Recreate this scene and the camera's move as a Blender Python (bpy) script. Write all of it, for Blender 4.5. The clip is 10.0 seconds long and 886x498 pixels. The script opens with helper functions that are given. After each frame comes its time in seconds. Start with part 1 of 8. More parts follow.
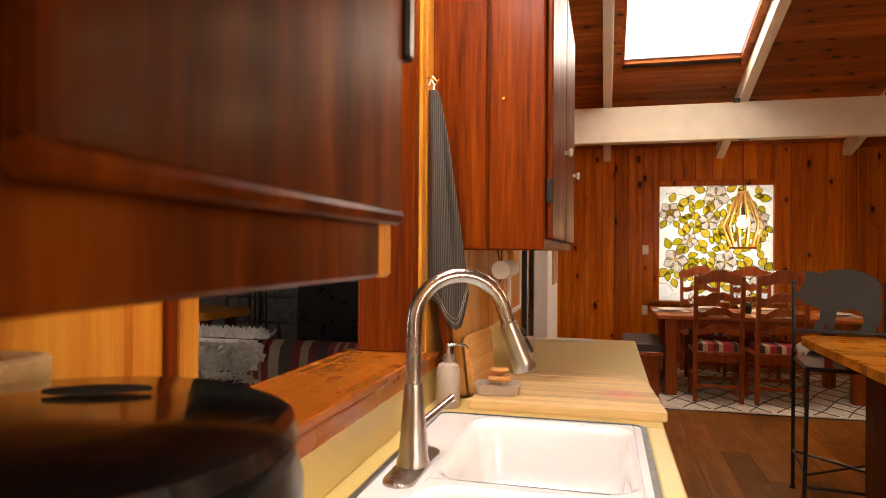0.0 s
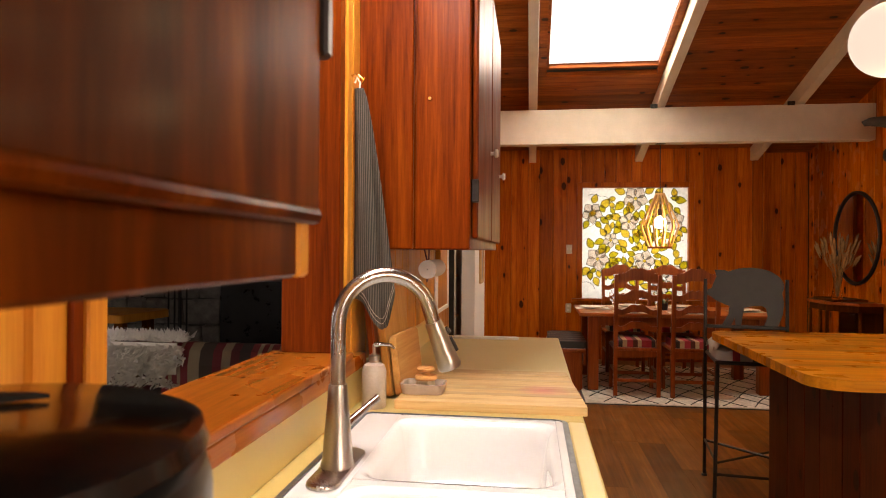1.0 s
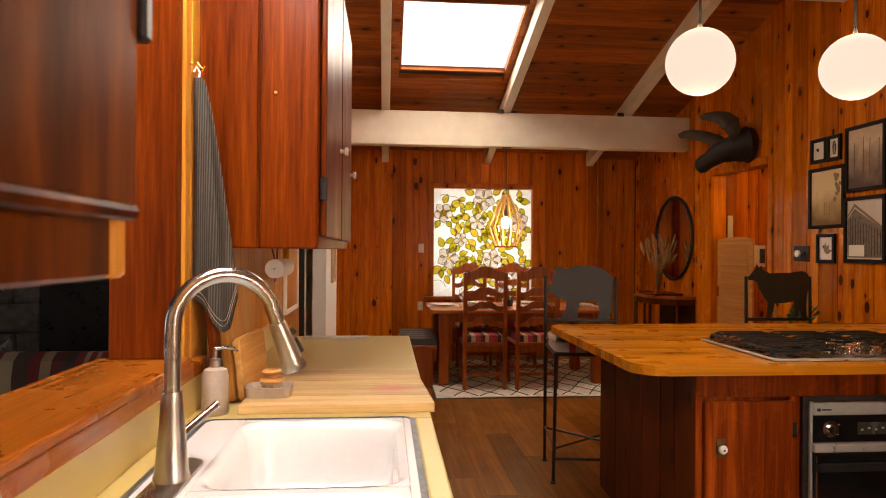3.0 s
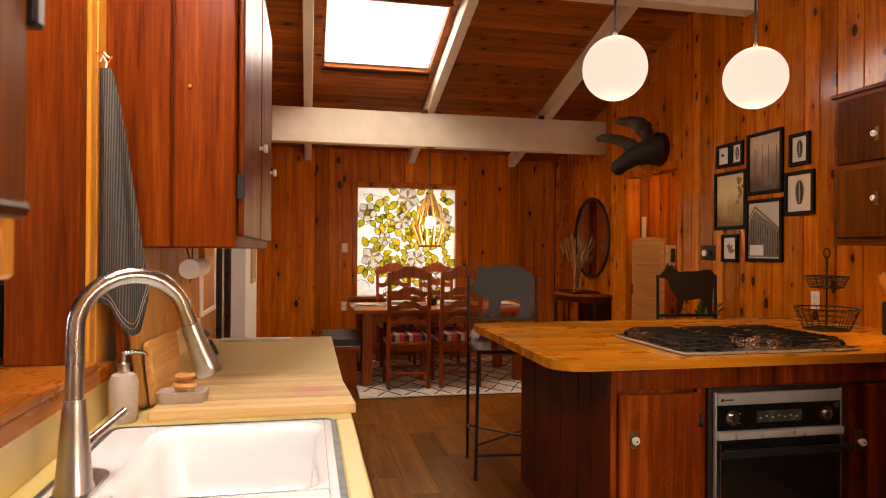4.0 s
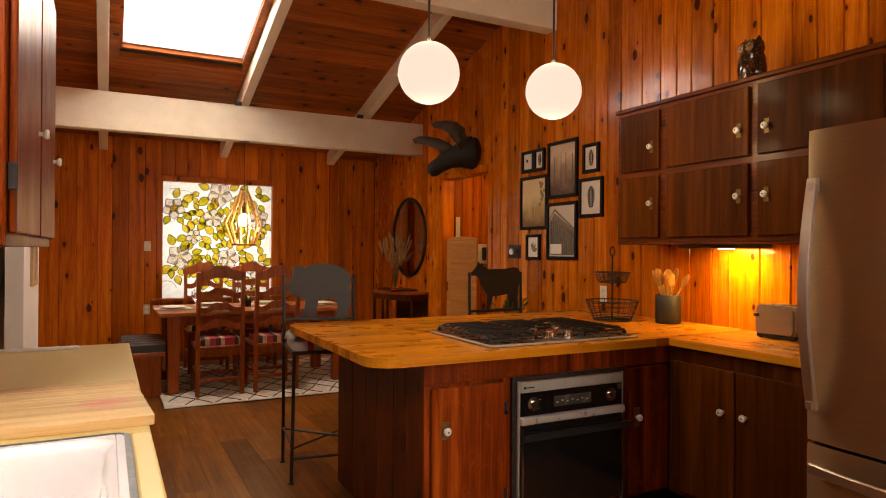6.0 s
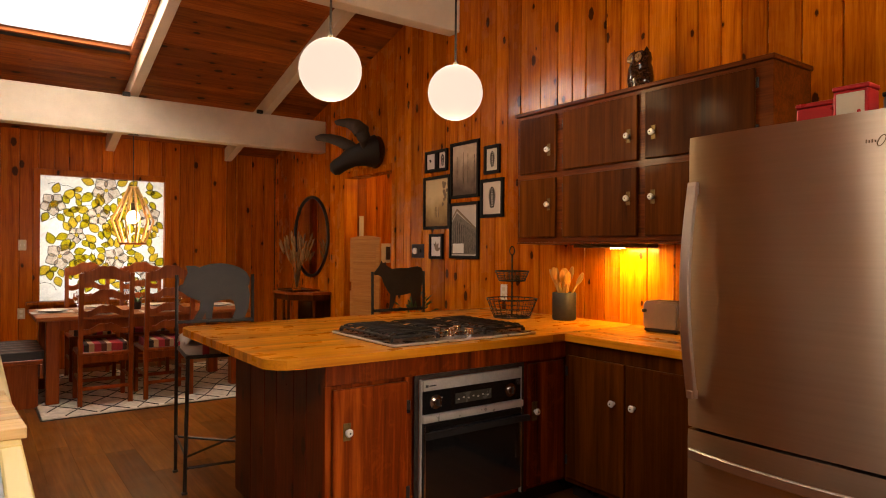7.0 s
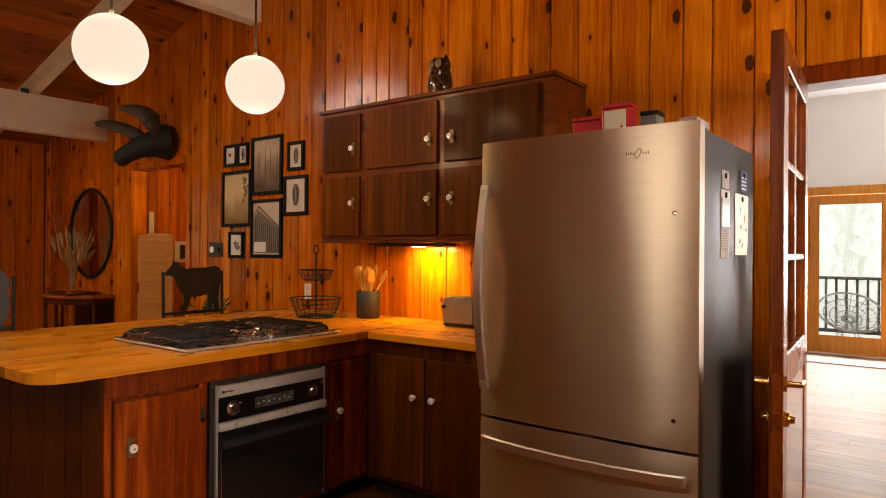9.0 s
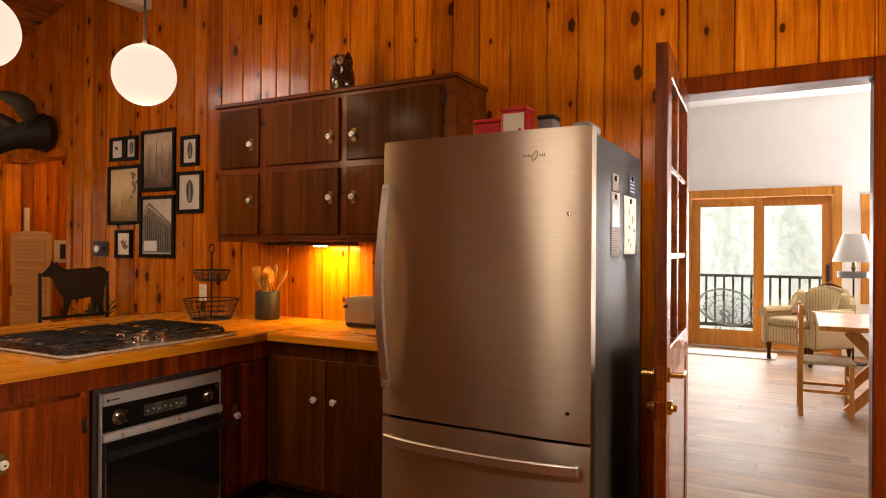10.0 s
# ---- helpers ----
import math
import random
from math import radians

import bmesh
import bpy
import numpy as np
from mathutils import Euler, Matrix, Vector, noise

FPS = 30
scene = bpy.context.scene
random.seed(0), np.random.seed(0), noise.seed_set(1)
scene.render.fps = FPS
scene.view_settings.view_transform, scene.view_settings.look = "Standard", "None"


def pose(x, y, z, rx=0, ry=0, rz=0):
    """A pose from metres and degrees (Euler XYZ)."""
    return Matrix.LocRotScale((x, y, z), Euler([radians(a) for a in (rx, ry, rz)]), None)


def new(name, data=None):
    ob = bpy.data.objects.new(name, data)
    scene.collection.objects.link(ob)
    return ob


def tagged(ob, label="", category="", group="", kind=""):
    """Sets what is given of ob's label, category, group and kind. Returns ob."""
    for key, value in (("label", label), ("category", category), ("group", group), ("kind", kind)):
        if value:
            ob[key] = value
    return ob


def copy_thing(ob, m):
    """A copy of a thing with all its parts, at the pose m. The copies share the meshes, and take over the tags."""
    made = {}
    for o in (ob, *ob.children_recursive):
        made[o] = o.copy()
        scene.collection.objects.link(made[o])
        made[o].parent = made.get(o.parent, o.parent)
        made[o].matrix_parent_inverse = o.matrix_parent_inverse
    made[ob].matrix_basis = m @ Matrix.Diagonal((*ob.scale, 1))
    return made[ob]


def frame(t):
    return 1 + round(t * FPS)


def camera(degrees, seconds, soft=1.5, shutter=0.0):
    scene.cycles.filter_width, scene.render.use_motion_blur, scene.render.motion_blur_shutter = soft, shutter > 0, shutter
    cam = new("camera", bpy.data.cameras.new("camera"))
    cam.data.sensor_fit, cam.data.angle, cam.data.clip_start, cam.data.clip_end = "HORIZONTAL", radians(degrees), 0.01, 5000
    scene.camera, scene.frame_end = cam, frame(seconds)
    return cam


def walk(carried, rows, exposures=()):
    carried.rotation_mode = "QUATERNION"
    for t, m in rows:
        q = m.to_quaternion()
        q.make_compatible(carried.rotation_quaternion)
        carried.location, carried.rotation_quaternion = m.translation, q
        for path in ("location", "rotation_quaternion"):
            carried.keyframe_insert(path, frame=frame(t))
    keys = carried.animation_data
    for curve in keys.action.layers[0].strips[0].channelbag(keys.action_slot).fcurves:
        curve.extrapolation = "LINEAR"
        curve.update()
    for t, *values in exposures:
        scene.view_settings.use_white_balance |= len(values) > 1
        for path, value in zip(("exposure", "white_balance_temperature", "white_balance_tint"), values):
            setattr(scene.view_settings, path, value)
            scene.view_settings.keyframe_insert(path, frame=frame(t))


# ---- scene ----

# ---- camera: a pan on a tripod, the lens a little ahead of the pivot ----
cam = camera(68.6, 10.0, soft=1.0)
cam.data.dof.use_dof = True
cam.data.dof.focus_distance = 2.6
cam.data.dof.aperture_fstop = 9.0
EYE_Z = 1.35
REACH = 0.07
YAWS = [(0.0, 14.0), (0.5, 10.87), (1.0, 7.73), (1.5, 4.56), (2.0, 1.35), (2.5, -1.85), (4.0, -11.71), (4.5, -15.17), (5.0, -18.99),
        (5.5, -23.2), (7.0, -35.85), (7.5, -40.06), (8.0, -44.26), (8.5, -48.49), (9.0, -52.72), (9.5, -56.93), (10.0, -61.14)]
rows = []
for t, yaw in YAWS:
    a = radians(yaw)
    rows.append((t, pose(-REACH * math.sin(a), REACH * math.cos(a), EYE_Z, 90.12, -0.4, yaw)))
walk(cam, rows, exposures=[(0.0, 0.0, 6800, 15), (10.0, 0.0, 6800, 15)])

# ---- world, sun and large lights ----
world = bpy.data.worlds.new("sky")
scene.world = world
world.use_nodes = True
wn, wl = world.node_tree.nodes, world.node_tree.links
sky = wn.new("ShaderNodeTexSky")
sky.sky_type = "NISHITA"
sky.sun_disc = False
sky.sun_elevation, sky.sun_rotation = radians(50), radians(120)
wn["Background"].inputs["Strength"].default_value = 0.1
wl.new(sky.outputs[0], wn["Background"].inputs["Color"])


def lamp(name, kind, m, watts, colour, **more):
    data = bpy.data.lights.new(name, kind)
    data.energy, data.color = watts, colour
    for key, value in more.items():
        if key == "size":
            data.shape = "RECTANGLE"
            data.size, data.size_y = value
        elif key == "radius":
            data.shadow_soft_size = value
        elif key == "gloss":
            data.specular_factor = value
        elif key == "angle":
            data.angle = value
    ob = new(name, data)
    ob.matrix_world = m
    return ob


SLOPE = 0.28
ROOF_N = 2.63  # ceiling height at the north wall
NORTH = 8.4
EAST = 3.36
WEST = -0.53
SOUTH_Y = -1.75
FAR_WEST = -6.2


def roof(y):
    return ROOF_N + SLOPE * (NORTH - y)


lamp("sun", "SUN", pose(0, 0, 20, 40, 0, 60), 1.4, (1, 0.95, 0.88), angle=radians(12))
TILT = math.degrees(math.atan(SLOPE))
# the second opening, above the camera, is unseen and added as fill light
SKIES = [(0.15, 1.19, 5.50, 6.52), (0.15, 1.19, 0.25, 1.35)]
SKY_W = {(0.15, 5.50): 43, (0.15, 0.25): 17}
for x0, x1, y0, y1 in SKIES:
    xm, ym = (x0 + x1) / 2, (y0 + y1) / 2
    lamp("skylight_day", "AREA", pose(xm, ym, roof(ym) + 0.015, -TILT, 0, 0), SKY_W[(x0, y0)], (1, 0.87, 0.68), size=(1.02, 1.04), gloss=0.5)
    lamp("skylight_sky", "AREA", pose(xm, ym, roof(ym) + 0.7, -TILT, 0, 0), 60 if y0 > 3 else 30, (1, 0.98, 0.95), size=(1.3, 1.3))
lamp("window_glow", "AREA", pose(1.27, NORTH + 0.45, 1.46, -90, 0, 0), 27, (1, 0.97, 0.92), size=(1.4, 1.5))
# unseen source behind the camera, added to brighten the lower cabinet fronts
lamp("south_window_day", "AREA", pose(2.3, SOUTH_Y - 0.06, 1.6, 66, 0, 0), 86, (1, 0.87, 0.68), size=(1.5, 1.2), gloss=0.5)
# unseen narrow source, added to put a bright streak on the refrigerator
lamp("west_window_day", "AREA", pose(FAR_WEST - 0.06, 2.55, 1.6, 0, -90, 0), 27, (1, 0.93, 0.84), size=(1.5, 0.42))
# added fill from out of view for the sofa back and sheepskin
lamp("living_window_day", "AREA", pose(-3.0, SOUTH_Y - 0.06, 1.55, 90, 0, 0), 34, (1, 0.92, 0.82), size=(1.5, 1.1), gloss=0.5)
lamp("sink_light", "AREA", pose(-0.30, 1.28, 2.385, 0, 0, 0), 28, (1, 0.98, 0.95), size=(0.25, 0.9), gloss=0.5)
lamp("slider_glow", "AREA", pose(9.93, 0.55, 1.15, 100, 0, 90), 92, (1, 0.98, 0.95), size=(2.0, 2.1))
lamp("side_window_day", "AREA", pose(9.85, -1.25, 1.5, 120, 0, 90), 142, (1, 0.98, 0.95), size=(0.9, 1.2))


# ---- materials ----
def principled(name):
    m = bpy.data.materials.new(name)
    m.use_nodes = True
    return m, m.node_tree.nodes, m.node_tree.links, m.node_tree.nodes["Principled BSDF"]


def ramp(n, stops):
    r = n.new("ShaderNodeValToRGB")
    while len(r.color_ramp.elements) < len(stops):
        r.color_ramp.elements.new(0.5)
    for e, (p, c) in zip(r.color_ramp.elements, stops):
        e.position = p
        e.color = (*c, 1) if len(c) == 3 else c
    return r


def mixc(n, l, kind, fac, a, b):
    m = n.new("ShaderNodeMix")
    m.data_type, m.blend_type = "RGBA", kind
    for socket, value in ((m.inputs[0], fac), (m.inputs[6], a), (m.inputs[7], b)):
        if isinstance(value, bpy.types.NodeSocket):
            l.new(value, socket)
        elif isinstance(value, (int, float)):
            socket.default_value = value
        else:
            socket.default_value = (*value, 1)
    return m.outputs[2]


def calc(n, l, op, a, b=0.0, c=0.0):
    m = n.new("ShaderNodeMath")
    m.operation = op
    for socket, value in zip(m.inputs, (a, b, c)):
        if isinstance(value, bpy.types.NodeSocket):
            l.new(value, socket)
        else:
            socket.default_value = value
    return m.outputs[0]


def vary(n, l, scale=(1, 1, 1), by_object=True):
    """Object coordinates in metres, shifted for every object, and stretched."""
    tc = n.new("ShaderNodeTexCoord")
    info = n.new("ShaderNodeObjectInfo")
    k = n.new("ShaderNodeVectorMath")
    k.operation = "MULTIPLY_ADD"
    k.inputs[1].default_value = (41.3, 17.7, 29.1) if by_object else (0, 0, 0)
    l.new(info.outputs["Random"], k.inputs[0])
    l.new(tc.outputs["Object"], k.inputs[2])
    mp = n.new("ShaderNodeMapping")
    mp.inputs["Scale"].default_value = scale
    l.new(k.outputs[0], mp.inputs["Vector"])
    return mp.outputs[0], k.outputs[0], info.outputs["Random"]


def noise_tex(n, l, vec, scale, detail=4, distortion=0.0, rough=0.55):
    t = n.new("ShaderNodeTexNoise")
    t.inputs["Scale"].default_value, t.inputs["Detail"].default_value = scale, detail
    t.inputs["Distortion"].default_value, t.inputs["Roughness"].default_value = distortion, rough
    l.new(vec, t.inputs["Vector"])
    return t.outputs["Fac"]


def bumped(n, l, b, height, strength, distance=0.002):
    u = n.new("ShaderNodeBump")
    u.inputs["Strength"].default_value, u.inputs["Distance"].default_value = strength, distance
    l.new(height, u.inputs["Height"])
    l.new(u.outputs[0], b.inputs["Normal"])


def wood(name, dark, mid, light, along="z", rough=0.35, knots=0.0, coat=0.3, tone=0.35, grain=34, flat="y", wear=0.0, islands=False, knot_cells=6.0, spec=0.16, stretch=0.05):
    m, n, l, b = principled(name)
    long_scale = {"x": (stretch, 1, 1), "y": (1, stretch, 1), "z": (1, 1, stretch)}[along]
    v, v0, rnd = vary(n, l, long_scale)
    if islands:
        geo = n.new("ShaderNodeNewGeometry")
        rnd = geo.outputs["Random Per Island"]
        k = n.new("ShaderNodeVectorMath")
        k.operation = "MULTIPLY_ADD"
        k.inputs[1].default_value = (41.3, 17.7, 29.1)
        l.new(rnd, k.inputs[0])
        l.new(v, k.inputs[2])
        v = k.outputs[0]
    fine = noise_tex(n, l, v, grain * 2.4, 5, 0.4, 0.65)
    broad = noise_tex(n, l, v, grain * 0.28, 3, 1.4)
    both = calc(n, l, "MULTIPLY_ADD", broad, 0.52, calc(n, l, "MULTIPLY", fine, 0.48))
    col = ramp(n, [(0.33, dark), (0.5, mid), (0.68, light)])
    l.new(both, col.inputs[0])
    tint = ramp(n, [(0.0, (1 - tone, 1 - tone * 1.15, 1 - tone * 1.2)), (0.5, (1, 1, 1)), (1.0, (1 + tone * 0.5, 1 + tone * 0.5, 1 + tone * 0.4))])
    l.new(rnd, tint.inputs[0])
    out = mixc(n, l, "MULTIPLY", 1.0, col.outputs[0], tint.outputs[0])
    if knots > 0:
        cut = n.new("ShaderNodeSeparateXYZ")
        l.new(v0, cut.inputs[0])
        across = next(k for k in "xyz" if k not in (along, flat))
        mp = n.new("ShaderNodeCombineXYZ")
        l.new(calc(n, l, "MULTIPLY", cut.outputs["xyz".index(across)], knot_cells * 1.15), mp.inputs[0])
        l.new(calc(n, l, "MULTIPLY", cut.outputs["xyz".index(along)], knot_cells * 0.62), mp.inputs[1])
        vo = n.new("ShaderNodeTexVoronoi")
        vo.voronoi_dimensions = "2D"
        vo.inputs["Scale"].default_value = 1.0
        vo.inputs["Randomness"].default_value = 0.9
        l.new(mp.outputs[0], vo.inputs["Vector"])
        sep = n.new("ShaderNodeSeparateColor")
        l.new(vo.outputs["Color"], sep.inputs[0])
        wob = noise_tex(n, l, v0, 45, 2)
        dist = calc(n, l, "MULTIPLY_ADD", wob, 0.08, calc(n, l, "SUBTRACT", vo.outputs["Distance"], 0.04))
        size = calc(n, l, "MULTIPLY_ADD", sep.outputs[1], 0.13, 0.05)
        there = calc(n, l, "LESS_THAN", sep.outputs[0], knots)
        core = calc(n, l, "MULTIPLY", there, calc(n, l, "SMOOTH_MIN", 1.0, calc(n, l, "MAXIMUM", 0.0, calc(n, l, "MULTIPLY", calc(n, l, "SUBTRACT", size, dist), 22.0)), 0.1))
        halo = calc(n, l, "MULTIPLY", there, calc(n, l, "MAXIMUM", 0.0, calc(n, l, "MULTIPLY", calc(n, l, "SUBTRACT", calc(n, l, "MULTIPLY", size, 3.0), dist), 2.2)))
        out = mixc(n, l, "MULTIPLY", calc(n, l, "MINIMUM", halo, 0.5), out, (0.62, 0.42, 0.3))
        out = mixc(n, l, "MIX", calc(n, l, "MINIMUM", core, 0.88), out, (0.018, 0.007, 0.004))
    if wear > 0:
        w = noise_tex(n, l, v0, 9, 6, 0.5, 0.7)
        wr = ramp(n, [(0.55, (0, 0, 0)), (0.72, (1, 1, 1))])
        l.new(w, wr.inputs[0])
        out = mixc(n, l, "MIX", calc(n, l, "MULTIPLY", wr.outputs[0], wear), out, light)
    l.new(out, b.inputs["Base Color"])
    stain = noise_tex(n, l, v0, 5, 4)
    l.new(calc(n, l, "MULTIPLY_ADD", stain, 0.28, rough - 0.14), b.inputs["Roughness"])
    b.inputs["Coat Weight"].default_value, b.inputs["Coat Roughness"].default_value = coat * 0.35, 0.12
    b.inputs["Specular IOR Level"].default_value = spec
    bumped(n, l, b, both, 0.25, 0.0012)
    return m


def plain(name, colour, rough=0.5, metal=0.0, spots=0.12, scale=14, bump=0.15, coat=0.0, glow=None, fine=120):
    m, n, l, b = principled(name)
    v, v0, rnd = vary(n, l)
    big, small = noise_tex(n, l, v0, scale, 5), noise_tex(n, l, v0, fine, 3)
    both = calc(n, l, "MULTIPLY_ADD", big, 0.65, calc(n, l, "MULTIPLY", small, 0.35))
    lo, hi = tuple(max(c * (1 - spots * 2), 0) for c in colour), tuple(min(c * (1 + spots), 1) for c in colour)
    r = ramp(n, [(0.3, lo), (0.65, hi)])
    l.new(both, r.inputs[0])
    l.new(r.outputs[0], b.inputs["Base Color"])
    l.new(calc(n, l, "MULTIPLY_ADD", big, 0.2, rough - 0.1), b.inputs["Roughness"])
    b.inputs["Metallic"].default_value = metal
    b.inputs["Coat Weight"].default_value = coat
    if glow:
        b.inputs["Emission Color"].default_value = (*glow[0], 1)
        b.inputs["Emission Strength"].default_value = glow[1]
    bumped(n, l, b, both, bump, 0.001)
    return m


def brushed(name, colour, rough=0.28, along="z", fine=300, bump=0.06, aniso=0.3, turn=0.0):
    m, n, l, b = principled(name)
    sc = {"x": (0.01, 1, 1), "y": (1, 0.01, 1), "z": (1, 1, 0.01)}[along]
    v, v0, rnd = vary(n, l, sc)
    lines, smear = noise_tex(n, l, v, fine, 3), noise_tex(n, l, v0, 3, 4)
    r = ramp(n, [(0.3, tuple(c * 0.93 for c in colour)), (0.7, colour)])
    l.new(lines, r.inputs[0])
    l.new(r.outputs[0], b.inputs["Base Color"])
    l.new(calc(n, l, "MULTIPLY_ADD", smear, 0.14, calc(n, l, "MULTIPLY_ADD", lines, 0.03, rough - 0.085)), b.inputs["Roughness"])
    b.inputs["Metallic"].default_value = 1.0
    b.inputs["Anisotropic"].default_value = aniso
    tan = n.new("ShaderNodeTangent")
    tan.direction_type, tan.axis = "RADIAL", "Z"
    b.inputs["Anisotropic Rotation"].default_value = turn
    l.new(tan.outputs[0], b.inputs["Tangent"])
    bumped(n, l, b, lines, bump, 0.0005)
    return m


def glass(name, colour=(1, 1, 1), rough=0.0):
    m, n, l, b = principled(name)
    b.inputs["Base Color"].default_value = (*colour, 1)
    b.inputs["Transmission Weight"].default_value = 1.0
    b.inputs["Roughness"].default_value = rough
    b.inputs["IOR"].default_value = 1.45
    return m


def translucent(name, colour, share=0.75, clear=0.0):
    m, n, l, b = principled(name)
    v, v0, rnd = vary(n, l)
    t = n.new("ShaderNodeBsdfTranslucent")
    x = n.new("ShaderNodeMixShader")
    x.inputs[0].default_value = share
    r = ramp(n, [(0.3, tuple(c * 0.78 for c in colour)), (0.7, colour)])
    l.new(noise_tex(n, l, v0, 16, 5, 1.5), r.inputs[0])
    l.new(r.outputs[0], t.inputs["Color"])
    l.new(r.outputs[0], b.inputs["Base Color"])
    b.inputs["Roughness"].default_value = 0.25
    l.new(b.outputs[0], x.inputs[1])
    l.new(t.outputs[0], x.inputs[2])
    last = x.outputs[0]
    if clear > 0:
        tr, y = n.new("ShaderNodeBsdfTransparent"), n.new("ShaderNodeMixShader")
        l.new(r.outputs[0], tr.inputs["Color"])
        y.inputs[0].default_value = clear
        l.new(last, y.inputs[1])
        l.new(tr.outputs[0], y.inputs[2])
        last = y.outputs[0]
    l.new(last, n["Material Output"].inputs[0])
    return m


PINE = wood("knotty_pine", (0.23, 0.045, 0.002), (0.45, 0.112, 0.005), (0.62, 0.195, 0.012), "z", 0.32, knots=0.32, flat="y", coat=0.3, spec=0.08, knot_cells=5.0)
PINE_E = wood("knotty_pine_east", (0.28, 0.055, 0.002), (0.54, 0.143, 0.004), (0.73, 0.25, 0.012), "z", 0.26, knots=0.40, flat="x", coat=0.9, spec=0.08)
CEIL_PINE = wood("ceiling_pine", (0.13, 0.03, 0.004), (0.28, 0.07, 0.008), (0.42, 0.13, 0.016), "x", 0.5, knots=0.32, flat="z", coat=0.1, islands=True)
CAB = wood("mahogany_stained_cabinet", (0.065, 0.009, 0.0007), (0.145, 0.023, 0.0014), (0.25, 0.05, 0.0035), "z", 0.40, coat=0.08, tone=0.12, spec=0.06)
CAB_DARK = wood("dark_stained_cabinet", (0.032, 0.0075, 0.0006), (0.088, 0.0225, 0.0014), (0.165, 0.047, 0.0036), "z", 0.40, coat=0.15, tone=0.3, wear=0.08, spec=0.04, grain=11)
CAB_RED = wood("worn_red_cabinet", (0.035, 0.0045, 0.0005), (0.165, 0.024, 0.0017), (0.42, 0.085, 0.008), "z", 0.34, coat=0.35, tone=0.2, wear=0.35, spec=0.08, grain=15)
CAB_MID = wood("brown_stained_face_frame", (0.04, 0.0075, 0.0008), (0.12, 0.025, 0.002), (0.21, 0.055, 0.006), "y", 0.36, coat=0.4, tone=0.2, wear=0.15, spec=0.1)
CAB_NEAR = wood("dark_glossy_mahogany", (0.018, 0.003, 0.0003), (0.09, 0.0155, 0.0008), (0.26, 0.062, 0.0045), "z", 0.34, coat=0.06, tone=0.1, spec=0.05, grain=9, stretch=0.12)
DOOR_GLOSS = wood("gloss_varnished_panel", (0.045, 0.007, 0.0008), (0.14, 0.026, 0.0016), (0.275, 0.068, 0.0045), "z", 0.18, coat=2.6, tone=0.15, spec=0.5)
DOOR_WOOD = wood("varnished_dark_door", (0.045, 0.007, 0.0008), (0.14, 0.026, 0.0016), (0.275, 0.068, 0.0045), "z", 0.28, coat=0.9, tone=0.15, spec=0.25)
TRIM_YEL = wood("honey_pine_trim", (0.46, 0.15, 0.014), (0.6, 0.23, 0.024), (0.72, 0.32, 0.045), "z", 0.4, coat=0.25, tone=0.1)
SILL_W = wood("worn_sill_wood", (0.17, 0.038, 0.003), (0.30, 0.078, 0.006), (0.42, 0.13, 0.014), "y", 0.28, coat=0.5, tone=0.1, spec=0.12)
BUTCHER = wood("butcher_block", (0.40, 0.125, 0.006), (0.56, 0.205, 0.010), (0.70, 0.30, 0.02), "x", 0.3, coat=0.4, tone=0.4, grain=34, stretch=0.012, spec=0.08)
BUTCHER_Y = wood("butcher_block_return", (0.40, 0.125, 0.006), (0.56, 0.205, 0.010), (0.70, 0.30, 0.02), "y", 0.3, coat=0.4, tone=0.4, grain=34, stretch=0.012, spec=0.08)
FLOOR_W = wood("brown_plank_floor", (0.08, 0.025, 0.004), (0.18, 0.061, 0.009), (0.30, 0.113, 0.019), "y", 0.38, coat=0.2, tone=0.42, grain=16, spec=0.12)
FLOOR_L = wood("light_plank_floor", (0.22, 0.10, 0.038), (0.34, 0.175, 0.072), (0.46, 0.26, 0.12), "y", 0.42, coat=0.0, tone=0.25, grain=22, spec=0.2)
CHAIR_W = wood("reddish_chair_wood", (0.15, 0.03, 0.005), (0.26, 0.058, 0.009), (0.36, 0.095, 0.018), "z", 0.36, coat=0.3, tone=0.12)
TABLE_W = wood("table_wood", (0.19, 0.05, 0.01), (0.32, 0.09, 0.018), (0.44, 0.15, 0.035), "x", 0.32, coat=0.3, tone=0.1)
BAMBOO = wood("bamboo_board", (0.50, 0.30, 0.13), (0.62, 0.41, 0.20), (0.72, 0.52, 0.29), "x", 0.5, coat=0.0, tone=0.16, grain=60)
OAK = wood("orange_oak_trim", (0.44, 0.15, 0.022), (0.58, 0.23, 0.04), (0.68, 0.32, 0.07), "z", 0.4, coat=0.2, tone=0.08)
WHITE = plain("cream_white_paint", (0.66, 0.58, 0.47), 0.5, spots=0.06, scale=5, bump=0.1)
PLASTER = plain("white_plaster", (0.86, 0.85, 0.83), 0.7, spots=0.02, scale=3, bump=0.08)
YELLOW = plain("yellow_laminate", (0.60, 0.44, 0.15), 0.34, spots=0.015, scale=2, bump=0.0, coat=0.0)
ENAMEL = plain("cream_enamel", (0.86, 0.835, 0.80), 0.14, spots=0.02, scale=6, bump=0.01, coat=0.6)
STEEL = brushed("brushed_steel", (0.46, 0.355, 0.24), 0.36, "y", 120, bump=0.0, aniso=0.8, turn=0.25)
NICKEL = brushed("brushed_nickel", (0.46, 0.42, 0.37), 0.27, "z", 400, aniso=0.1)
CHROME = plain("chrome", (0.72, 0.7, 0.67), 0.14, 1.0, 0.03, bump=0.02)
ALU = brushed("brushed_aluminium", (0.74, 0.71, 0.67), 0.48, "x", aniso=0.0)
BRASS = plain("polished_brass", (0.72, 0.46, 0.14), 0.2, 1.0, 0.08, bump=0.04)
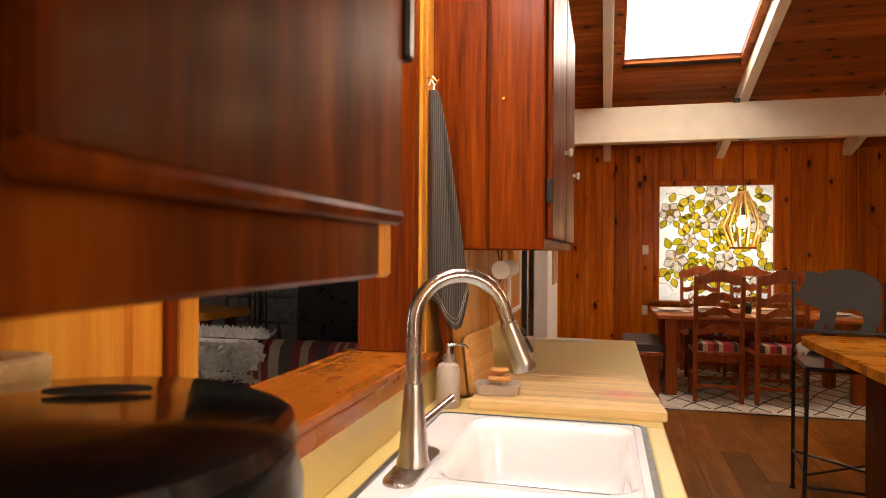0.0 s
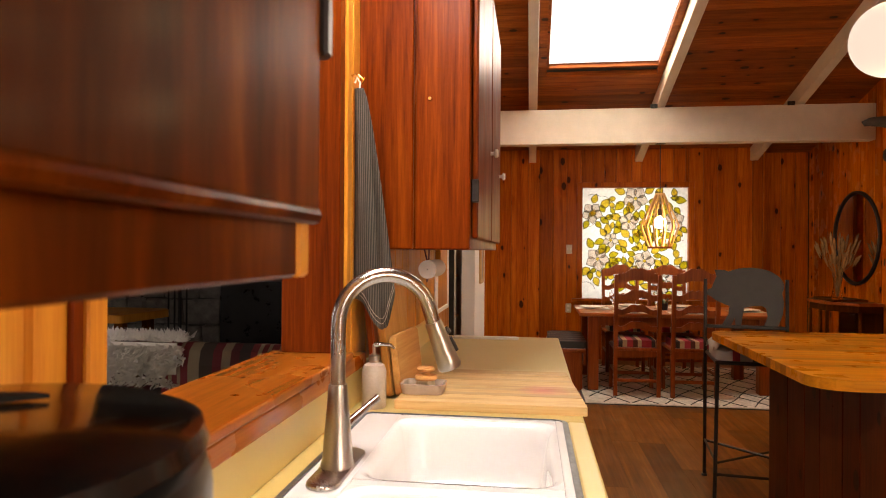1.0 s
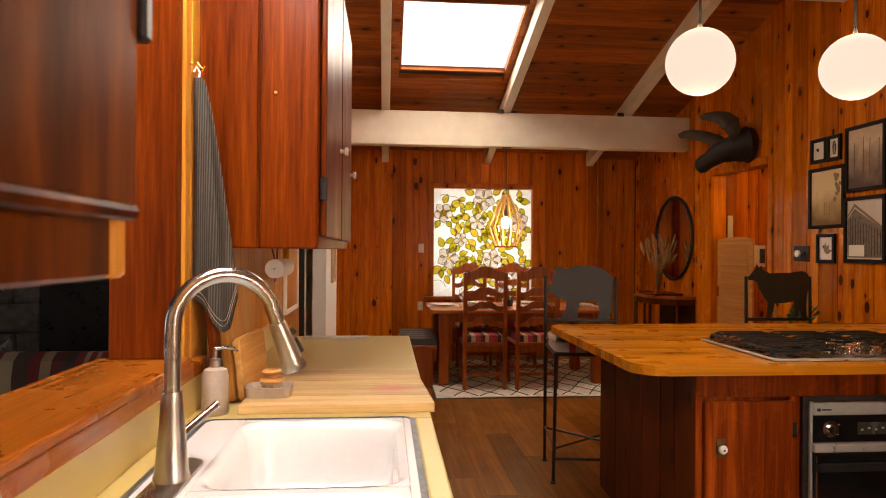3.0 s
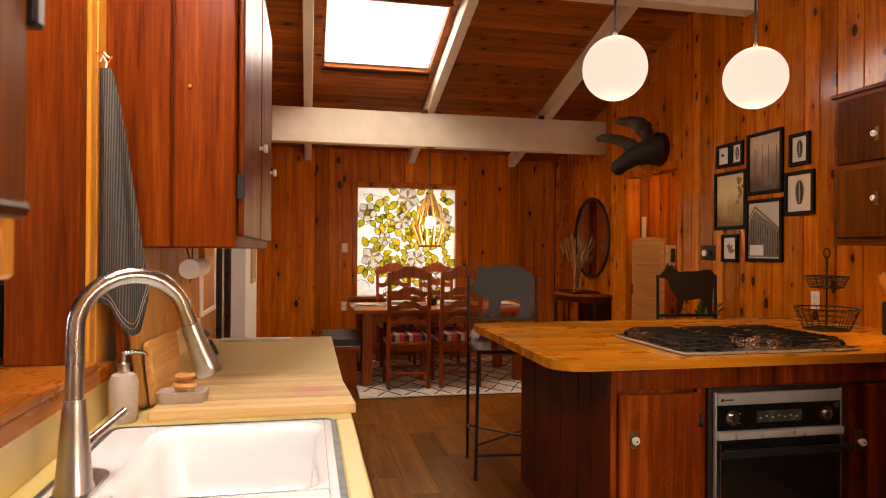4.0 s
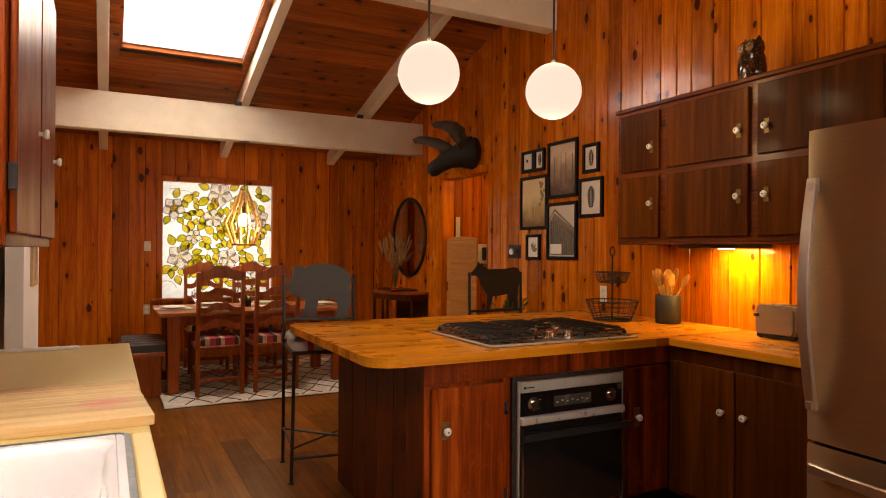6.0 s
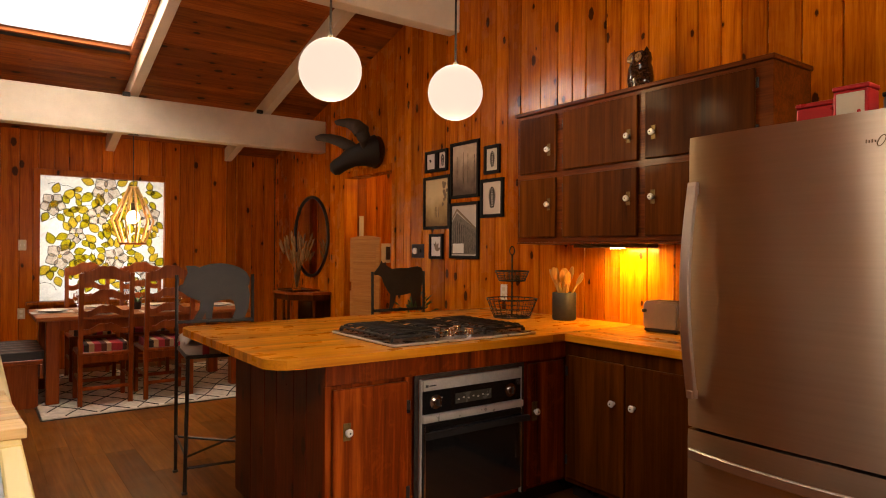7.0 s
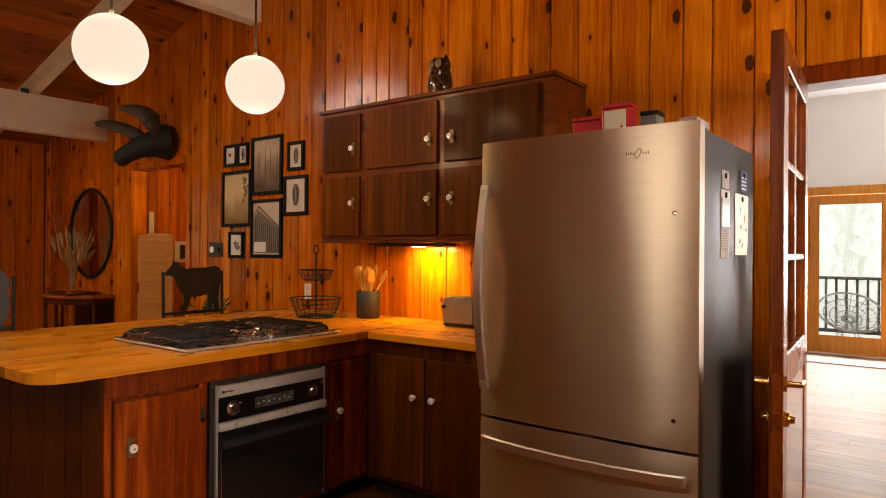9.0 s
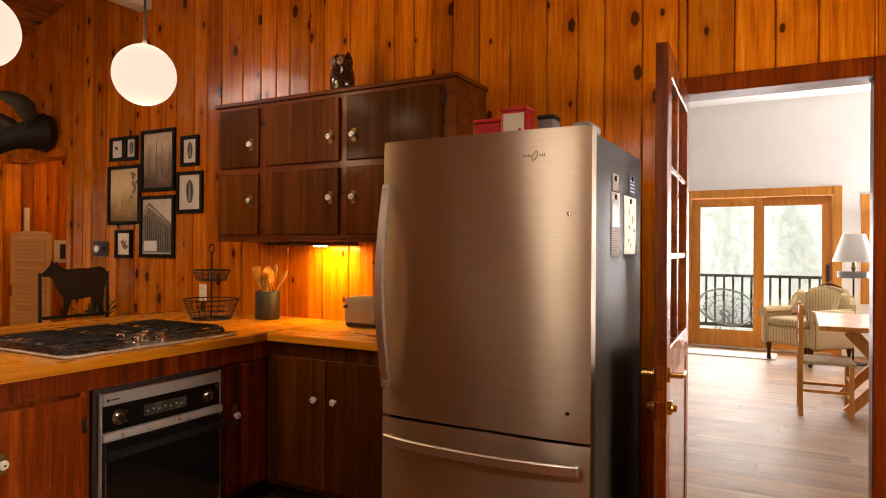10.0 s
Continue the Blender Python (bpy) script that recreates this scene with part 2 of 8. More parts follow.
BLACK = plain("black_plastic", (0.016, 0.015, 0.015), 0.3, spots=0.2, bump=0.05)
BLACKGLASS = plain("black_oven_glass", (0.008, 0.007, 0.007), 0.1, spots=0.1, bump=0.0, coat=0.5)
IRON = plain("black_iron", (0.025, 0.022, 0.021), 0.45, 0.5, 0.3, scale=40, bump=0.25)
SHEET = plain("dark_sheet_metal", (0.020, 0.016, 0.014), 0.5, 0.2, 0.25, scale=18, bump=0.1)
PORCELAIN = plain("white_porcelain", (0.82, 0.79, 0.72), 0.16, spots=0.03, bump=0.0, coat=0.5)
GREY = plain("grey_stoneware", (0.45, 0.36, 0.28), 0.5, spots=0.08, bump=0.08)
FRIDGE_SIDE = plain("fridge_side_grey", (0.030, 0.023, 0.018), 0.42, 0.0, 0.2, scale=60, bump=0.3, fine=300)
FRIDGE_SIDE.node_tree.nodes["Principled BSDF"].inputs["Specular IOR Level"].default_value = 0.25
FRIDGE_GREY = plain("grey_plastic", (0.22, 0.21, 0.2), 0.5)
HANDLE = brushed("handle_steel", (0.62, 0.55, 0.48), 0.38, "z")
HANDLE_Y = brushed("handle_steel_level", (0.62, 0.55, 0.48), 0.38, "y")
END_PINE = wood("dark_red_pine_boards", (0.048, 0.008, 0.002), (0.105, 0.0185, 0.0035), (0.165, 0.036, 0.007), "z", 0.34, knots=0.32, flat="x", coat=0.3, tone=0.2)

STRIPE_C = [(0.0, (0.40, 0.035, 0.06)), (0.16, (0.05, 0.035, 0.035)), (0.28, (0.55, 0.42, 0.26)), (0.42, (0.46, 0.05, 0.08)), (0.6, (0.12, 0.04, 0.035)), (0.74, (0.58, 0.46, 0.3)), (0.86, (0.42, 0.045, 0.07))]


def striped(name, stops, along, per_metre, rough=0.9, bump=0.5):
    """Woven stripes that repeat along one axis."""
    m, n, l, b = principled(name)
    tc = n.new("ShaderNodeTexCoord")
    sep = n.new("ShaderNodeSeparateXYZ")
    l.new(tc.outputs["Object"], sep.inputs[0])
    v = calc(n, l, "FRACT", calc(n, l, "MULTIPLY", sep.outputs["xyz".index(along)], per_metre))
    r = ramp(n, stops)
    r.color_ramp.interpolation = "CONSTANT"
    l.new(v, r.inputs[0])
    weave = noise_tex(n, l, tc.outputs["Object"], 240, 3)
    big = noise_tex(n, l, tc.outputs["Object"], 8, 4)
    l.new(mixc(n, l, "MULTIPLY", 0.45, r.outputs[0], mixc(n, l, "MIX", weave, (0.55, 0.55, 0.55), (1.2, 1.2, 1.2))), b.inputs["Base Color"])
    b.inputs["Roughness"].default_value = rough
    bumped(n, l, b, calc(n, l, "ADD", weave, big), bump, 0.003)
    return m


CUSHION = striped("striped_cushion", STRIPE_C, "x", 3.4)
SOFA = striped("striped_blanket", [(0.0, (0.16, 0.02, 0.025)), (0.1, (0.30, 0.22, 0.13)), (0.2, (0.10, 0.018, 0.02)), (0.3, (0.045, 0.03, 0.026)), (0.42, (0.22, 0.03, 0.035)), (0.5, (0.36, 0.27, 0.17)), (0.54, (0.2, 0.025, 0.03)), (0.6, (0.36, 0.27, 0.17)), (0.64, (0.2, 0.025, 0.03)), (0.72, (0.32, 0.25, 0.15)), (0.85, (0.06, 0.04, 0.03))], "x", 2.0)
ARMCHAIR = striped("cream_striped_upholstery", [(0.0, (0.66, 0.50, 0.27)), (0.35, (0.34, 0.20, 0.08)), (0.45, (0.66, 0.50, 0.28)), (0.8, (0.48, 0.34, 0.16))], "y", 12)
TOWEL = striped("dark_ribbed_towel", [(0.0, (0.026, 0.020, 0.014)), (0.5, (0.088, 0.070, 0.050))], "x", 170, bump=0.8)
WICKER = plain("pale_wicker", (0.6, 0.6, 0.58), 0.6)
FUR = plain("white_sheepskin", (0.85, 0.80, 0.72), 0.95, spots=0.06, scale=30, bump=0.8)
FLOWER_W = translucent("opal_glass", (0.86, 0.85, 0.80), 0.8)
PETAL = translucent("pale_pink_glass", (0.98, 0.90, 0.84), 0.92, 0.85)
LEAF_G = translucent("olive_glass", (0.82, 0.73, 0.13), 0.92, 0.8)
LEAF_Y = translucent("golden_glass", (0.94, 0.79, 0.22), 0.92, 0.8)
LEAD = plain("lead_came", (0.03, 0.028, 0.026), 0.5, 0.6)
LAMP_WOOD = wood("pale_lamp_wood", (0.40, 0.22, 0.08), (0.55, 0.33, 0.13), (0.66, 0.44, 0.2), "z", 0.5, coat=0.0, tone=0.1)
PAPER = plain("white_paper", (0.78, 0.76, 0.72), 0.8, spots=0.02, bump=0.05)
OPAL = plain("opal_globe", (0.02, 0.02, 0.02), 0.9, spots=0.01, bump=0.0, glow=((1.0, 0.83, 0.66), 0.95))
BULB = plain("warm_bulb", (0.9, 0.8, 0.6), 0.3, spots=0.01, bump=0.0, glow=((1.0, 0.72, 0.36), 30.0))
STRIP_GLOW = plain("under_cabinet_tube", (0.9, 0.8, 0.6), 0.3, spots=0.01, bump=0.0, glow=((1.0, 0.62, 0.2), 30.0))
WINE_GLASS = glass("clear_glass")
MIRROR = plain("mirror_glass", (0.85, 0.85, 0.85), 0.03, 1.0, 0.01, bump=0.0)

RUG_W = plain("shaggy_wool", (0.62, 0.58, 0.5), 0.95, spots=0.2, scale=25, bump=1.0)
CUSHION_D = striped("dark_striped_cushion", [(0.0, (0.05, 0.045, 0.045)), (0.4, (0.2, 0.18, 0.16)), (0.6, (0.07, 0.03, 0.03)), (0.8, (0.12, 0.1, 0.09))], "y", 6)
PAD = striped("pale_striped_pad", [(0.0, (0.5, 0.45, 0.38)), (0.35, (0.35, 0.05, 0.07)), (0.5, (0.42, 0.38, 0.33)), (0.75, (0.06, 0.05, 0.05)), (0.85, (0.45, 0.4, 0.35))], "x", 4)
LEAF = plain("green_leaf", (0.05, 0.11, 0.03), 0.5, spots=0.3)
GRASS_DRY = plain("dried_grass", (0.34, 0.2, 0.07), 0.9, spots=0.3)
DARK_HIDE = plain("dark_carved_wood", (0.010, 0.007, 0.006), 0.7, spots=0.3, scale=30, bump=0.6)
HORN = plain("grey_brown_horn", (0.040, 0.026, 0.016), 0.6, spots=0.3, scale=20, bump=0.5)
INK = plain("dark_ink", (0.022, 0.019, 0.018), 0.7)
SEPIA = plain("sepia_ink", (0.22, 0.16, 0.10), 0.6)
FOG_TREE = plain("fog_tree_print", (0.08, 0.065, 0.05), 0.6)
BARN = plain("barn_print", (0.17, 0.145, 0.12), 0.6, spots=0.3, scale=40)
PRINT_W = plain("white_print", (0.68, 0.63, 0.58), 0.35, spots=0.03, coat=0.3)
PRINT_FOG = plain("foggy_print", (0.15, 0.12, 0.09), 0.35, spots=0.4, scale=5, coat=0.3)
PRINT_TAN = plain("tan_print", (0.34, 0.26, 0.16), 0.35, spots=0.25, scale=6, coat=0.3)
PRINT_SKY = plain("pale_sky_print", (0.56, 0.52, 0.49), 0.35, spots=0.05, coat=0.3)
def photo(name, stops, height, blur=9):
    """A toned photograph: tones from the lower to the upper edge, broken by cloudy shapes."""
    m, n, l, b = principled(name)
    tc = n.new("ShaderNodeTexCoord")
    sep = n.new("ShaderNodeSeparateXYZ")
    l.new(tc.outputs["Object"], sep.inputs[0])
    cloud = noise_tex(n, l, tc.outputs["Object"], blur, 5)
    v = calc(n, l, "MULTIPLY_ADD", cloud, 0.5, calc(n, l, "MULTIPLY_ADD", sep.outputs[2], 1 / height, -0.25))
    g = ramp(n, stops)
    l.new(v, g.inputs[0])
    l.new(g.outputs[0], b.inputs["Base Color"])
    b.inputs["Roughness"].default_value = 0.55
    b.inputs["Specular IOR Level"].default_value = 0.25
    return m


PHOTO_FOG = photo("foggy_wood_photograph", [(0.1, (0.09, 0.06, 0.045)), (0.4, (0.28, 0.20, 0.15)), (0.65, (0.58, 0.48, 0.37)), (0.95, (0.34, 0.27, 0.21))], 0.553)
PHOTO_TAN = photo("misty_meadow_photograph", [(0.12, (0.2, 0.12, 0.045)), (0.35, (0.42, 0.29, 0.13)), (0.6, (0.7, 0.55, 0.32)), (0.95, (0.62, 0.48, 0.27))], 0.48, 6)
FRAME_BLACK = plain("matt_black_frame", (0.008, 0.007, 0.007), 0.6, spots=0.2, bump=0.1)
FRAME_BLACK.node_tree.nodes["Principled BSDF"].inputs["Specular IOR Level"].default_value = 0.15
PRINTS = [PRINT_W, PRINT_W, PHOTO_FOG, PHOTO_TAN, PRINT_SKY, PRINT_W]
PIC_TEXT = ["small black-framed white print with a tiny dark mark", "black-framed white print of a dark cone shape", "large black-framed photograph of a foggy wood", "black-framed sepia photograph of a misty meadow", "black-framed photograph of a weathered barn", "small black-framed white print with sepia strokes"]
CROCK = plain("dark_stoneware", (0.028, 0.025, 0.019), 0.55, spots=0.25, scale=40, bump=0.2)
CHROME_WARM = plain("satin_silver", (0.40, 0.36, 0.28), 0.38, 0.9, 0.05, bump=0.03)
GLAZE = plain("brown_glaze", (0.05, 0.02, 0.01), 0.15, spots=0.5, scale=60, bump=0.4, coat=0.6)
GLAZE_L = plain("tan_glaze", (0.26, 0.15, 0.06), 0.2, spots=0.3, scale=60, bump=0.2, coat=0.5)
BLUE_CARD = plain("blue_card", (0.05, 0.07, 0.18), 0.5)
CRAYON_A = plain("pink_crayon", (0.65, 0.2, 0.25), 0.8)
CRAYON_B = plain("teal_crayon", (0.15, 0.4, 0.45), 0.8)

AMBER_W = wood("amber_spoon_wood", (0.42, 0.19, 0.035), (0.56, 0.28, 0.06), (0.66, 0.37, 0.1), "z", 0.45, coat=0.1, tone=0.1)
BAMBOO_STAIN = wood("stained_bamboo", (0.5, 0.29, 0.11), (0.62, 0.4, 0.17), (0.7, 0.49, 0.24), "x", 0.5, coat=0.0, tone=0.2, grain=60)
BOARD_A = wood("worn_board", (0.38, 0.15, 0.03), (0.52, 0.24, 0.055), (0.63, 0.33, 0.09), "z", 0.45, coat=0.1, tone=0.1)
BOARD_B = wood("rough_board", (0.40, 0.17, 0.04), (0.55, 0.27, 0.075), (0.66, 0.37, 0.13), "y", 0.5, coat=0.1, tone=0.1, knots=0.3, flat="x")
BRUSH_W = wood("orange_brush_wood", (0.42, 0.18, 0.05), (0.55, 0.26, 0.08), (0.64, 0.34, 0.12), "x", 0.45, coat=0.1, tone=0.1)
BLACKGLOSS = plain("gloss_black_plastic", (0.012, 0.011, 0.011), 0.18, spots=0.2, bump=0.02, coat=0.4)
STONE = plain("grey_fieldstone", (0.17, 0.15, 0.13), 0.85, spots=0.3, scale=12, bump=0.6)
STONE_DARK = plain("dark_mortar", (0.06, 0.055, 0.05), 0.9, spots=0.3, scale=12, bump=0.5)
SWING = wood("tan_swing_door", (0.36, 0.14, 0.035), (0.46, 0.2, 0.05), (0.56, 0.27, 0.08), "x", 0.45, coat=0.1, tone=0.08)
CLEAR_PANE = glass("clear_pane")
RUSH = plain("woven_rush", (0.5, 0.35, 0.17), 0.8, spots=0.2, scale=60, bump=0.6)
DECK_W = wood("grey_deck", (0.16, 0.14, 0.12), (0.24, 0.21, 0.19), (0.34, 0.31, 0.28), "y", 0.8, coat=0.0, tone=0.2)
RAIL_W = wood("dark_rail", (0.12, 0.11, 0.10), (0.18, 0.165, 0.155), (0.25, 0.235, 0.22), "y", 0.7, coat=0.0, tone=0.2)


# Woodland colours that also emit, in place of daylight falling on trees.
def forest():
    m, n, l, b = principled("glowing_woodland")
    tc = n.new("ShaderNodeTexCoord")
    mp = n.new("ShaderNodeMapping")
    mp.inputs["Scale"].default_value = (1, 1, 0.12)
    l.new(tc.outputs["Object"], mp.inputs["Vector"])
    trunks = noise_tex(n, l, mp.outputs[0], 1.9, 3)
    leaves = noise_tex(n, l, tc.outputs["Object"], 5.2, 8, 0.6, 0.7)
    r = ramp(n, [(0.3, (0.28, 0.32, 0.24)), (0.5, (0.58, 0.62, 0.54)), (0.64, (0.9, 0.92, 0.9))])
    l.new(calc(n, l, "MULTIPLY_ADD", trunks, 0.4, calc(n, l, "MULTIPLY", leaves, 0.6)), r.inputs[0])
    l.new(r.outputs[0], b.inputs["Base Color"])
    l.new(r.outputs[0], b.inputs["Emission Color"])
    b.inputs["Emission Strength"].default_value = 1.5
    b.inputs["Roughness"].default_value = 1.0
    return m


FOREST = forest()


def add_stain(m, place, radius, colour):
    """A soft round stain at a place in the thing's own metres."""
    n, l = m.node_tree.nodes, m.node_tree.links
    b = n["Principled BSDF"]
    tc = n.new("ShaderNodeTexCoord")
    d = n.new("ShaderNodeVectorMath")
    d.operation = "DISTANCE"
    d.inputs[1].default_value = place
    l.new(tc.outputs["Object"], d.inputs[0])
    near = calc(n, l, "MULTIPLY_ADD", noise_tex(n, l, tc.outputs["Object"], 30, 4), 0.06, d.outputs["Value"])
    fade = n.new("ShaderNodeMapRange")
    fade.inputs["From Min"].default_value, fade.inputs["From Max"].default_value = radius + 0.03, 0.02
    l.new(near, fade.inputs["Value"])
    old = b.inputs["Base Color"].links[0].from_socket
    l.new(mixc(n, l, "MIX", calc(n, l, "MULTIPLY", fade.outputs[0], 0.7), old, colour), b.inputs["Base Color"])


add_stain(BAMBOO_STAIN, (0.03, 2.07, 0.025), 0.09, (0.62, 0.16, 0.16))


# ---- mesh helpers ----
def finish(name, bm, material, smooth=False):
    bmesh.ops.recalc_face_normals(bm, faces=bm.faces)
    me = bpy.data.meshes.new(name)
    bm.to_mesh(me)
    bm.free()
    for mm in material if isinstance(material, (list, tuple)) else [material]:
        me.materials.append(mm)
    if smooth:
        for p in me.polygons:
            p.use_smooth = True
        me.set_sharp_from_angle(angle=radians(40))
    return me


def part(name, bm, material, parent, label="", smooth=False, at=None):
    ob = new(name, finish(name, bm, material, smooth))
    if at is not None:
        ob.matrix_basis = at
    ob.parent = parent
    return tagged(ob, label)


def thing(name, m, label, category, group="", kind=""):
    ob = new(name)
    ob.empty_display_size = 0.1
    ob.matrix_basis = m
    return tagged(ob, label, category, group, kind)


def solid(name, bm, material, label, category, m=None, smooth=False, kind="", group=""):
    ob = new(name, finish(name, bm, material, smooth))
    if m is not None:
        ob.matrix_basis = m
    return tagged(ob, label, category, group, kind)


def box(lo, hi, bevel=0.0, seg=1, bm=None):
    bm2 = bmesh.new()
    bmesh.ops.create_cube(bm2, size=1.0)
    for v in bm2.verts:
        v.co = Vector([lo[i] + (v.co[i] + 0.5) * (hi[i] - lo[i]) for i in range(3)])
    if bevel > 0:
        bmesh.ops.bevel(bm2, geom=list(bm2.edges), offset=bevel, segments=seg, affect="EDGES", profile=0.5)
    return merge(bm, bm2)


def merge(bm, other):
    if bm is None:
        return other
    tmp = bpy.data.meshes.new("tmp")
    other.to_mesh(tmp)
    other.free()
    bm.from_mesh(tmp)
    bpy.data.meshes.remove(tmp)
    return bm


def moved(bm, m):
    bmesh.ops.transform(bm, matrix=m, verts=bm.verts)
    return bm


def lathe(profile, seg=28, bm=None, close=False):
    """Turns (radius, z) points about the z axis."""
    b = bmesh.new()
    rings = []
    for r, z in profile:
        if r < 1e-5:
            rings.append([b.verts.new((0, 0, z))])
        else:
            rings.append([b.verts.new((r * math.cos(2 * math.pi * i / seg), r * math.sin(2 * math.pi * i / seg), z)) for i in range(seg)])
    for p, q in zip(rings, rings[1:]):
        for i in range(seg):
            j = (i + 1) % seg
            if len(p) == 1 and len(q) > 1:
                b.faces.new((p[0], q[i], q[j]))
            elif len(q) == 1 and len(p) > 1:
                b.faces.new((p[i], p[j], q[0]))
            elif len(p) > 1:
                b.faces.new((p[i], p[j], q[j], q[i]))
    for ring, flip in ((rings[0], True), (rings[-1], False)):
        if close and len(ring) > 1:
            b.faces.new(ring)
    return merge(bm, b)


def rod(a, b_, r, seg=10, r2=None, bm=None):
    a, b_ = Vector(a), Vector(b_)
    d = b_ - a
    q = d.to_track_quat("Z", "Y").to_matrix().to_4x4()
    b = lathe([(r, 0), (r if r2 is None else r2, d.length)], seg, close=True)
    moved(b, Matrix.Translation(a) @ q)
    return merge(bm, b)


def tube(points, r, seg=10, bm=None, closed=False, radii=None):
    """A round tube along points."""
    pts = [Vector(p) for p in points]
    b = bmesh.new()
    rings, up = [], None
    n = len(pts)
    for i, p in enumerate(pts):
        before = pts[(i - 1) % n] if closed or i > 0 else p
        after = pts[(i + 1) % n] if closed or i < n - 1 else p
        d = (after - before).normalized()
        if up is None:
            up = d.orthogonal().normalized()
        up = (up - d * up.dot(d)).normalized()
        side = d.cross(up)
        rr = radii[i] if radii else r
        rings.append([b.verts.new(p + (up * math.cos(2 * math.pi * k / seg) + side * math.sin(2 * math.pi * k / seg)) * rr) for k in range(seg)])
    pairs = list(zip(rings, rings[1:])) + ([(rings[-1], rings[0])] if closed else [])
    for p, q in pairs:
        for k in range(seg):
            j = (k + 1) % seg
            b.faces.new((p[k], p[j], q[j], q[k]))
    if not closed:
        b.faces.new(rings[0])
        b.faces.new(rings[-1])
    return merge(bm, b)


def prism(outline, z0, z1, bm=None, bevel=0.0):
    """A flat outline in x and y, drawn up from z0 to z1."""
    b = bmesh.new()
    bot = [b.verts.new((x, y, z0)) for x, y in outline]
    top = [b.verts.new((x, y, z1)) for x, y in outline]
    b.faces.new(bot)
    tf = b.faces.new(top)
    n = len(outline)
    for i in range(n):
        b.faces.new((bot[i], bot[(i + 1) % n], top[(i + 1) % n], top[i]))
    if bevel > 0:
        bmesh.ops.bevel(b, geom=list(tf.edges), offset=bevel, segments=2, affect="EDGES", profile=0.5)
    return merge(bm, b)


def arc(cx, cy, r, a0, a1, n=8):
    return [(cx + r * math.cos(radians(a0 + (a1 - a0) * i / n)), cy + r * math.sin(radians(a0 + (a1 - a0) * i / n))) for i in range(n + 1)]


def rounded(x0, y0, x1, y1, r, n=6):
    return arc(x1 - r, y1 - r, r, 0, 90, n) + arc(x0 + r, y1 - r, r, 90, 180, n) + arc(x0 + r, y0 + r, r, 180, 270, n) + arc(x1 - r, y0 + r, r, 270, 360, n)


def sheet_x(x0, x1, yz):
    """A plate between x0 and x1 with an outline of (y, z)."""
    b = bmesh.new()
    lo = [b.verts.new((x0, y, z)) for y, z in yz]
    hi = [b.verts.new((x1, y, z)) for y, z in yz]
    b.faces.new(lo)
    b.faces.new(hi)
    n = len(yz)
    for i in range(n):
        b.faces.new((lo[i], lo[(i + 1) % n], hi[(i + 1) % n], hi[i]))
    return b


rng = random.Random(7)


# ---- structure ----
def wall(name, label, bm, material):
    return solid(name, bm, material, label, "wall", kind="structure")


FRAME_W = plain("dark_wall_core", (0.10, 0.045, 0.018), 0.7)
SOUTH, FAR_W = SOUTH_Y, FAR_WEST
HALL_DOOR = (5.49, 6.50, 2.14)
ROOM_DOOR = (-0.24, 0.56, 2.11)

# north wall with the window's opening; its eastern end steps back
WIN = (0.62, 1.915, 0.755, 2.155)
STEP_X, STEP_Y = 2.78, 8.56
bm = None
for x0, x1, z0, z1 in ((FAR_W, WIN[0], 0, ROOF_N + 0.1), (WIN[1], STEP_X, 0, ROOF_N + 0.1), (WIN[0], WIN[1], 0, WIN[2]), (WIN[0], WIN[1], WIN[3], ROOF_N + 0.1)):
    bm = box((x0, NORTH + 0.02, z0), (x1, NORTH + 0.16, z1), bm=bm)
bm = box((STEP_X - 0.1, STEP_Y + 0.02, 0), (EAST + 0.13, STEP_Y + 0.16, ROOF_N + 0.1), bm=bm)
wall_north = wall("wall_north", "knotty pine board wall with a leaded window", bm, FRAME_W)
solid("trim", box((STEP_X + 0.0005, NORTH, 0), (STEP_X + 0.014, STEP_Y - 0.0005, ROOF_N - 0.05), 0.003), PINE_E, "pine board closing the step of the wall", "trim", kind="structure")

# east wall with two doorways
bm = None
ends = [SOUTH, ROOM_DOOR[0], ROOM_DOOR[1], HALL_DOOR[0], HALL_DOOR[1], STEP_Y + 0.02]
for y0, y1, low in ((ends[0], ends[1], 0), (ends[1], ends[2], ROOM_DOOR[2]), (ends[2], ends[3], 0), (ends[3], ends[4], HALL_DOOR[2]), (ends[4], ends[5], 0)):
    bm = merge(bm, sheet_x(EAST + 0.018, EAST + 0.13, [(y0, low), (y1, low), (y1, roof(y1) + 0.02), (y0, roof(y0) + 0.02)]))
wall_east = wall("wall_east", "tall knotty pine board wall under a sloping roof", bm, FRAME_W)

# kitchen's west wall with the pass-through
PASS = (0.79, 1.80, 1.045, 2.35)
W_END = 4.2
bm = None
for y0, y1, low, high in ((SOUTH, PASS[0], 0, None), (PASS[0], PASS[1], 0, PASS[2] - 0.05), (PASS[0], PASS[1], PASS[3], None), (PASS[1], W_END, 0, None)):
    t0, t1 = (roof(y0) + 0.02, roof(y1) + 0.02) if high is None else (high, high)
    bm = merge(bm, sheet_x(WEST - 0.15, WEST - 0.018, [(y0, low), (y1, low), (y1, t1), (y0, t0)]))
wall_west = wall("wall_west", "honey pine board wall with a pass-through above the sink", bm, FRAME_W)

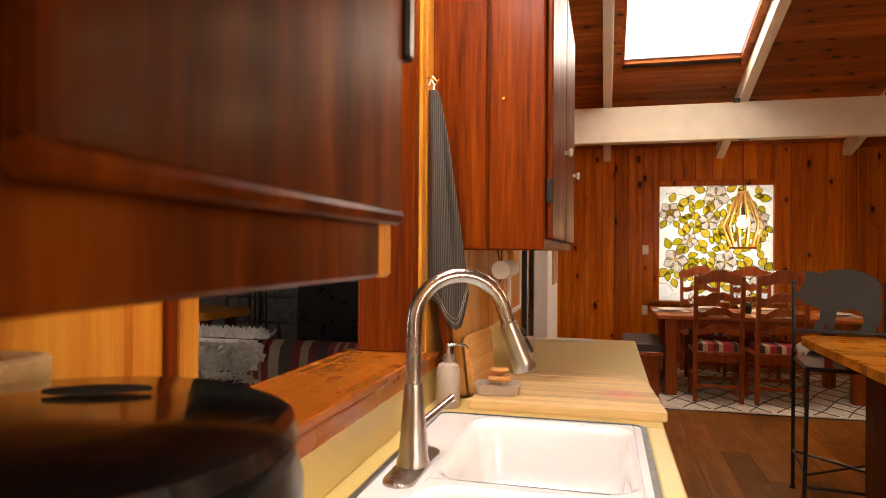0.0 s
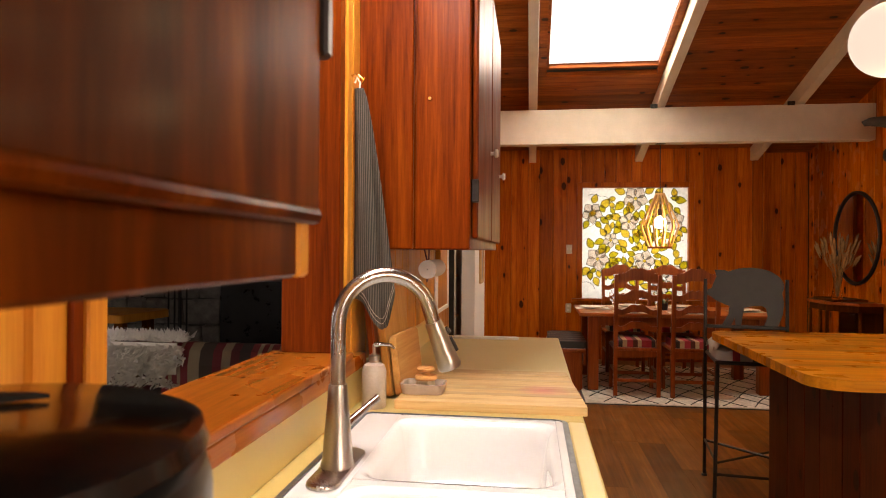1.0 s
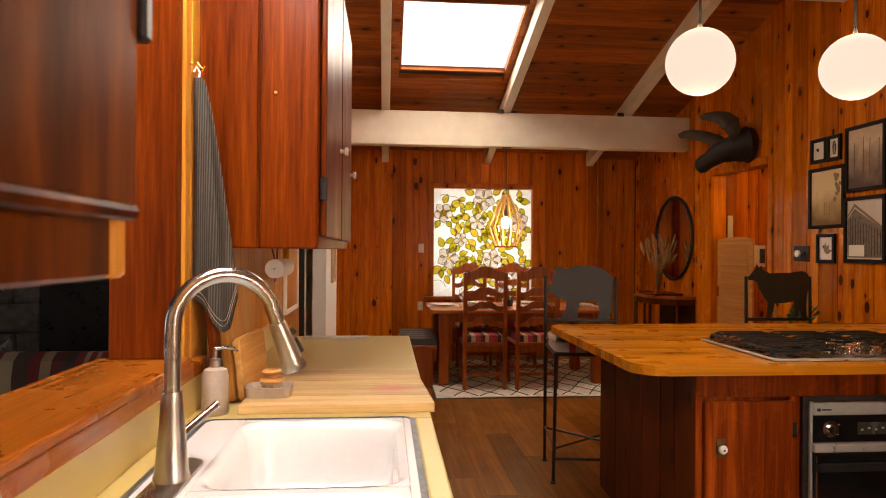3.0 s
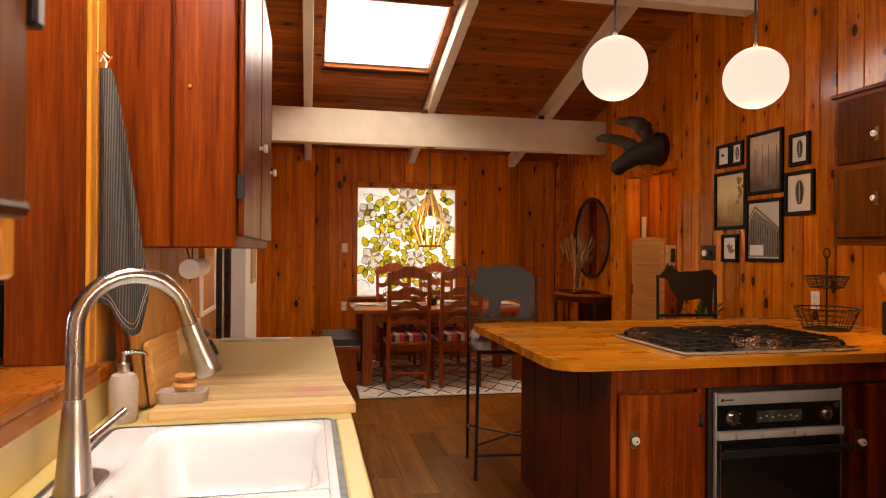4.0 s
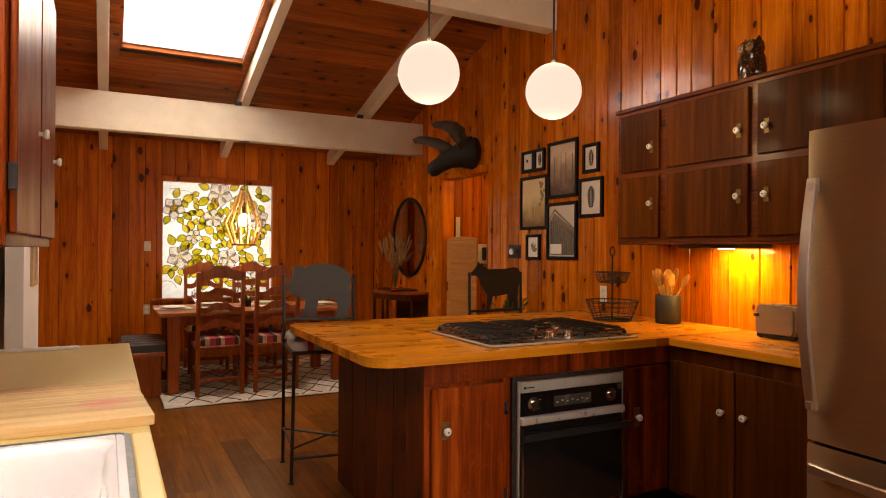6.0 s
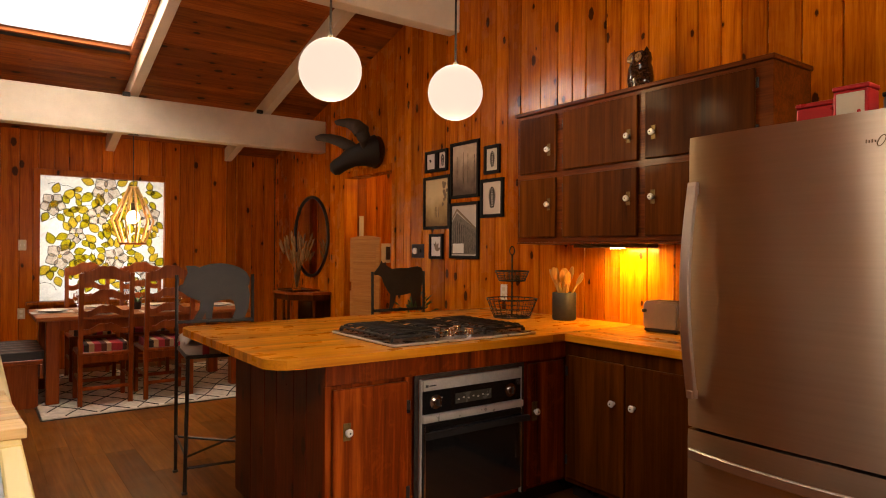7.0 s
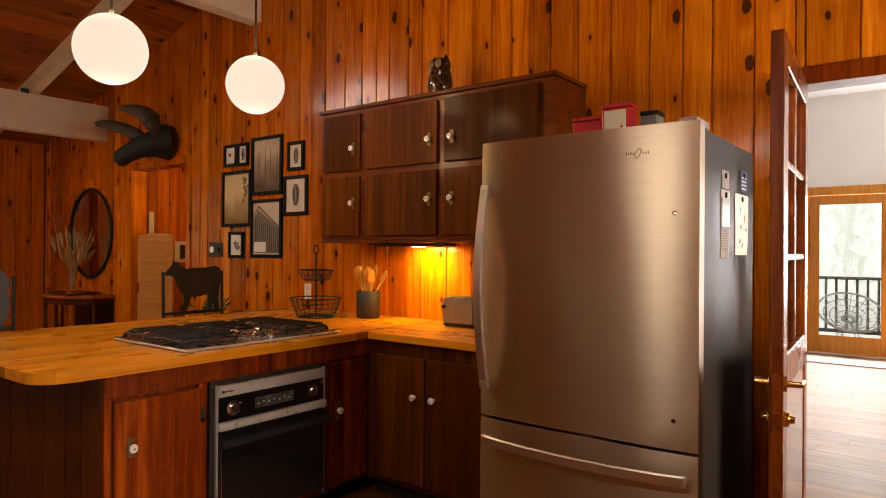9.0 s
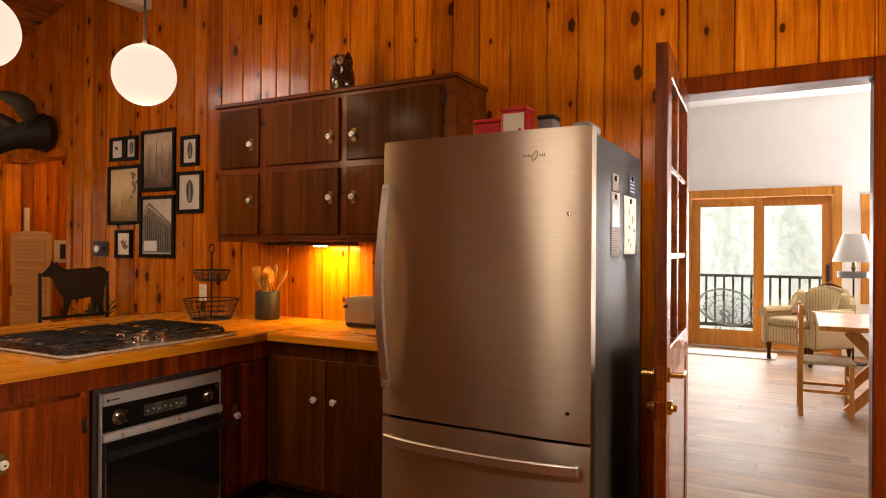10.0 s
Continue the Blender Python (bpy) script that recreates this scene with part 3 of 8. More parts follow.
# plain walls that close the place
# openings added out of view for the two southern fill lamps
S_FILL_WIN = (1.5, 3.1, 1.0, 2.25)
L_FILL_WIN = (-3.8, -2.2, 1.0, 2.15)
bm = None
top_s = roof(SOUTH) + 0.1
for x0, x1, z0, z1 in ((FAR_W, L_FILL_WIN[0], 0, top_s), (L_FILL_WIN[0], L_FILL_WIN[1], 0, L_FILL_WIN[2]), (L_FILL_WIN[0], L_FILL_WIN[1], L_FILL_WIN[3], top_s), (L_FILL_WIN[1], S_FILL_WIN[0], 0, top_s), (S_FILL_WIN[1], EAST + 0.13, 0, top_s), (S_FILL_WIN[0], S_FILL_WIN[1], 0, S_FILL_WIN[2]), (S_FILL_WIN[0], S_FILL_WIN[1], S_FILL_WIN[3], top_s)):
    bm = box((x0, SOUTH - 0.14, z0), (x1, SOUTH, z1), bm=bm)
wall("wall_south", "plain pine wall behind the kitchen", bm, PINE)
bm = None
# the gap from 2.3 to 2.8 is added for the streak lamp
for y0, y1, z0, z1 in ((SOUTH, 2.3, 0, None), (2.3, 2.8, 0, 0.8), (2.3, 2.8, 2.4, None), (2.8, NORTH + 0.16, 0, None)):
    ta, tb = (roof(y0), roof(y1)) if z1 is None else (z1, z1)
    bm = merge(bm, sheet_x(FAR_W - 0.14, FAR_W, [(y0, z0), (y1, z0), (y1, tb), (y0, ta)]))
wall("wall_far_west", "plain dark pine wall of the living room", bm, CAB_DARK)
wall("wall_dining_west", "plain pine wall beside the dining room", sheet_x(-0.76, -0.62, [(6.0, 0), (NORTH + 0.02, 0), (NORTH + 0.02, roof(NORTH)), (6.0, roof(6.0))]), PINE_E)
wall("wall_pantry", "white partition at the pantry opening", sheet_x(-0.53, -0.43, [(4.96, 0), (6.0, 0), (6.0, roof(6.0)), (4.96, roof(4.96))]), PLASTER)
bm = box((-1.25, 4.2, 0), (-1.15, 6.0, 2.6))
box((-1.15, 5.3, 0), (-0.535, 5.4, 2.6), bm=bm)
box((-1.15, 4.1, 0), (-0.69, 4.2, 2.6), bm=bm)
wall("wall_pantry_back", "cream pantry recess walls", bm, WHITE)

# floors
floor = solid("floor", box((FAR_W, SOUTH, -0.12), (EAST + 0.13, STEP_Y + 0.02, -0.004)), plain("floor_joint", (0.06, 0.025, 0.009), 0.8), "brown wood-look plank floor of the kitchen and dining room", "floor", kind="structure")
room_floor = solid("floor_sunroom", box((EAST + 0.13, -4.0, -0.12), (10.3, 5.0, -0.004)), plain("floor_joint_light", (0.12, 0.07, 0.04), 0.8), "light wood plank floor of the bright next room", "floor", kind="structure")

# ceiling: boards between the rafters, a hole for the skylight
bm = bmesh.new()
y = SOUTH - 0.1
while y < STEP_Y + 0.1:
    w = 0.19
    y1 = min(y + w, STEP_Y + 0.16)
    spans = [(FAR_W - 0.1, EAST + 0.13)]
    ya, yb = y + 0.003, y1 - 0.003
    for SKY in SKIES:
        if y1 > SKY[2] and y < SKY[3]:
            spans = [(FAR_W - 0.1, SKY[0] - 0.02), (SKY[1] + 0.02, EAST + 0.13)]
    for x0, x1 in spans:
        cuts = [x0] + [c for c in (-3.9, -1.3, 0.0, 1.3, 2.6) if x0 < c < x1] + [x1]
        for c0, c1 in zip(cuts, cuts[1:]):
            vs = [bm.verts.new((x, yy, roof(yy) + dz)) for dz in (0, 0.05) for yy in (ya, yb) for x in (c0, c1)]
            for f in ((0, 1, 3, 2), (4, 5, 7, 6), (0, 1, 5, 4), (2, 3, 7, 6), (0, 2, 6, 4), (1, 3, 7, 5)):
                bm.faces.new([vs[k] for k in f])
    y += w
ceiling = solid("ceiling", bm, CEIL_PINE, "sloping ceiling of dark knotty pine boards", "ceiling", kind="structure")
b2 = bmesh.new()
quad = lambda x0, x1, y0, y1, z: [b2.verts.new((x, yy, roof(yy) + z)) for x, yy in ((x0, y0), (x1, y0), (x1, y1), (x0, y1))]
cells = [(FAR_W - 0.2, EAST + 0.2, SOUTH - 0.2, SKIES[1][2] - 0.03), (FAR_W - 0.2, EAST + 0.2, SKIES[1][3] + 0.03, SKIES[0][2] - 0.03), (FAR_W - 0.2, EAST + 0.2, SKIES[0][3] + 0.03, STEP_Y + 0.3)]
for SKY in SKIES:
    cells += [(FAR_W - 0.2, SKY[0] - 0.03, SKY[2] - 0.03, SKY[3] + 0.03), (SKY[1] + 0.03, EAST + 0.2, SKY[2] - 0.03, SKY[3] + 0.03)]
for x0, x1, y0, y1 in cells:
    lo, hi = quad(x0, x1, y0, y1, 0.06), quad(x0, x1, y0, y1, 0.14)
    b2.faces.new(lo)
    b2.faces.new(hi)
    for i in range(4):
        b2.faces.new((lo[i], lo[(i + 1) % 4], hi[(i + 1) % 4], hi[i]))
solid("roof", b2, plain("roof_felt", (0.06, 0.06, 0.06), 0.9), "dark felt roof over the house", "roof", kind="structure")

# skylight shaft and pane; the second skylight is an unseen addition for fill light
for SKY in SKIES:
    sky_thing = thing("skylight", pose(0, 0, 0), "square skylight set between two white rafters, glaring daylight; the southern one an unseen addition", "skylight", kind="structure")
    for x0, x1, y0, y1 in ((SKY[0] - 0.025, SKY[0], SKY[2], SKY[3]), (SKY[1], SKY[1] + 0.025, SKY[2], SKY[3]), (SKY[0] - 0.025, SKY[1] + 0.025, SKY[2] - 0.025, SKY[2]), (SKY[0] - 0.025, SKY[1] + 0.025, SKY[3], SKY[3] + 0.025)):
        b = bmesh.new()
        vs = [b.verts.new((x, yy, roof(yy) + dz)) for dz in (-0.012, 0.2) for yy in (y0, y1) for x in (x0, x1)]
        for f in ((0, 1, 3, 2), (4, 5, 7, 6), (0, 1, 5, 4), (2, 3, 7, 6), (0, 2, 6, 4), (1, 3, 7, 5)):
            b.faces.new([vs[k] for k in f])
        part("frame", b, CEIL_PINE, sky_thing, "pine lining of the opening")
    b = bmesh.new()
    vs = [b.verts.new((x, yy, roof(yy) + dz)) for dz in (0.03, 0.04) for yy in (SKY[2] + 0.001, SKY[3] - 0.001) for x in (SKY[0] + 0.001, SKY[1] - 0.001)]
    for f in ((0, 1, 3, 2), (4, 5, 7, 6), (0, 1, 5, 4), (2, 3, 7, 6), (0, 2, 6, 4), (1, 3, 7, 5)):
        b.faces.new([vs[k] for k in f])
    part("pane", b, translucent("frosted_acrylic", (0.9, 0.9, 0.9), 0.8), sky_thing)

# white rafters and cross beams
def slope_beam(x0, x1, y0, y1, top, deep):
    b = bmesh.new()
    vs = [b.verts.new((x, yy, roof(yy) + dz)) for dz in (-deep, -top) for yy in (y0, y1) for x in (x0, x1)]
    for f in ((0, 1, 3, 2), (4, 5, 7, 6), (0, 1, 5, 4), (2, 3, 7, 6), (0, 2, 6, 4), (1, 3, 7, 5)):
        b.faces.new([vs[k] for k in f])
    bmesh.ops.recalc_face_normals(b, faces=b.faces)
    bmesh.ops.bevel(b, geom=list(b.edges), offset=0.004, segments=1, affect="EDGES")
    return b


for x in (-5.2, -3.9, -2.6, -1.3, 0.0, 1.31, 2.67):
    solid("rafter", slope_beam(x - 0.045, x + 0.045, SOUTH, NORTH + 0.01, 0.001, 0.16), WHITE, "white-painted sloping rafter under pine boards", "rafter", kind="structure", group="rafters")
for y in (7.07, 4.50, 1.92, -0.65):
    z = roof(y) - 0.163
    solid("cross_beam", box((FAR_W if y < 2 else -0.62, y - 0.07, z - 0.365), (EAST, y + 0.07, z), 0.006), WHITE, "thick white-painted cross beam carrying the rafters", "beam", kind="structure", group="cross beams")


for x in (1.25, 2.58):
    br_top = roof(7.0) - 0.163
    bk_ = thing("beam_bracket", pose(x, 6.99, br_top), "small black steel bracket joining rafter and beam", "bracket", "beam brackets")
    part("plate", box((-0.05, -0.012, -0.03), (0.02, 0.002, 0.012), 0.002), BLACK, bk_)
    part("bolt", lathe([(0.0, 0.0), (0.008, 0.0), (0.007, 0.006), (0.0, 0.007)], 8), BLACK, bk_, at=pose(-0.015, -0.0125, -0.012, 90, 0, 0))

# ---- fitted kitchen: sink side ----
CT = 0.90  # counter height


def knob(parent, m, plate=None, material=PORCELAIN):
    """A small round porcelain knob whose axis is the local z, with a worn backplate."""
    k = part("knob", lathe([(0.0, 0.0), (0.009, 0.0), (0.007, 0.008), (0.008, 0.012), (0.0165, 0.018), (0.018, 0.025), (0.014, 0.031), (0.0, 0.033)], 16), material, parent, "white porcelain knob", True, m)
    part("screw", lathe([(0.0, 0.0325), (0.004, 0.0325), (0.004, 0.0345), (0.0, 0.0345)], 8), BLACK, k)
    if plate:
        part("backplate", box((-plate[0] / 2, -plate[1] / 2, 0), (plate[0] / 2, plate[1] / 2, 0.0025), 0.0008), BRASS_OLD, parent, "tarnished brass backplate", at=m @ pose(0, plate[2] if len(plate) > 2 else 0, 0.0003))
    return k


BRASS_OLD = plain("tarnished_brass", (0.16, 0.10, 0.035), 0.45, 0.8, 0.3, scale=30, bump=0.2)

TO_WEST = pose(0, 0, 0, 0, -90, 0)   # local z points to -x
TO_SOUTH = pose(0, 0, 0, 90, 0, 0)   # local z points to -y
TO_EAST = pose(0, 0, 0, 0, 90, 0)

sink_base = thing("base_cabinet", pose(0, 0, 0), "mahogany-stained base cabinet under the yellow counter", "cabinet")
part("body", box((WEST, -1.2, 0.09), (0.085, 3.44, CT - 0.19), 0.003), CAB, sink_base)
part("apron", box((0.065, -1.2, CT - 0.19), (0.085, 3.44, CT - 0.042), 0.002), CAB, sink_base)
part("end_panel", box((WEST, 3.42, CT - 0.19), (0.065, 3.44, CT - 0.042), 0.002), CAB, sink_base)
part("toe_kick", box((WEST, -1.2, 0), (0.02, 3.42, 0.09)), BLACK, sink_base)

SINK = (-0.462, 0.965, 0.088, 1.815)
counter = thing("countertop", pose(0, 0, 0), "worn yellow laminate countertop with a rolled front edge", "countertop")
bm = box((WEST, SINK[3], CT - 0.04), (0.135, 3.49, CT), 0.006, 2)
box((WEST, -1.2, CT - 0.04), (0.135, SINK[1], CT), 0.006, 2, bm)
box((SINK[2], SINK[1], CT - 0.04), (0.135, SINK[3], CT), 0.006, 2, bm)
box((WEST, SINK[1], CT - 0.04), (SINK[0], SINK[3], CT), 0.003, 1, bm)
part("top", bm, YELLOW, counter)
part("backsplash", box((WEST, -1.2, CT), (WEST + 0.022, 3.49, CT + 0.105), 0.005, 2), YELLOW, counter)

# enamelled double sink
sink = thing("kitchen_sink", pose(0, 0, CT), "cream enamelled double-bowl sink with a metal rim", "sink")
b = bmesh.new()


def bowl(b, x0, y0, x1, y1, deep, slant=0.035, r=0.06):
    rims = []
    for inset, z, rr in ((0, 0.0045, r), (0.006, 0.003, r), (0.014, -0.004, r), (0.02, -0.016, r), (0.026, -0.05, r), (0.034, -deep + 0.05, r), (0.045, -deep + 0.025, r), (0.065, -deep + 0.008, r * 0.95), (0.10, -deep, r * 0.8)):
        rims.append([b.verts.new((x, y, z)) for x, y in rounded(x0 + inset, y0 + inset, x1 - inset, y1 - inset, rr)])
    for p, q in zip(rims, rims[1:]):
        for i in range(len(p)):
            b.faces.new((p[i], p[(i + 1) % len(p)], q[(i + 1) % len(q)], q[i]))
    b.faces.new(rims[-1])
    return rims[0]


bowls = [(-0.352, 1.30, 0.056, 1.782), (-0.352, 0.99, 0.056, 1.27)]
for x0, y0, x1, y1 in bowls:
    bowl(b, x0, y0, x1, y1, 0.17)
part("bowl", b, ENAMEL, sink, smooth=True)
bm = box((SINK[0] + 0.012, SINK[1] + 0.012, -0.012), (-0.352, SINK[3] - 0.012, 0.0046), 0.003, 2)
box((-0.352, 1.782, -0.012), (0.056, SINK[3] - 0.012, 0.0046), 0.003, 2, bm)
box((-0.352, 1.27, -0.012), (0.056, 1.30, 0.004), 0.003, 2, bm)
box((-0.352, SINK[1] + 0.012, -0.012), (0.056, 0.99, 0.0046), 0.003, 2, bm)
box((0.056, SINK[1] + 0.012, -0.012), (SINK[2] - 0.012, SINK[3] - 0.012, 0.0046), 0.003, 2, bm)
# rounded corners of the bowls are closed by small fillets
for x0, y0, x1, y1 in bowls:
    for cx, cy, a0, ox, oy in ((x1, y1, 0, -1, -1), (x0, y1, 90, 1, -1), (x0, y0, 180, 1, 1), (x1, y0, 270, -1, 1)):
        pts = arc(cx + ox * 0.06, cy + oy * 0.06, 0.06, a0, a0 + 90, 6) + [(cx, cy)]
        prism(pts, -0.012, 0.0045, bm)
part("deck", bm, ENAMEL, sink)
b = bmesh.new()
prof = rounded(SINK[0], SINK[1], SINK[2], SINK[3], 0.035)
inner = rounded(SINK[0] + 0.014, SINK[1] + 0.014, SINK[2] - 0.014, SINK[3] - 0.014, 0.024)
o0 = [b.verts.new((x, y, -0.004)) for x, y in prof]
o1 = [b.verts.new((x, y, 0.005)) for x, y in prof]
i1 = [b.verts.new((x, y, 0.008)) for x, y in inner]
i0 = [b.verts.new((x, y, -0.004)) for x, y in inner]
for p, q in ((o0, o1), (o1, i1), (i1, i0)):
    for i in range(len(p)):
        b.faces.new((p[i], p[(i + 1) % len(p)], q[(i + 1) % len(q)], q[i]))
part("rim", b, plain("dull_rim_metal", (0.16, 0.17, 0.19), 0.4, 0.8, 0.3, scale=25), sink, "dull grey metal rim", True)
for x0, y0, x1, y1 in bowls:
    part("drain", lathe([(0.0, -0.163), (0.03, -0.164), (0.043, -0.168), (0.045, -0.171)], 20), CHROME, sink, "chrome drain", True, pose((x0 + x1) / 2, (y0 + y1) / 2, 0))

# pull-down faucet
FX, FY = -0.395, 1.345
faucet = thing("faucet", pose(FX, FY, CT + 0.006), "brushed nickel gooseneck faucet with a pull-down spray head", "faucet")
b = prism(rounded(-0.032, -0.125, 0.032, 0.125, 0.031, 8), 0, 0.007, None, 0.003)
part("deck_plate", b, NICKEL, faucet, smooth=True)
part("body", lathe([(0.0, 0.007), (0.034, 0.007), (0.034, 0.012), (0.031, 0.02), (0.023, 0.12), (0.0195, 0.165), (0.0185, 0.172), (0.0, 0.172)], 28), NICKEL, faucet, smooth=True)
DIRX, DIRY = 0.89, 0.46  # the spout leans over the far bowl
pts = [(0, 0, 0.17), (0, 0, 0.29)]
R_ = 0.098
for i in range(1, 15):
    a = math.pi * (1 - i / 14 * 0.93)
    d = R_ + R_ * math.cos(a)
    pts.append((d * DIRX, d * DIRY, 0.295 + R_ * math.sin(a)))
last_d = (Vector(pts[-1]) - Vector(pts[-2])).normalized()
pts.append(tuple(Vector(pts[-1]) + last_d * 0.03))
part("spout", tube(pts, 0.0155, 18), NICKEL, faucet, smooth=True)
tip = Vector(pts[-1])
down = (Vector(pts[-1]) - Vector(pts[-2])).normalized()
down = (down + Vector((DIRX * 0.06, DIRY * 0.06, 0))).normalized()
head_m = Matrix.Translation(tip) @ down.to_track_quat("Z", "Y").to_matrix().to_4x4()
head = part("spray_head", lathe([(0.0, -0.004), (0.0175, -0.004), (0.0185, 0.0), (0.0195, 0.025), (0.0245, 0.085), (0.0265, 0.098), (0.024, 0.103), (0.0, 0.101)], 24), NICKEL, faucet, smooth=True, at=head_m)
flat_d = Vector((DIRX, DIRY, 0))
out = (flat_d - down * flat_d.dot(down)).normalized()
for s0, s1, r_ in ((0.02, 0.032, 0.0075), (0.042, 0.074, 0.0085)):
    part("button", tube([tuple(tip + down * s0 + out * 0.0195), tuple(tip + down * (s0 + s1) / 2 + out * 0.022), tuple(tip + down * s1 + out * 0.0235)], r_, 10), BLACK, faucet, "black rubber spray button", True)
part("lever_hub", rod((0, 0.02, 0.075), (0, 0.043, 0.079), 0.013, 16), NICKEL, faucet, smooth=True)
part("lever", tube([(0, 0.042, 0.074), (0.012, 0.062, 0.084), (0.04, 0.10, 0.108), (0.055, 0.118, 0.12)], 0.0075, 12, radii=[0.0115, 0.0085, 0.0075, 0.0085]), NICKEL, faucet, smooth=True)


# pass-through: sill, jambs
sill = thing("window_sill_ledge", pose(0, 0, 0), "worn varnished wooden ledge of the pass-through", "ledge", kind="structure")
part("board", box((WEST - 0.2, PASS[0] - 0.04, PASS[2]), (WEST + 0.035, PASS[1] + 0.02, PASS[2] + 0.022), 0.005, 2), SILL_W, sill)
part("edge_strip", box((WEST + 0.0, PASS[0] - 0.1, PASS[2] - 0.042), (WEST + 0.03, 1.985, PASS[2] - 0.001), 0.004, 2), SILL_W, sill)
jamb = thing("pass_through_frame", pose(0, 0, 0), "mahogany-stained jambs of the pass-through opening", "frame", kind="structure")
part("jamb", box((WEST - 0.16, PASS[1] - 0.02, PASS[2] + 0.022), (WEST + 0.004, PASS[1] + 0.025, PASS[3]), 0.003), CAB, jamb)
part("jamb", box((WEST - 0.16, PASS[0] - 0.028, PASS[2] + 0.022), (WEST + 0.012, PASS[0] + 0.008, PASS[3]), 0.003), TRIM_YEL, jamb, "honey pine jamb")
part("casing", box((WEST, PASS[0] - 0.05, PASS[2] + 0.022), (WEST + 0.008, PASS[0] - 0.03, PASS[3]), 0.002), CAB, jamb)
part("corner_strip", box((WEST, PASS[1] + 0.028, PASS[2]), (WEST + 0.012, PASS[1] + 0.062, 2.5), 0.003), TRIM_YEL, jamb, "honey pine strip")


def cabinet_door(parent, face, u0, u1, z0, z1, at, thick, material, hinge=None, lip=0.0):
    """A flat lipped door on a cabinet's front. face 'x+' looks to +x, 'x-' to -x, 'y-' to -y; at: the front plane behind the door."""
    s = {"x+": 1, "x-": -1, "y-": -1}[face]
    a, b_ = sorted((at + s * 0.0008, at + s * thick))
    if face[0] == "x":
        bm = box((a, u0, z0), (b_, u1, z1), min(0.006, thick * 0.4), 2)
    else:
        bm = box((u0, a, z0), (u1, b_, z1), min(0.006, thick * 0.4), 2)
    return part("door", bm, material, parent)


# upper cabinet over the counter beyond the pass-through
cab_b = thing("wall_cabinet", pose(0, 0, 0), "mahogany-stained wall cabinet with white knobs over the yellow counter", "cabinet")
BZ0, BZ1 = 1.352, 2.42
part("body", box((WEST + 0.001, 2.005, BZ0), (-0.19, 3.43, BZ1), 0.003), CAB, cab_b)
part("end_panel", box((WEST + 0.001, 1.985, BZ0 + 0.001), (-0.362, 2.004, BZ1), 0.004), CAB, cab_b)
part("end_panel", box((-0.354, 1.982, BZ0 + 0.001), (-0.19, 2.004, BZ1), 0.004), CAB, cab_b)
for y0, y1, ky, kz, hy in ((2.03, 2.69, 2.612, 1.73, 2.03), (2.73, 3.40, 3.28, 1.715, 3.4)):
    d = cabinet_door(cab_b, "x+", y0, y1, BZ0 + 0.035, BZ1 - 0.03, -0.189, 0.02, CAB)
    knob(d, pose(-0.169, ky, kz) @ TO_EAST)
for z in (1.53, 2.22):
    part("hinge", box((-0.19, 2.012, z - 0.035), (-0.166, 2.029, z + 0.035), 0.003), IRON, cab_b, "dark steel hinge")
part("hook", rod((-0.31, 1.982, 1.80), (-0.31, 1.968, 1.80), 0.007, 12, 0.005), CHROME, cab_b, "small steel screw hook")

soffit = thing("soffit", pose(0, 0, 0), "mahogany soffit board with a recessed light over the sink", "soffit", kind="structure")
part("board", box((WEST + 0.001, 0.579, 2.395), (-0.19, 1.981, 2.42), 0.003), CAB, soffit)
part("lens", box((-0.42, 0.85, 2.3895), (-0.18 - 0.02, 1.7, 2.3945), 0.001), PAPER, soffit, "white light diffuser")

# upper cabinet close to the camera
cab_a = thing("wall_cabinet", pose(0, 0, 0), "glossy mahogany wall cabinet with a moulded door edge", "cabinet")
part("body", box((WEST + 0.001, -0.9, 1.328), (-0.19, 0.555, 2.42), 0.003), CAB_NEAR, cab_a)
part("end_panel", box((WEST + 0.001, 0.556, 1.328), (-0.188, 0.578, 2.42), 0.003), TRIM_YEL, cab_a, "honey pine end strip")
for y0, y1 in ((0.215, 0.552), (-0.16, 0.178)):
    d = cabinet_door(cab_a, "x+", y0, y1, 1.375, 2.39, -0.189, 0.019, CAB_NEAR)
    part("moulding", tube([(-0.176, y0, 1.376), (-0.176, y1, 1.376)], 0.007, 8), CAB_NEAR, d)
part("hinge", box((-0.19, 0.552, 1.50), (-0.166, 0.568, 1.58), 0.003), BLACK, cab_a, "dark hinge")


# ---- peninsula and range side ----
PX0, PX1, PY0, PY1 = 1.0, 2.66, 2.54, 4.0
penin_top = thing("butcher_block_top", pose(0, 0, CT), "honey butcher-block countertop of the peninsula, turning along the wall", "countertop")
# strips of the block: along x over the peninsula, along y over the return
n_strip = 26
bw = (PY1 - PY0) / n_strip
CR = 0.13
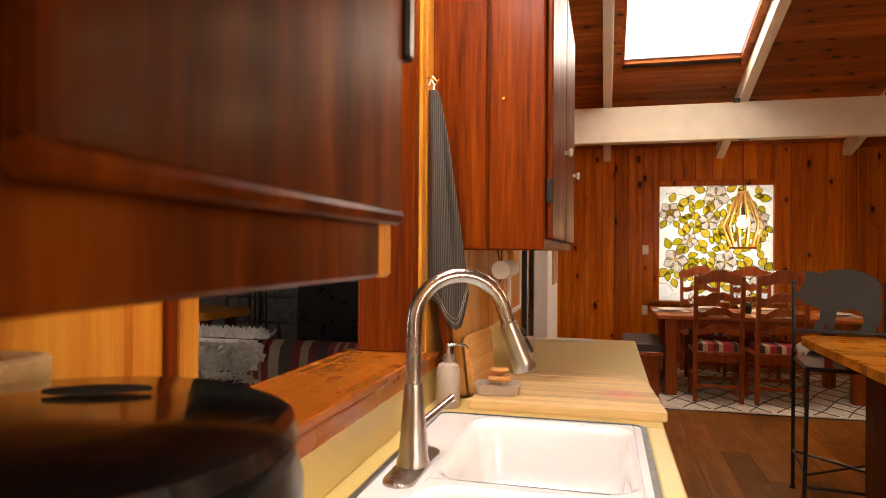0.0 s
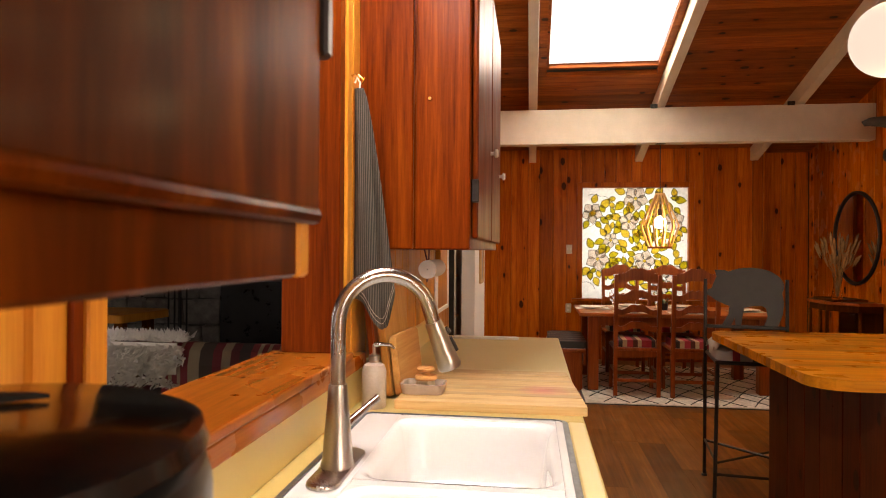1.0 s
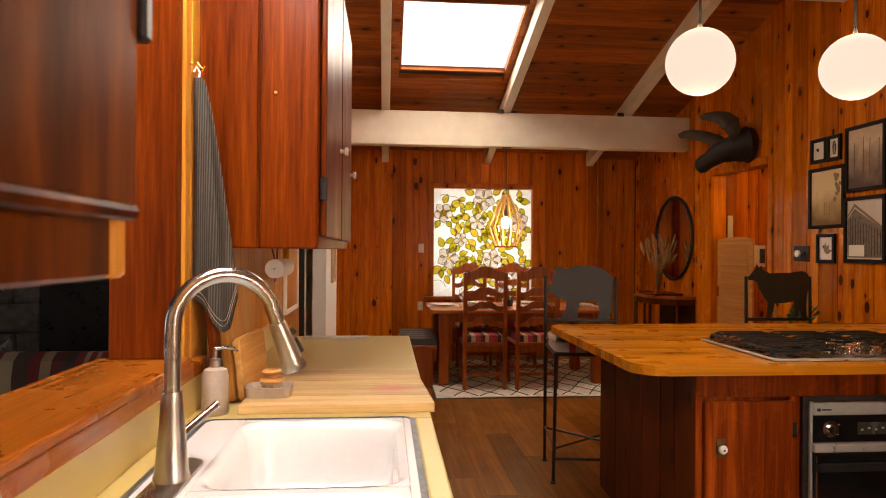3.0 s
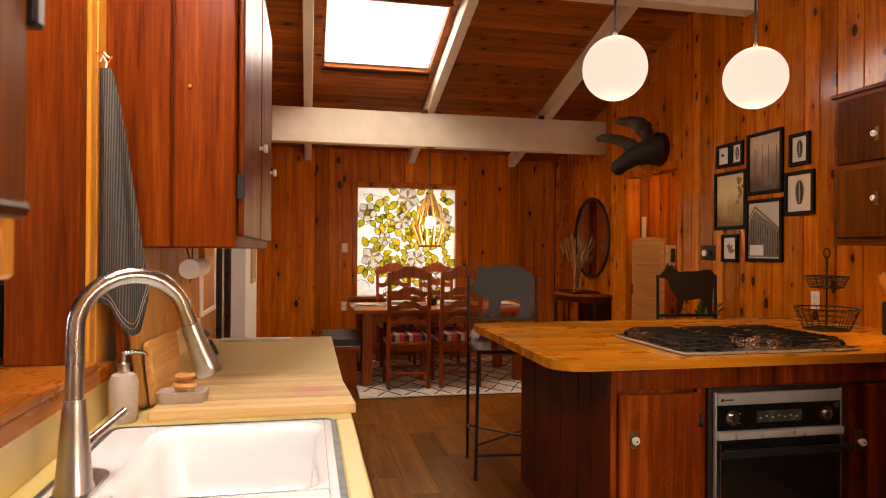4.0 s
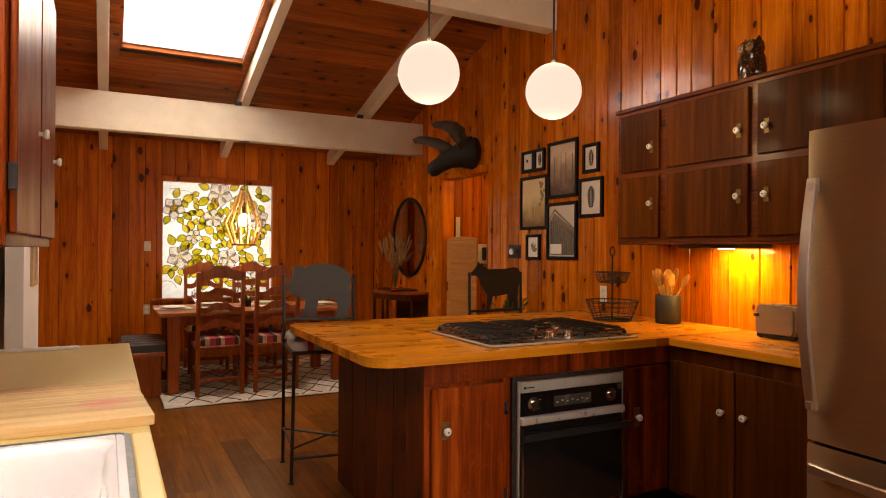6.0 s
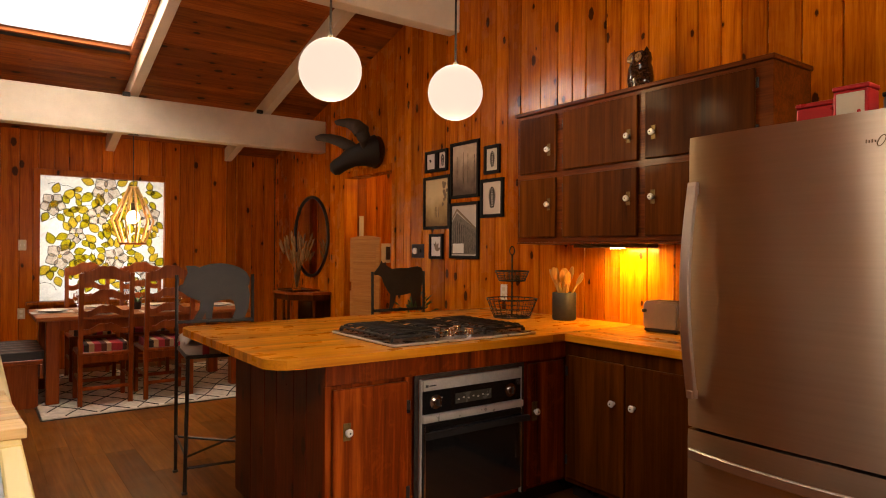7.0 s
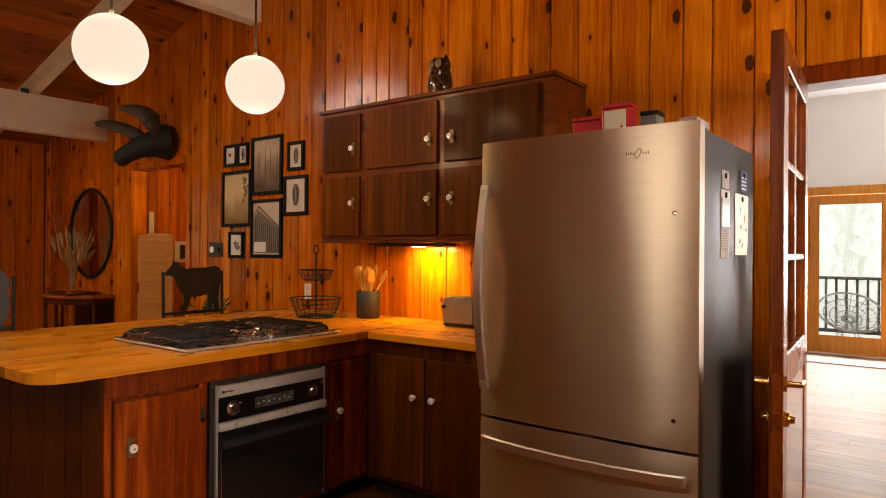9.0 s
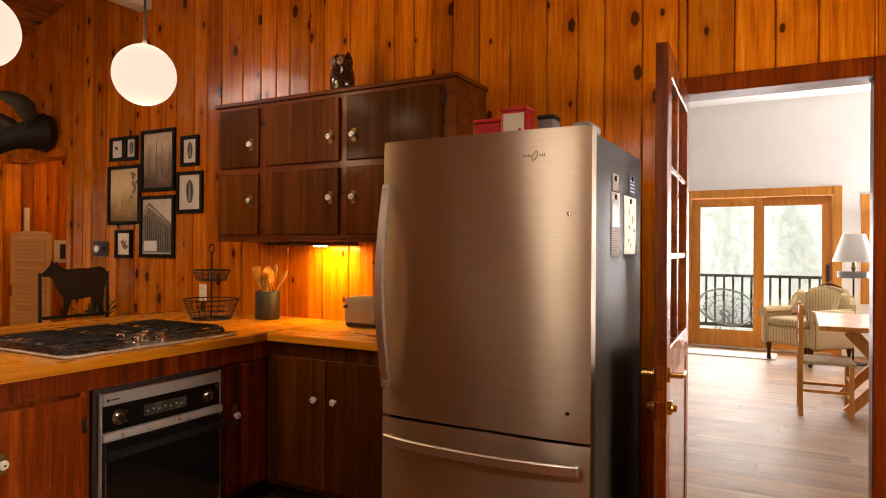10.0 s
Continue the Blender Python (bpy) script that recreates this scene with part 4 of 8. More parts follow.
for i in range(n_strip):
    y0, y1 = PY0 + i * bw, PY0 + (i + 1) * bw
    def left(y):
        if y < PY0 + CR:
            return PX0 + CR - math.sqrt(max(CR * CR - (PY0 + CR - y) ** 2, 0))
        if y > PY1 - CR:
            return PX0 + CR - math.sqrt(max(CR * CR - (y - PY1 + CR) ** 2, 0))
        return PX0
    ys = [y0, y0 + bw * 0.25, y0 + bw * 0.5, y0 + bw * 0.75, y1]
    edge = [(left(v), v) for v in ys]
    cuts = [None, PX0 + 0.35 + rng.random() * 0.9, PX0 + 1.45 + rng.random() * 0.8, EAST]
    for k in range(3):
        lo = list(edge) if k == 0 else [(cuts[k], y0), (cuts[k], y1)]
        outline = lo + [(cuts[k + 1] - (0.0006 if k < 2 else 0.0), y1 - 0.0004), (cuts[k + 1] - (0.0006 if k < 2 else 0.0), y0)]
        part("strip", prism(outline, -0.041, -0.0004 * rng.random()), BUTCHER, penin_top)
RX0, RY0 = 2.655, 1.42
ns = 12
rw = (EAST - RX0) / ns
for i in range(ns):
    part("strip", box((RX0 + i * rw, RY0, -0.041), (RX0 + (i + 1) * rw - 0.0005, PY0 - 0.0006, -0.0004 * rng.random()), 0.0012 if i else 0.004), BUTCHER_Y, penin_top)

pen = thing("peninsula_cabinet", pose(0, 0, 0), "dark red stained peninsula cabinet with pine-boarded end", "cabinet")
BX, BY, BYB = 1.243, 2.56, 3.71
part("body", box((BX + 0.02, BY + 0.02, 0.09), (EAST - 0.001, BYB - 0.02, CT - 0.042)), CAB_RED, pen)
part("toe_kick", box((BX + 0.06, BY + 0.07, 0), (EAST - 0.001, BYB - 0.06, 0.09)), BLACK, pen)
y = BY
for w in (0.19, 0.14, 0.21, 0.16, 0.20, 0.25):
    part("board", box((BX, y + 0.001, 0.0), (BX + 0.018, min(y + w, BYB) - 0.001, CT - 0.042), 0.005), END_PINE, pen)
    y += w
x = BX
for w in (0.20, 0.22, 0.17, 0.23, 0.19, 0.21, 0.2, 0.22, 0.2, 0.24):
    if x < EAST:
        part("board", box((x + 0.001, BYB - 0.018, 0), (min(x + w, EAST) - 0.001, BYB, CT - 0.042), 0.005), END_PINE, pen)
    x += w
# front frame
part("rail", box((BX + 0.001, BY - 0.002, 0.77), (RX0 + 0.03, BY + 0.019, CT - 0.042), 0.002), CAB_RED, pen)
part("stile", box((BX - 0.001, BY - 0.002, 0.09), (1.275, BY + 0.019, 0.77), 0.002), CAB_RED, pen)
part("stile", box((1.64, BY - 0.002, 0.09), (1.68, BY + 0.019, 0.77), 0.002), CAB_RED, pen)
part("stile", box((2.37, BY - 0.002, 0.09), (2.40, BY + 0.019, 0.77), 0.002), CAB_RED, pen)
d = cabinet_door(pen, "y-", 1.272, 1.648, 0.12, 0.755, BY - 0.002, 0.02, CAB_RED)
knob(d, pose(1.335, BY - 0.022, 0.573) @ TO_SOUTH, (0.035, 0.075, 0.0))
for z in (0.25, 0.64):
    part("hinge", box((1.636, BY - 0.027, z - 0.03), (1.655, BY - 0.02, z + 0.03), 0.003), BLACK, d, "dark hinge")
d = cabinet_door(pen, "y-", 2.395, 2.655, 0.12, 0.76, BY - 0.002, 0.02, CAB_RED)
knob(d, pose(2.433, BY - 0.022, 0.51) @ TO_SOUTH, (0.04, 0.1, 0.0))

ret = thing("base_cabinet", pose(0, 0, 0), "dark-stained base cabinet with two doors and white knobs", "cabinet")
part("body", box((2.70, RY0, 0.09), (EAST - 0.001, BY - 0.004, CT - 0.042), 0.002), CAB_DARK, ret)
part("toe_kick", box((2.75, RY0, 0), (EAST - 0.001, BY - 0.004, 0.09)), BLACK, ret)
part("face_frame", box((2.682, RY0, 0.09), (2.699, BY - 0.004, CT - 0.042), 0.002), CAB_DARK, ret)
for y0, y1, ky in ((2.145, 2.53, 2.205), (1.72, 2.135, 2.08)):
    d = cabinet_door(ret, "x-", y0, y1, 0.12, 0.785, 2.682, 0.02, CAB_DARK)
    knob(d, pose(2.662, ky, 0.584) @ TO_WEST)
    hy = y1 - 0.005 if ky == 2.205 else y0
    for z in (0.22, 0.70):
        part("hinge", box((2.656, hy - 0.008, z - 0.025), (2.663, hy + 0.008, z + 0.025), 0.002), BLACK, d)

# wall oven
OVEN_SILVER = plain("dull_oven_silver", (0.42, 0.39, 0.35), 0.42, 0.4, 0.08, scale=30, bump=0.03)
LEDGE = plain("worn_bright_trim", (0.55, 0.51, 0.46), 0.3, 0.45, 0.06, bump=0.02)
OVEN_EDGE = plain("dull_dark_metal", (0.05, 0.04, 0.034), 0.4, 0.6, 0.25, scale=30, bump=0.1)
oven = thing("wall_oven", pose(1.712, BY - 0.004, 0), "black glass built-in oven with chrome trim and dials", "oven")
OW = 0.645
part("housing", box((0.02, 0.006, 0.16), (OW - 0.02, 0.5, 0.742)), BLACK, oven)
part("trim", box((0.006, -0.012, 0.10), (0.016, 0.006, 0.75), 0.003), OVEN_SILVER, oven)
part("trim", box((OW - 0.016, -0.012, 0.10), (OW - 0.006, 0.006, 0.75), 0.003), OVEN_SILVER, oven)
part("surround", box((-0.022, -0.004, 0.09), (-0.001, 0.004, 0.77), 0.002), OVEN_EDGE, oven, "dull dark metal surround")
part("surround", box((OW + 0.001, -0.006, 0.09), (OW + 0.014, 0.004, 0.77), 0.002), OVEN_EDGE, oven)
part("surround", box((-0.001, -0.006, 0.7512), (OW + 0.001, 0.004, 0.77), 0.002), OVEN_EDGE, oven)
part("top_strip", box((0.016, -0.016, 0.695), (OW - 0.016, 0.006, 0.745), 0.003), OVEN_SILVER, oven, "silver strip")
panel = part("control_panel", box((0.016, -0.012, 0.585), (OW - 0.016, 0.006, 0.694), 0.002), BLACKGLASS, oven)
part("display", box((0.205, -0.0145, 0.615), (0.43, -0.0125, 0.665), 0.0008), plain("oven_display", (0.05, 0.045, 0.035), 0.25), panel)
for i in range(7):
    part("button", box((0.218 + i * 0.03, -0.017, 0.632 + 0.006 * (i % 2)), (0.229 + i * 0.03, -0.0146, 0.639 + 0.006 * (i % 2)), 0.0008), OVEN_SILVER, panel)
for i, w in enumerate((0.03, 0.02, 0.025)):
    part("marking", box((0.10 + i * 0.0, -0.0132, 0.655 - i * 0.02), (0.10 + w, -0.0122, 0.658 - i * 0.02)), plain("pale_print", (0.4, 0.38, 0.34), 0.6), panel)
for x in (0.09, 0.555):
    part("dial", lathe([(0.0, 0.0), (0.034, 0.0), (0.034, 0.004), (0.02, 0.006), (0.018, 0.02), (0.0, 0.021)], 24), CHROME, panel, "chrome dial", True, pose(x, -0.012, 0.64) @ TO_SOUTH)
    part("grip", box((-0.004, -0.016, 0.02), (0.004, 0.016, 0.028), 0.002), BLACK, panel, at=pose(x, -0.012, 0.64) @ TO_SOUTH)
part("chrome_ledge", box((0.01, -0.03, 0.548), (OW - 0.01, 0.006, 0.583), 0.006, 2), LEDGE, oven, "chrome ledge")
door = part("door", box((0.02, -0.024, 0.13), (OW - 0.02, 0.005, 0.542), 0.004), BLACKGLASS, oven)
for x in (0.0205, OW - 0.0265):
    part("edge_trim", box((x, -0.0262, 0.14), (x + 0.006, -0.0242, 0.535), 0.0008), CHROME, door, "thin chrome edge strip")
part("handle", prism([(0.015, -0.056), (0.05, -0.05), (OW - 0.045, -0.05), (OW + 0.012, -0.056), (OW + 0.012, -0.034), (OW - 0.045, -0.03), (0.05, -0.03), (0.015, -0.034)], 0.478, 0.508, None, 0.005), BLACK, door)
for x in (0.03, OW - 0.06):
    part("handle_post", box((x, -0.035, 0.481), (x + 0.03, -0.0245, 0.504), 0.002), CHROME, door)
part("badge", box((0.03, -0.0175, 0.712), (0.045, -0.0162, 0.724)), BLACK, oven)
part("badge", box((0.05, -0.0175, 0.715), (0.09, -0.0162, 0.721)), BLACK, oven)

# gas cooktop
COOK_STEEL = plain("dark_satin_steel", (0.22, 0.19, 0.16), 0.28, 1.0, 0.05, bump=0.02)
CX0, CX1, CY0, CY1 = 1.605, 2.515, 2.605, 3.24
cook = thing("gas_cooktop", pose(CX0, CY0, CT), "stainless gas cooktop with black iron grates on the butcher block", "cooktop")
CW, CD = CX1 - CX0, CY1 - CY0
part("tray", prism(rounded(0, 0, CW, CD, 0.02), 0.0, 0.016, None, 0.005), COOK_STEEL, cook)
part("rim", tube([(x, y, 0.009) for x, y in rounded(0.002, 0.002, CW - 0.002, CD - 0.002, 0.02)], 0.0065, 8, closed=True), LEDGE, cook, "bright rolled steel rim", True)


def grate(x0, x1, y0, y1):
    """A cast grate: a frame on feet with raised cross fingers that drop at their ends."""
    g = None
    for y in (y0, y1):
        g = box((x0, y - 0.006, 0.036), (x1, y + 0.006, 0.05), 0.002, 1, g)
    for x in (x0, x1):
        g = box((x - 0.006, y0, 0.036), (x + 0.006, y1, 0.05), 0.002, 1, g)
        for y in (y0, y1):
            g = box((x - 0.008, y - 0.008, 0.0145), (x + 0.008, y + 0.008, 0.038), 0.002, 1, g)
    xm = (x0 + x1) / 2
    g = box((xm - 0.005, y0, 0.042), (xm + 0.005, y1, 0.062), 0.002, 1, g)
    n = max(4, int((y1 - y0) / 0.055))
    for k in range(n):
        y = y0 + (k + 0.5) * (y1 - y0) / n
        for sgn in (-1, 1):
            xe = xm + sgn * (x1 - x0) / 2
            g = tube([(xe + sgn * 0.006, y, 0.03), (xe - sgn * 0.006, y, 0.056), (xe - sgn * 0.03, y, 0.064), (xm, y, 0.064)], 0.0055, 6, g)
    return g


for x0, x1, y0, y1 in ((0.035, 0.305, 0.075, CD - 0.045), (0.322, 0.588, 0.30, CD - 0.045), (0.605, CW - 0.035, 0.075, CD - 0.045)):
    part("grate", moved(grate(x0, x1, y0, y1), Matrix.Translation((0, 0, 0.004)) @ Matrix.Diagonal((1, 1, 0.78, 1))), IRON, cook, "black cast-iron grate")
    for y in ((0.19, CD - 0.16) if y0 < 0.1 else (0.44,)):
        part("burner", lathe([(0.0, 0.0145), (0.055, 0.0145), (0.05, 0.024), (0.036, 0.026), (0.034, 0.034), (0.0, 0.036)], 24), BLACK, cook, smooth=True, at=pose((x0 + x1) / 2, y, 0))
for x, y in ((0.39, 0.10), (0.52, 0.10), (0.455, 0.16), (0.40, 0.22), (0.53, 0.22)):
    part("dial", lathe([(0.0, 0.0142), (0.03, 0.0142), (0.03, 0.019), (0.025, 0.022), (0.024, 0.044), (0.02, 0.048), (0.0, 0.048)], 20), CHROME, cook, "chrome burner dial", True, pose(x, y, 0))

# upper wall cabinets over the return
UX = 3.0
upper = thing("wall_cabinet", pose(0, 0, 0), "dark-stained wall cabinets, two rows of doors with white knobs", "cabinet")
UY0, UY1, UZ0, UZ1 = 1.58, 3.30, 1.395, 2.25
part("body", box((UX, UY0, UZ0 + 0.012), (EAST - 0.001, UY1, UZ1 - 0.012), 0.002), CAB_MID, upper)
part("bottom_rail", box((UX - 0.004, UY0, UZ0), (EAST - 0.001, UY1, UZ0 + 0.011), 0.002), CAB_MID, upper)
part("top_board", box((UX - 0.018, UY0 - 0.012, UZ1 - 0.011), (EAST - 0.001, UY1 + 0.012, UZ1 + 0.012), 0.004, 2), CAB_MID, upper)
cols = [(2.935, 3.262, 1), (2.32, 2.875, 1), (1.66, 2.268, -1)]
for y0, y1, side in cols:
    for z0, z1, kz in ((1.437, 1.815, 1.645), (1.852, 2.213, 1.99)):
        d = cabinet_door(upper, "x-", y0, y1, z0, z1, UX, 0.02, CAB_DARK)
        ky = y0 + 0.055 if side == 1 else y1 - 0.055
        knob(d, pose(UX - 0.02, ky, kz) @ TO_WEST, (0.075, 0.028, 0.0))
        hy = y1 + 0.006 if side == 1 else y0 - 0.006
        for z in (z0 + 0.07, z1 - 0.07):
            part("hinge", box((UX - 0.01, hy - 0.008, z - 0.026), (UX - 0.0005, hy + 0.008, z + 0.026), 0.003), BLACK, d, "black iron hinge")

# ---- refrigerator ----
FX0, FY0, FY1, FZ = 2.19, 0.648, 1.485, 1.775
fridge = thing("refrigerator", pose(FX0, FY0, 0), "stainless bottom-freezer refrigerator with bowed handles", "refrigerator")
FWD = FY1 - FY0
part("body", box((0.075, 0.006, 0.02), (0.80, FWD - 0.006, FZ - 0.015), 0.006), FRIDGE_SIDE, fridge, "dark textured grey sides")


def fridge_door(z0, z1):
    """A door with softly rounded vertical edges."""
    b = bmesh.new()
    n, rows_ = 40, 24
    grid = []
    for k in range(rows_ + 1):
        z = z0 + (z1 - z0) * k / rows_
        line = []
        for i in range(n + 1):
            u = i / n
            bow = 0.016 * (1 - (2 * u - 1) ** 4)
            dent = 0.0007 * math.sin(15 * u + 1.6 * math.sin(2.4 * z) + 1.0) * min(1, 6 * u, 6 * (1 - u))
            line.append(b.verts.new((0.016 - bow + dent + (0.003 if k in (0, rows_) else 0), u * FWD, z)))
        line += [b.verts.new((0.07, FWD, z)), b.verts.new((0.07, 0, z))]
        grid.append(line)
    m_ = n + 3
    for p, q in zip(grid, grid[1:]):
        for i in range(m_):
            b.faces.new((p[i], p[(i + 1) % m_], q[(i + 1) % m_], q[i]))
    b.faces.new(grid[0])
    b.faces.new(grid[-1])
    return b


d = part("door", fridge_door(0.703, FZ), STEEL, fridge, smooth=True)
part("gasket", box((0.0705, 0.01, 0.71), (0.0745, FWD - 0.01, FZ - 0.02)), BLACK, fridge)
h = []
for i in range(17):
    u = i / 16
    h.append((-0.012 - 0.05 * math.sin(math.pi * u), FWD - 0.035, 0.815 + u * 0.79))
hb = bmesh.new()
rings = []
for p in h:
    rings.append([hb.verts.new((p[0] + dx, p[1] + dy, p[2])) for dx, dy in ((-0.009, -0.016), (-0.007, -0.018), (0.009, -0.018), (0.009, 0.018), (-0.007, 0.018), (-0.009, 0.016))])
for p, q in zip(rings, rings[1:]):
    for k in range(6):
        hb.faces.new((p[k], p[(k + 1) % 6], q[(k + 1) % 6], q[k]))
hb.faces.new(rings[0])
hb.faces.new(rings[-1])
part("handle", hb, HANDLE, d, "long bowed steel handle", True)
for z in (0.83, 1.575):
    part("handle_mount", box((-0.03, FWD - 0.047, z - 0.015), (0.008, FWD - 0.023, z + 0.015), 0.003), HANDLE, d)
for z in (0.80, 1.477):
    part("cap", lathe([(0.0, 0.0), (0.008, 0.0), (0.007, 0.003), (0.0, 0.0035)], 12), CHROME, d, at=pose(0.0035, 0.075, z) @ TO_WEST)
bg = part("badge", tube([(-0.001, 0.197 + 0.011 * math.cos(2 * math.pi * k / 24), 1.681 + 0.013 * math.sin(2 * math.pi * k / 24) - 0.009 * math.cos(2 * math.pi * k / 24)) for k in range(24)], 0.0014, 6, closed=True), BRASS_OLD, d, "small dull metal badge of an oval and bars")
for ya, hh in ((0.160, 0.010), (0.168, 0.008), (0.176, 0.008), (0.212, 0.008), (0.220, 0.010), (0.228, 0.008), (0.236, 0.011)):
    part("badge_bar", box((-0.0025, ya, 1.677), (0.0005, ya + 0.003, 1.677 + hh), 0.0006), BRASS_OLD, bg)
d = part("freezer_door", fridge_door(0.06, 0.692), STEEL, fridge, smooth=True)
hb = bmesh.new()
rings = []
for i in range(17):
    u = i / 16
    px, py, pz = -0.018 - 0.045 * math.sin(math.pi * u) ** 0.7, 0.03 + u * (FWD - 0.06), 0.615
    rings.append([hb.verts.new((px + dx, py, pz + dz)) for dx, dz in ((-0.007, -0.014), (-0.003, -0.018), (0.006, -0.018), (0.006, 0.018), (-0.003, 0.018), (-0.007, 0.014))])
for p, q in zip(rings, rings[1:]):
    for k in range(6):
        hb.faces.new((p[k], p[(k + 1) % 6], q[(k + 1) % 6], q[k]))
hb.faces.new(rings[0])
hb.faces.new(rings[-1])
part("handle", hb, HANDLE_Y, d, "long bowed steel handle", True)
for y in (0.045, FWD - 0.045):
    part("handle_mount", box((-0.028, y - 0.013, 0.603), (0.008, y + 0.013, 0.627), 0.003), HANDLE, d)
part("hinge_cover", box((0.02, 0.01, FZ - 0.012), (0.16, 0.07, FZ + 0.014), 0.005, 2), FRIDGE_GREY, fridge, "grey hinge cover")
for y in (0.05, FWD - 0.05):
    for x in (0.12, 0.74):
        part("foot", lathe([(0.02, 0.0), (0.02, 0.021), (0.0, 0.021)], 12, close=True), BLACK, fridge, at=pose(x, y, 0))


# ---- lamps ----
def globe_lamp(x, y, z, r):
    g = thing("pendant_lamp", pose(x, y, z), "white opal glass globe pendant on a thin dark rod, lit", "pendant lamp", "globe pendants over the peninsula")
    top = roof(y) - z
    part("globe", lathe([(r * math.sin(math.pi * i / 24), -r * math.cos(math.pi * i / 24)) for i in range(25)], 40), OPAL, g, "lit opal glass globe", True)
    part("cap", lathe([(0.0, r + 0.022), (0.009, r + 0.02), (0.011, r + 0.004), (0.016, r - 0.002)], 20), IRON, g, "small dark cap", True)
    part("rod", rod((0, 0, r + 0.015), (0, 0, top - 0.02), 0.006, 8), BLACK, g)
    part("canopy", lathe([(0.0, top - 0.03), (0.055, top - 0.025), (0.06, top + 0.01)], 20), BLACK, g, smooth=True)
    return g


GZ, GR = 2.20, 0.148
for gx in (1.402, 2.141):
    globe_lamp(gx, 2.86, GZ, GR)
    for dz in (-1, 1):
        lamp("globe_light", "POINT", pose(gx, 2.86, GZ + dz * (GR + 0.03)), 10.5, (1.0, 0.74, 0.38), radius=0.11, gloss=0.35)

cage = thing("pendant_lamp", pose(1.317, 7.07, 0), "wooden slat cage pendant with a glowing bulb over the dining table", "pendant lamp")
for i in range(12):
    a = 2 * math.pi * i / 12
    c, s = math.cos(a), math.sin(a)
    b = None
    for (r0, z0), (r1, z1) in (((0.045, 1.945), (0.195, 1.62)), ((0.195, 1.62), (0.115, 1.40))):
        seg = bmesh.new()
        vs = []
        for r_, z_ in ((r0, z0), (r1, z1)):
            for dr, dt in ((-0.006, -0.007), (0.006, -0.007), (0.006, 0.007), (-0.006, 0.007)):
                vs.append(seg.verts.new(((r_ + dr) * c - dt * s, (r_ + dr) * s + dt * c, z_)))
        for f in ((0, 1, 2, 3), (4, 5, 6, 7), (0, 1, 5, 4), (1, 2, 6, 5), (2, 3, 7, 6), (3, 0, 4, 7)):
            seg.faces.new([vs[k] for k in f])
        b = merge(b, seg)
    part("slat", b, LAMP_WOOD, cage)
part("ring", lathe([(0.105, 1.385), (0.125, 1.385), (0.125, 1.405), (0.105, 1.405), (0.105, 1.385)], 24), CHAIR_W, cage)
part("ring", lathe([(0.0, 1.94), (0.05, 1.94), (0.05, 1.96), (0.0, 1.96)], 24), LAMP_WOOD, cage)
part("socket", lathe([(0.0, 1.72), (0.02, 1.72), (0.022, 1.80), (0.0, 1.805)], 16), BLACK, cage)
part("bulb", lathe([(0.062 * math.sin(math.pi * i / 14), 1.655 - 0.062 * math.cos(math.pi * i / 14)) for i in range(14)] + [(0.014, 1.73)], 20), BULB, cage, "glowing warm bulb", True)
part("cord", rod((0, 0, 1.80), (0, 0, roof(7.07) - 0.163 - 0.38), 0.004, 8), BLACK, cage)
part("canopy", lathe([(0.0, 2.47), (0.05, 2.47), (0.055, roof(7.07) - 0.163 - 0.364)], 20), BLACK, cage, smooth=True)
lamp("pendant_light", "POINT", pose(1.317, 7.07, 1.56), 17, (1.0, 0.62, 0.28), radius=0.06)

tube_lamp = thing("under_cabinet_light", pose(3.16, 2.62, UZ0), "slim under-cabinet light glowing amber", "light")
part("housing", box((-0.05, -0.28, -0.022), (0.05, 0.28, 0.0), 0.003), BRASS_OLD, tube_lamp)
part("tube", box((0.03, -0.045, -0.0285), (0.048, 0.055, -0.0225), 0.002), STRIP_GLOW, tube_lamp, "amber glowing tube")
lamp("under_cabinet_glow", "AREA", pose(3.25, 2.63, UZ0 - 0.04, 0, -12, 0), 8.5, (1.0, 0.62, 0.14), size=(0.05, 0.22))
# out of view: housing and amber lamp added to brighten the near wall
fill_housing = thing("under_cabinet_light", pose(-0.44, 0.05, 1.328), "unseen slim housing added for a fill lamp under the near wall cabinet", "light")
part("housing", box((-0.05, -0.25, -0.02), (0.05, 0.25, 0.0), 0.003), BRASS_OLD, fill_housing)
lamp("under_cabinet_glow", "AREA", pose(-0.44, 0.05, 1.30), 1.8, (1.0, 0.60, 0.18), size=(0.05, 0.3))

# ---- leaded window ----
win = thing("window_1", pose(WIN[0], NORTH, WIN[2]), "leaded stained-glass window with pale blossoms and olive leaves", "window", kind="structure")
WW, WH = WIN[1] - WIN[0], WIN[3] - WIN[2]
for lo, hi in (((-0.06, -0.022, -0.02), (0.006, 0.10, WH + 0.06)), ((WW - 0.006, -0.022, -0.02), (WW + 0.06, 0.10, WH + 0.06)), ((0.006, -0.022, WH - 0.006), (WW - 0.006, 0.10, WH + 0.06))):
    part("window_frame", box(lo, hi, 0.006, 2), PINE, win, "knotty pine casing")
part("window_sill", box((-0.12, -0.09, -0.035), (WW + 0.12, 0.10, 0.004), 0.006, 2), PINE, win)
part("pane", box((0, 0.055, 0.0), (WW, 0.060, WH)), FLOWER_W, win, "milky opal glass")


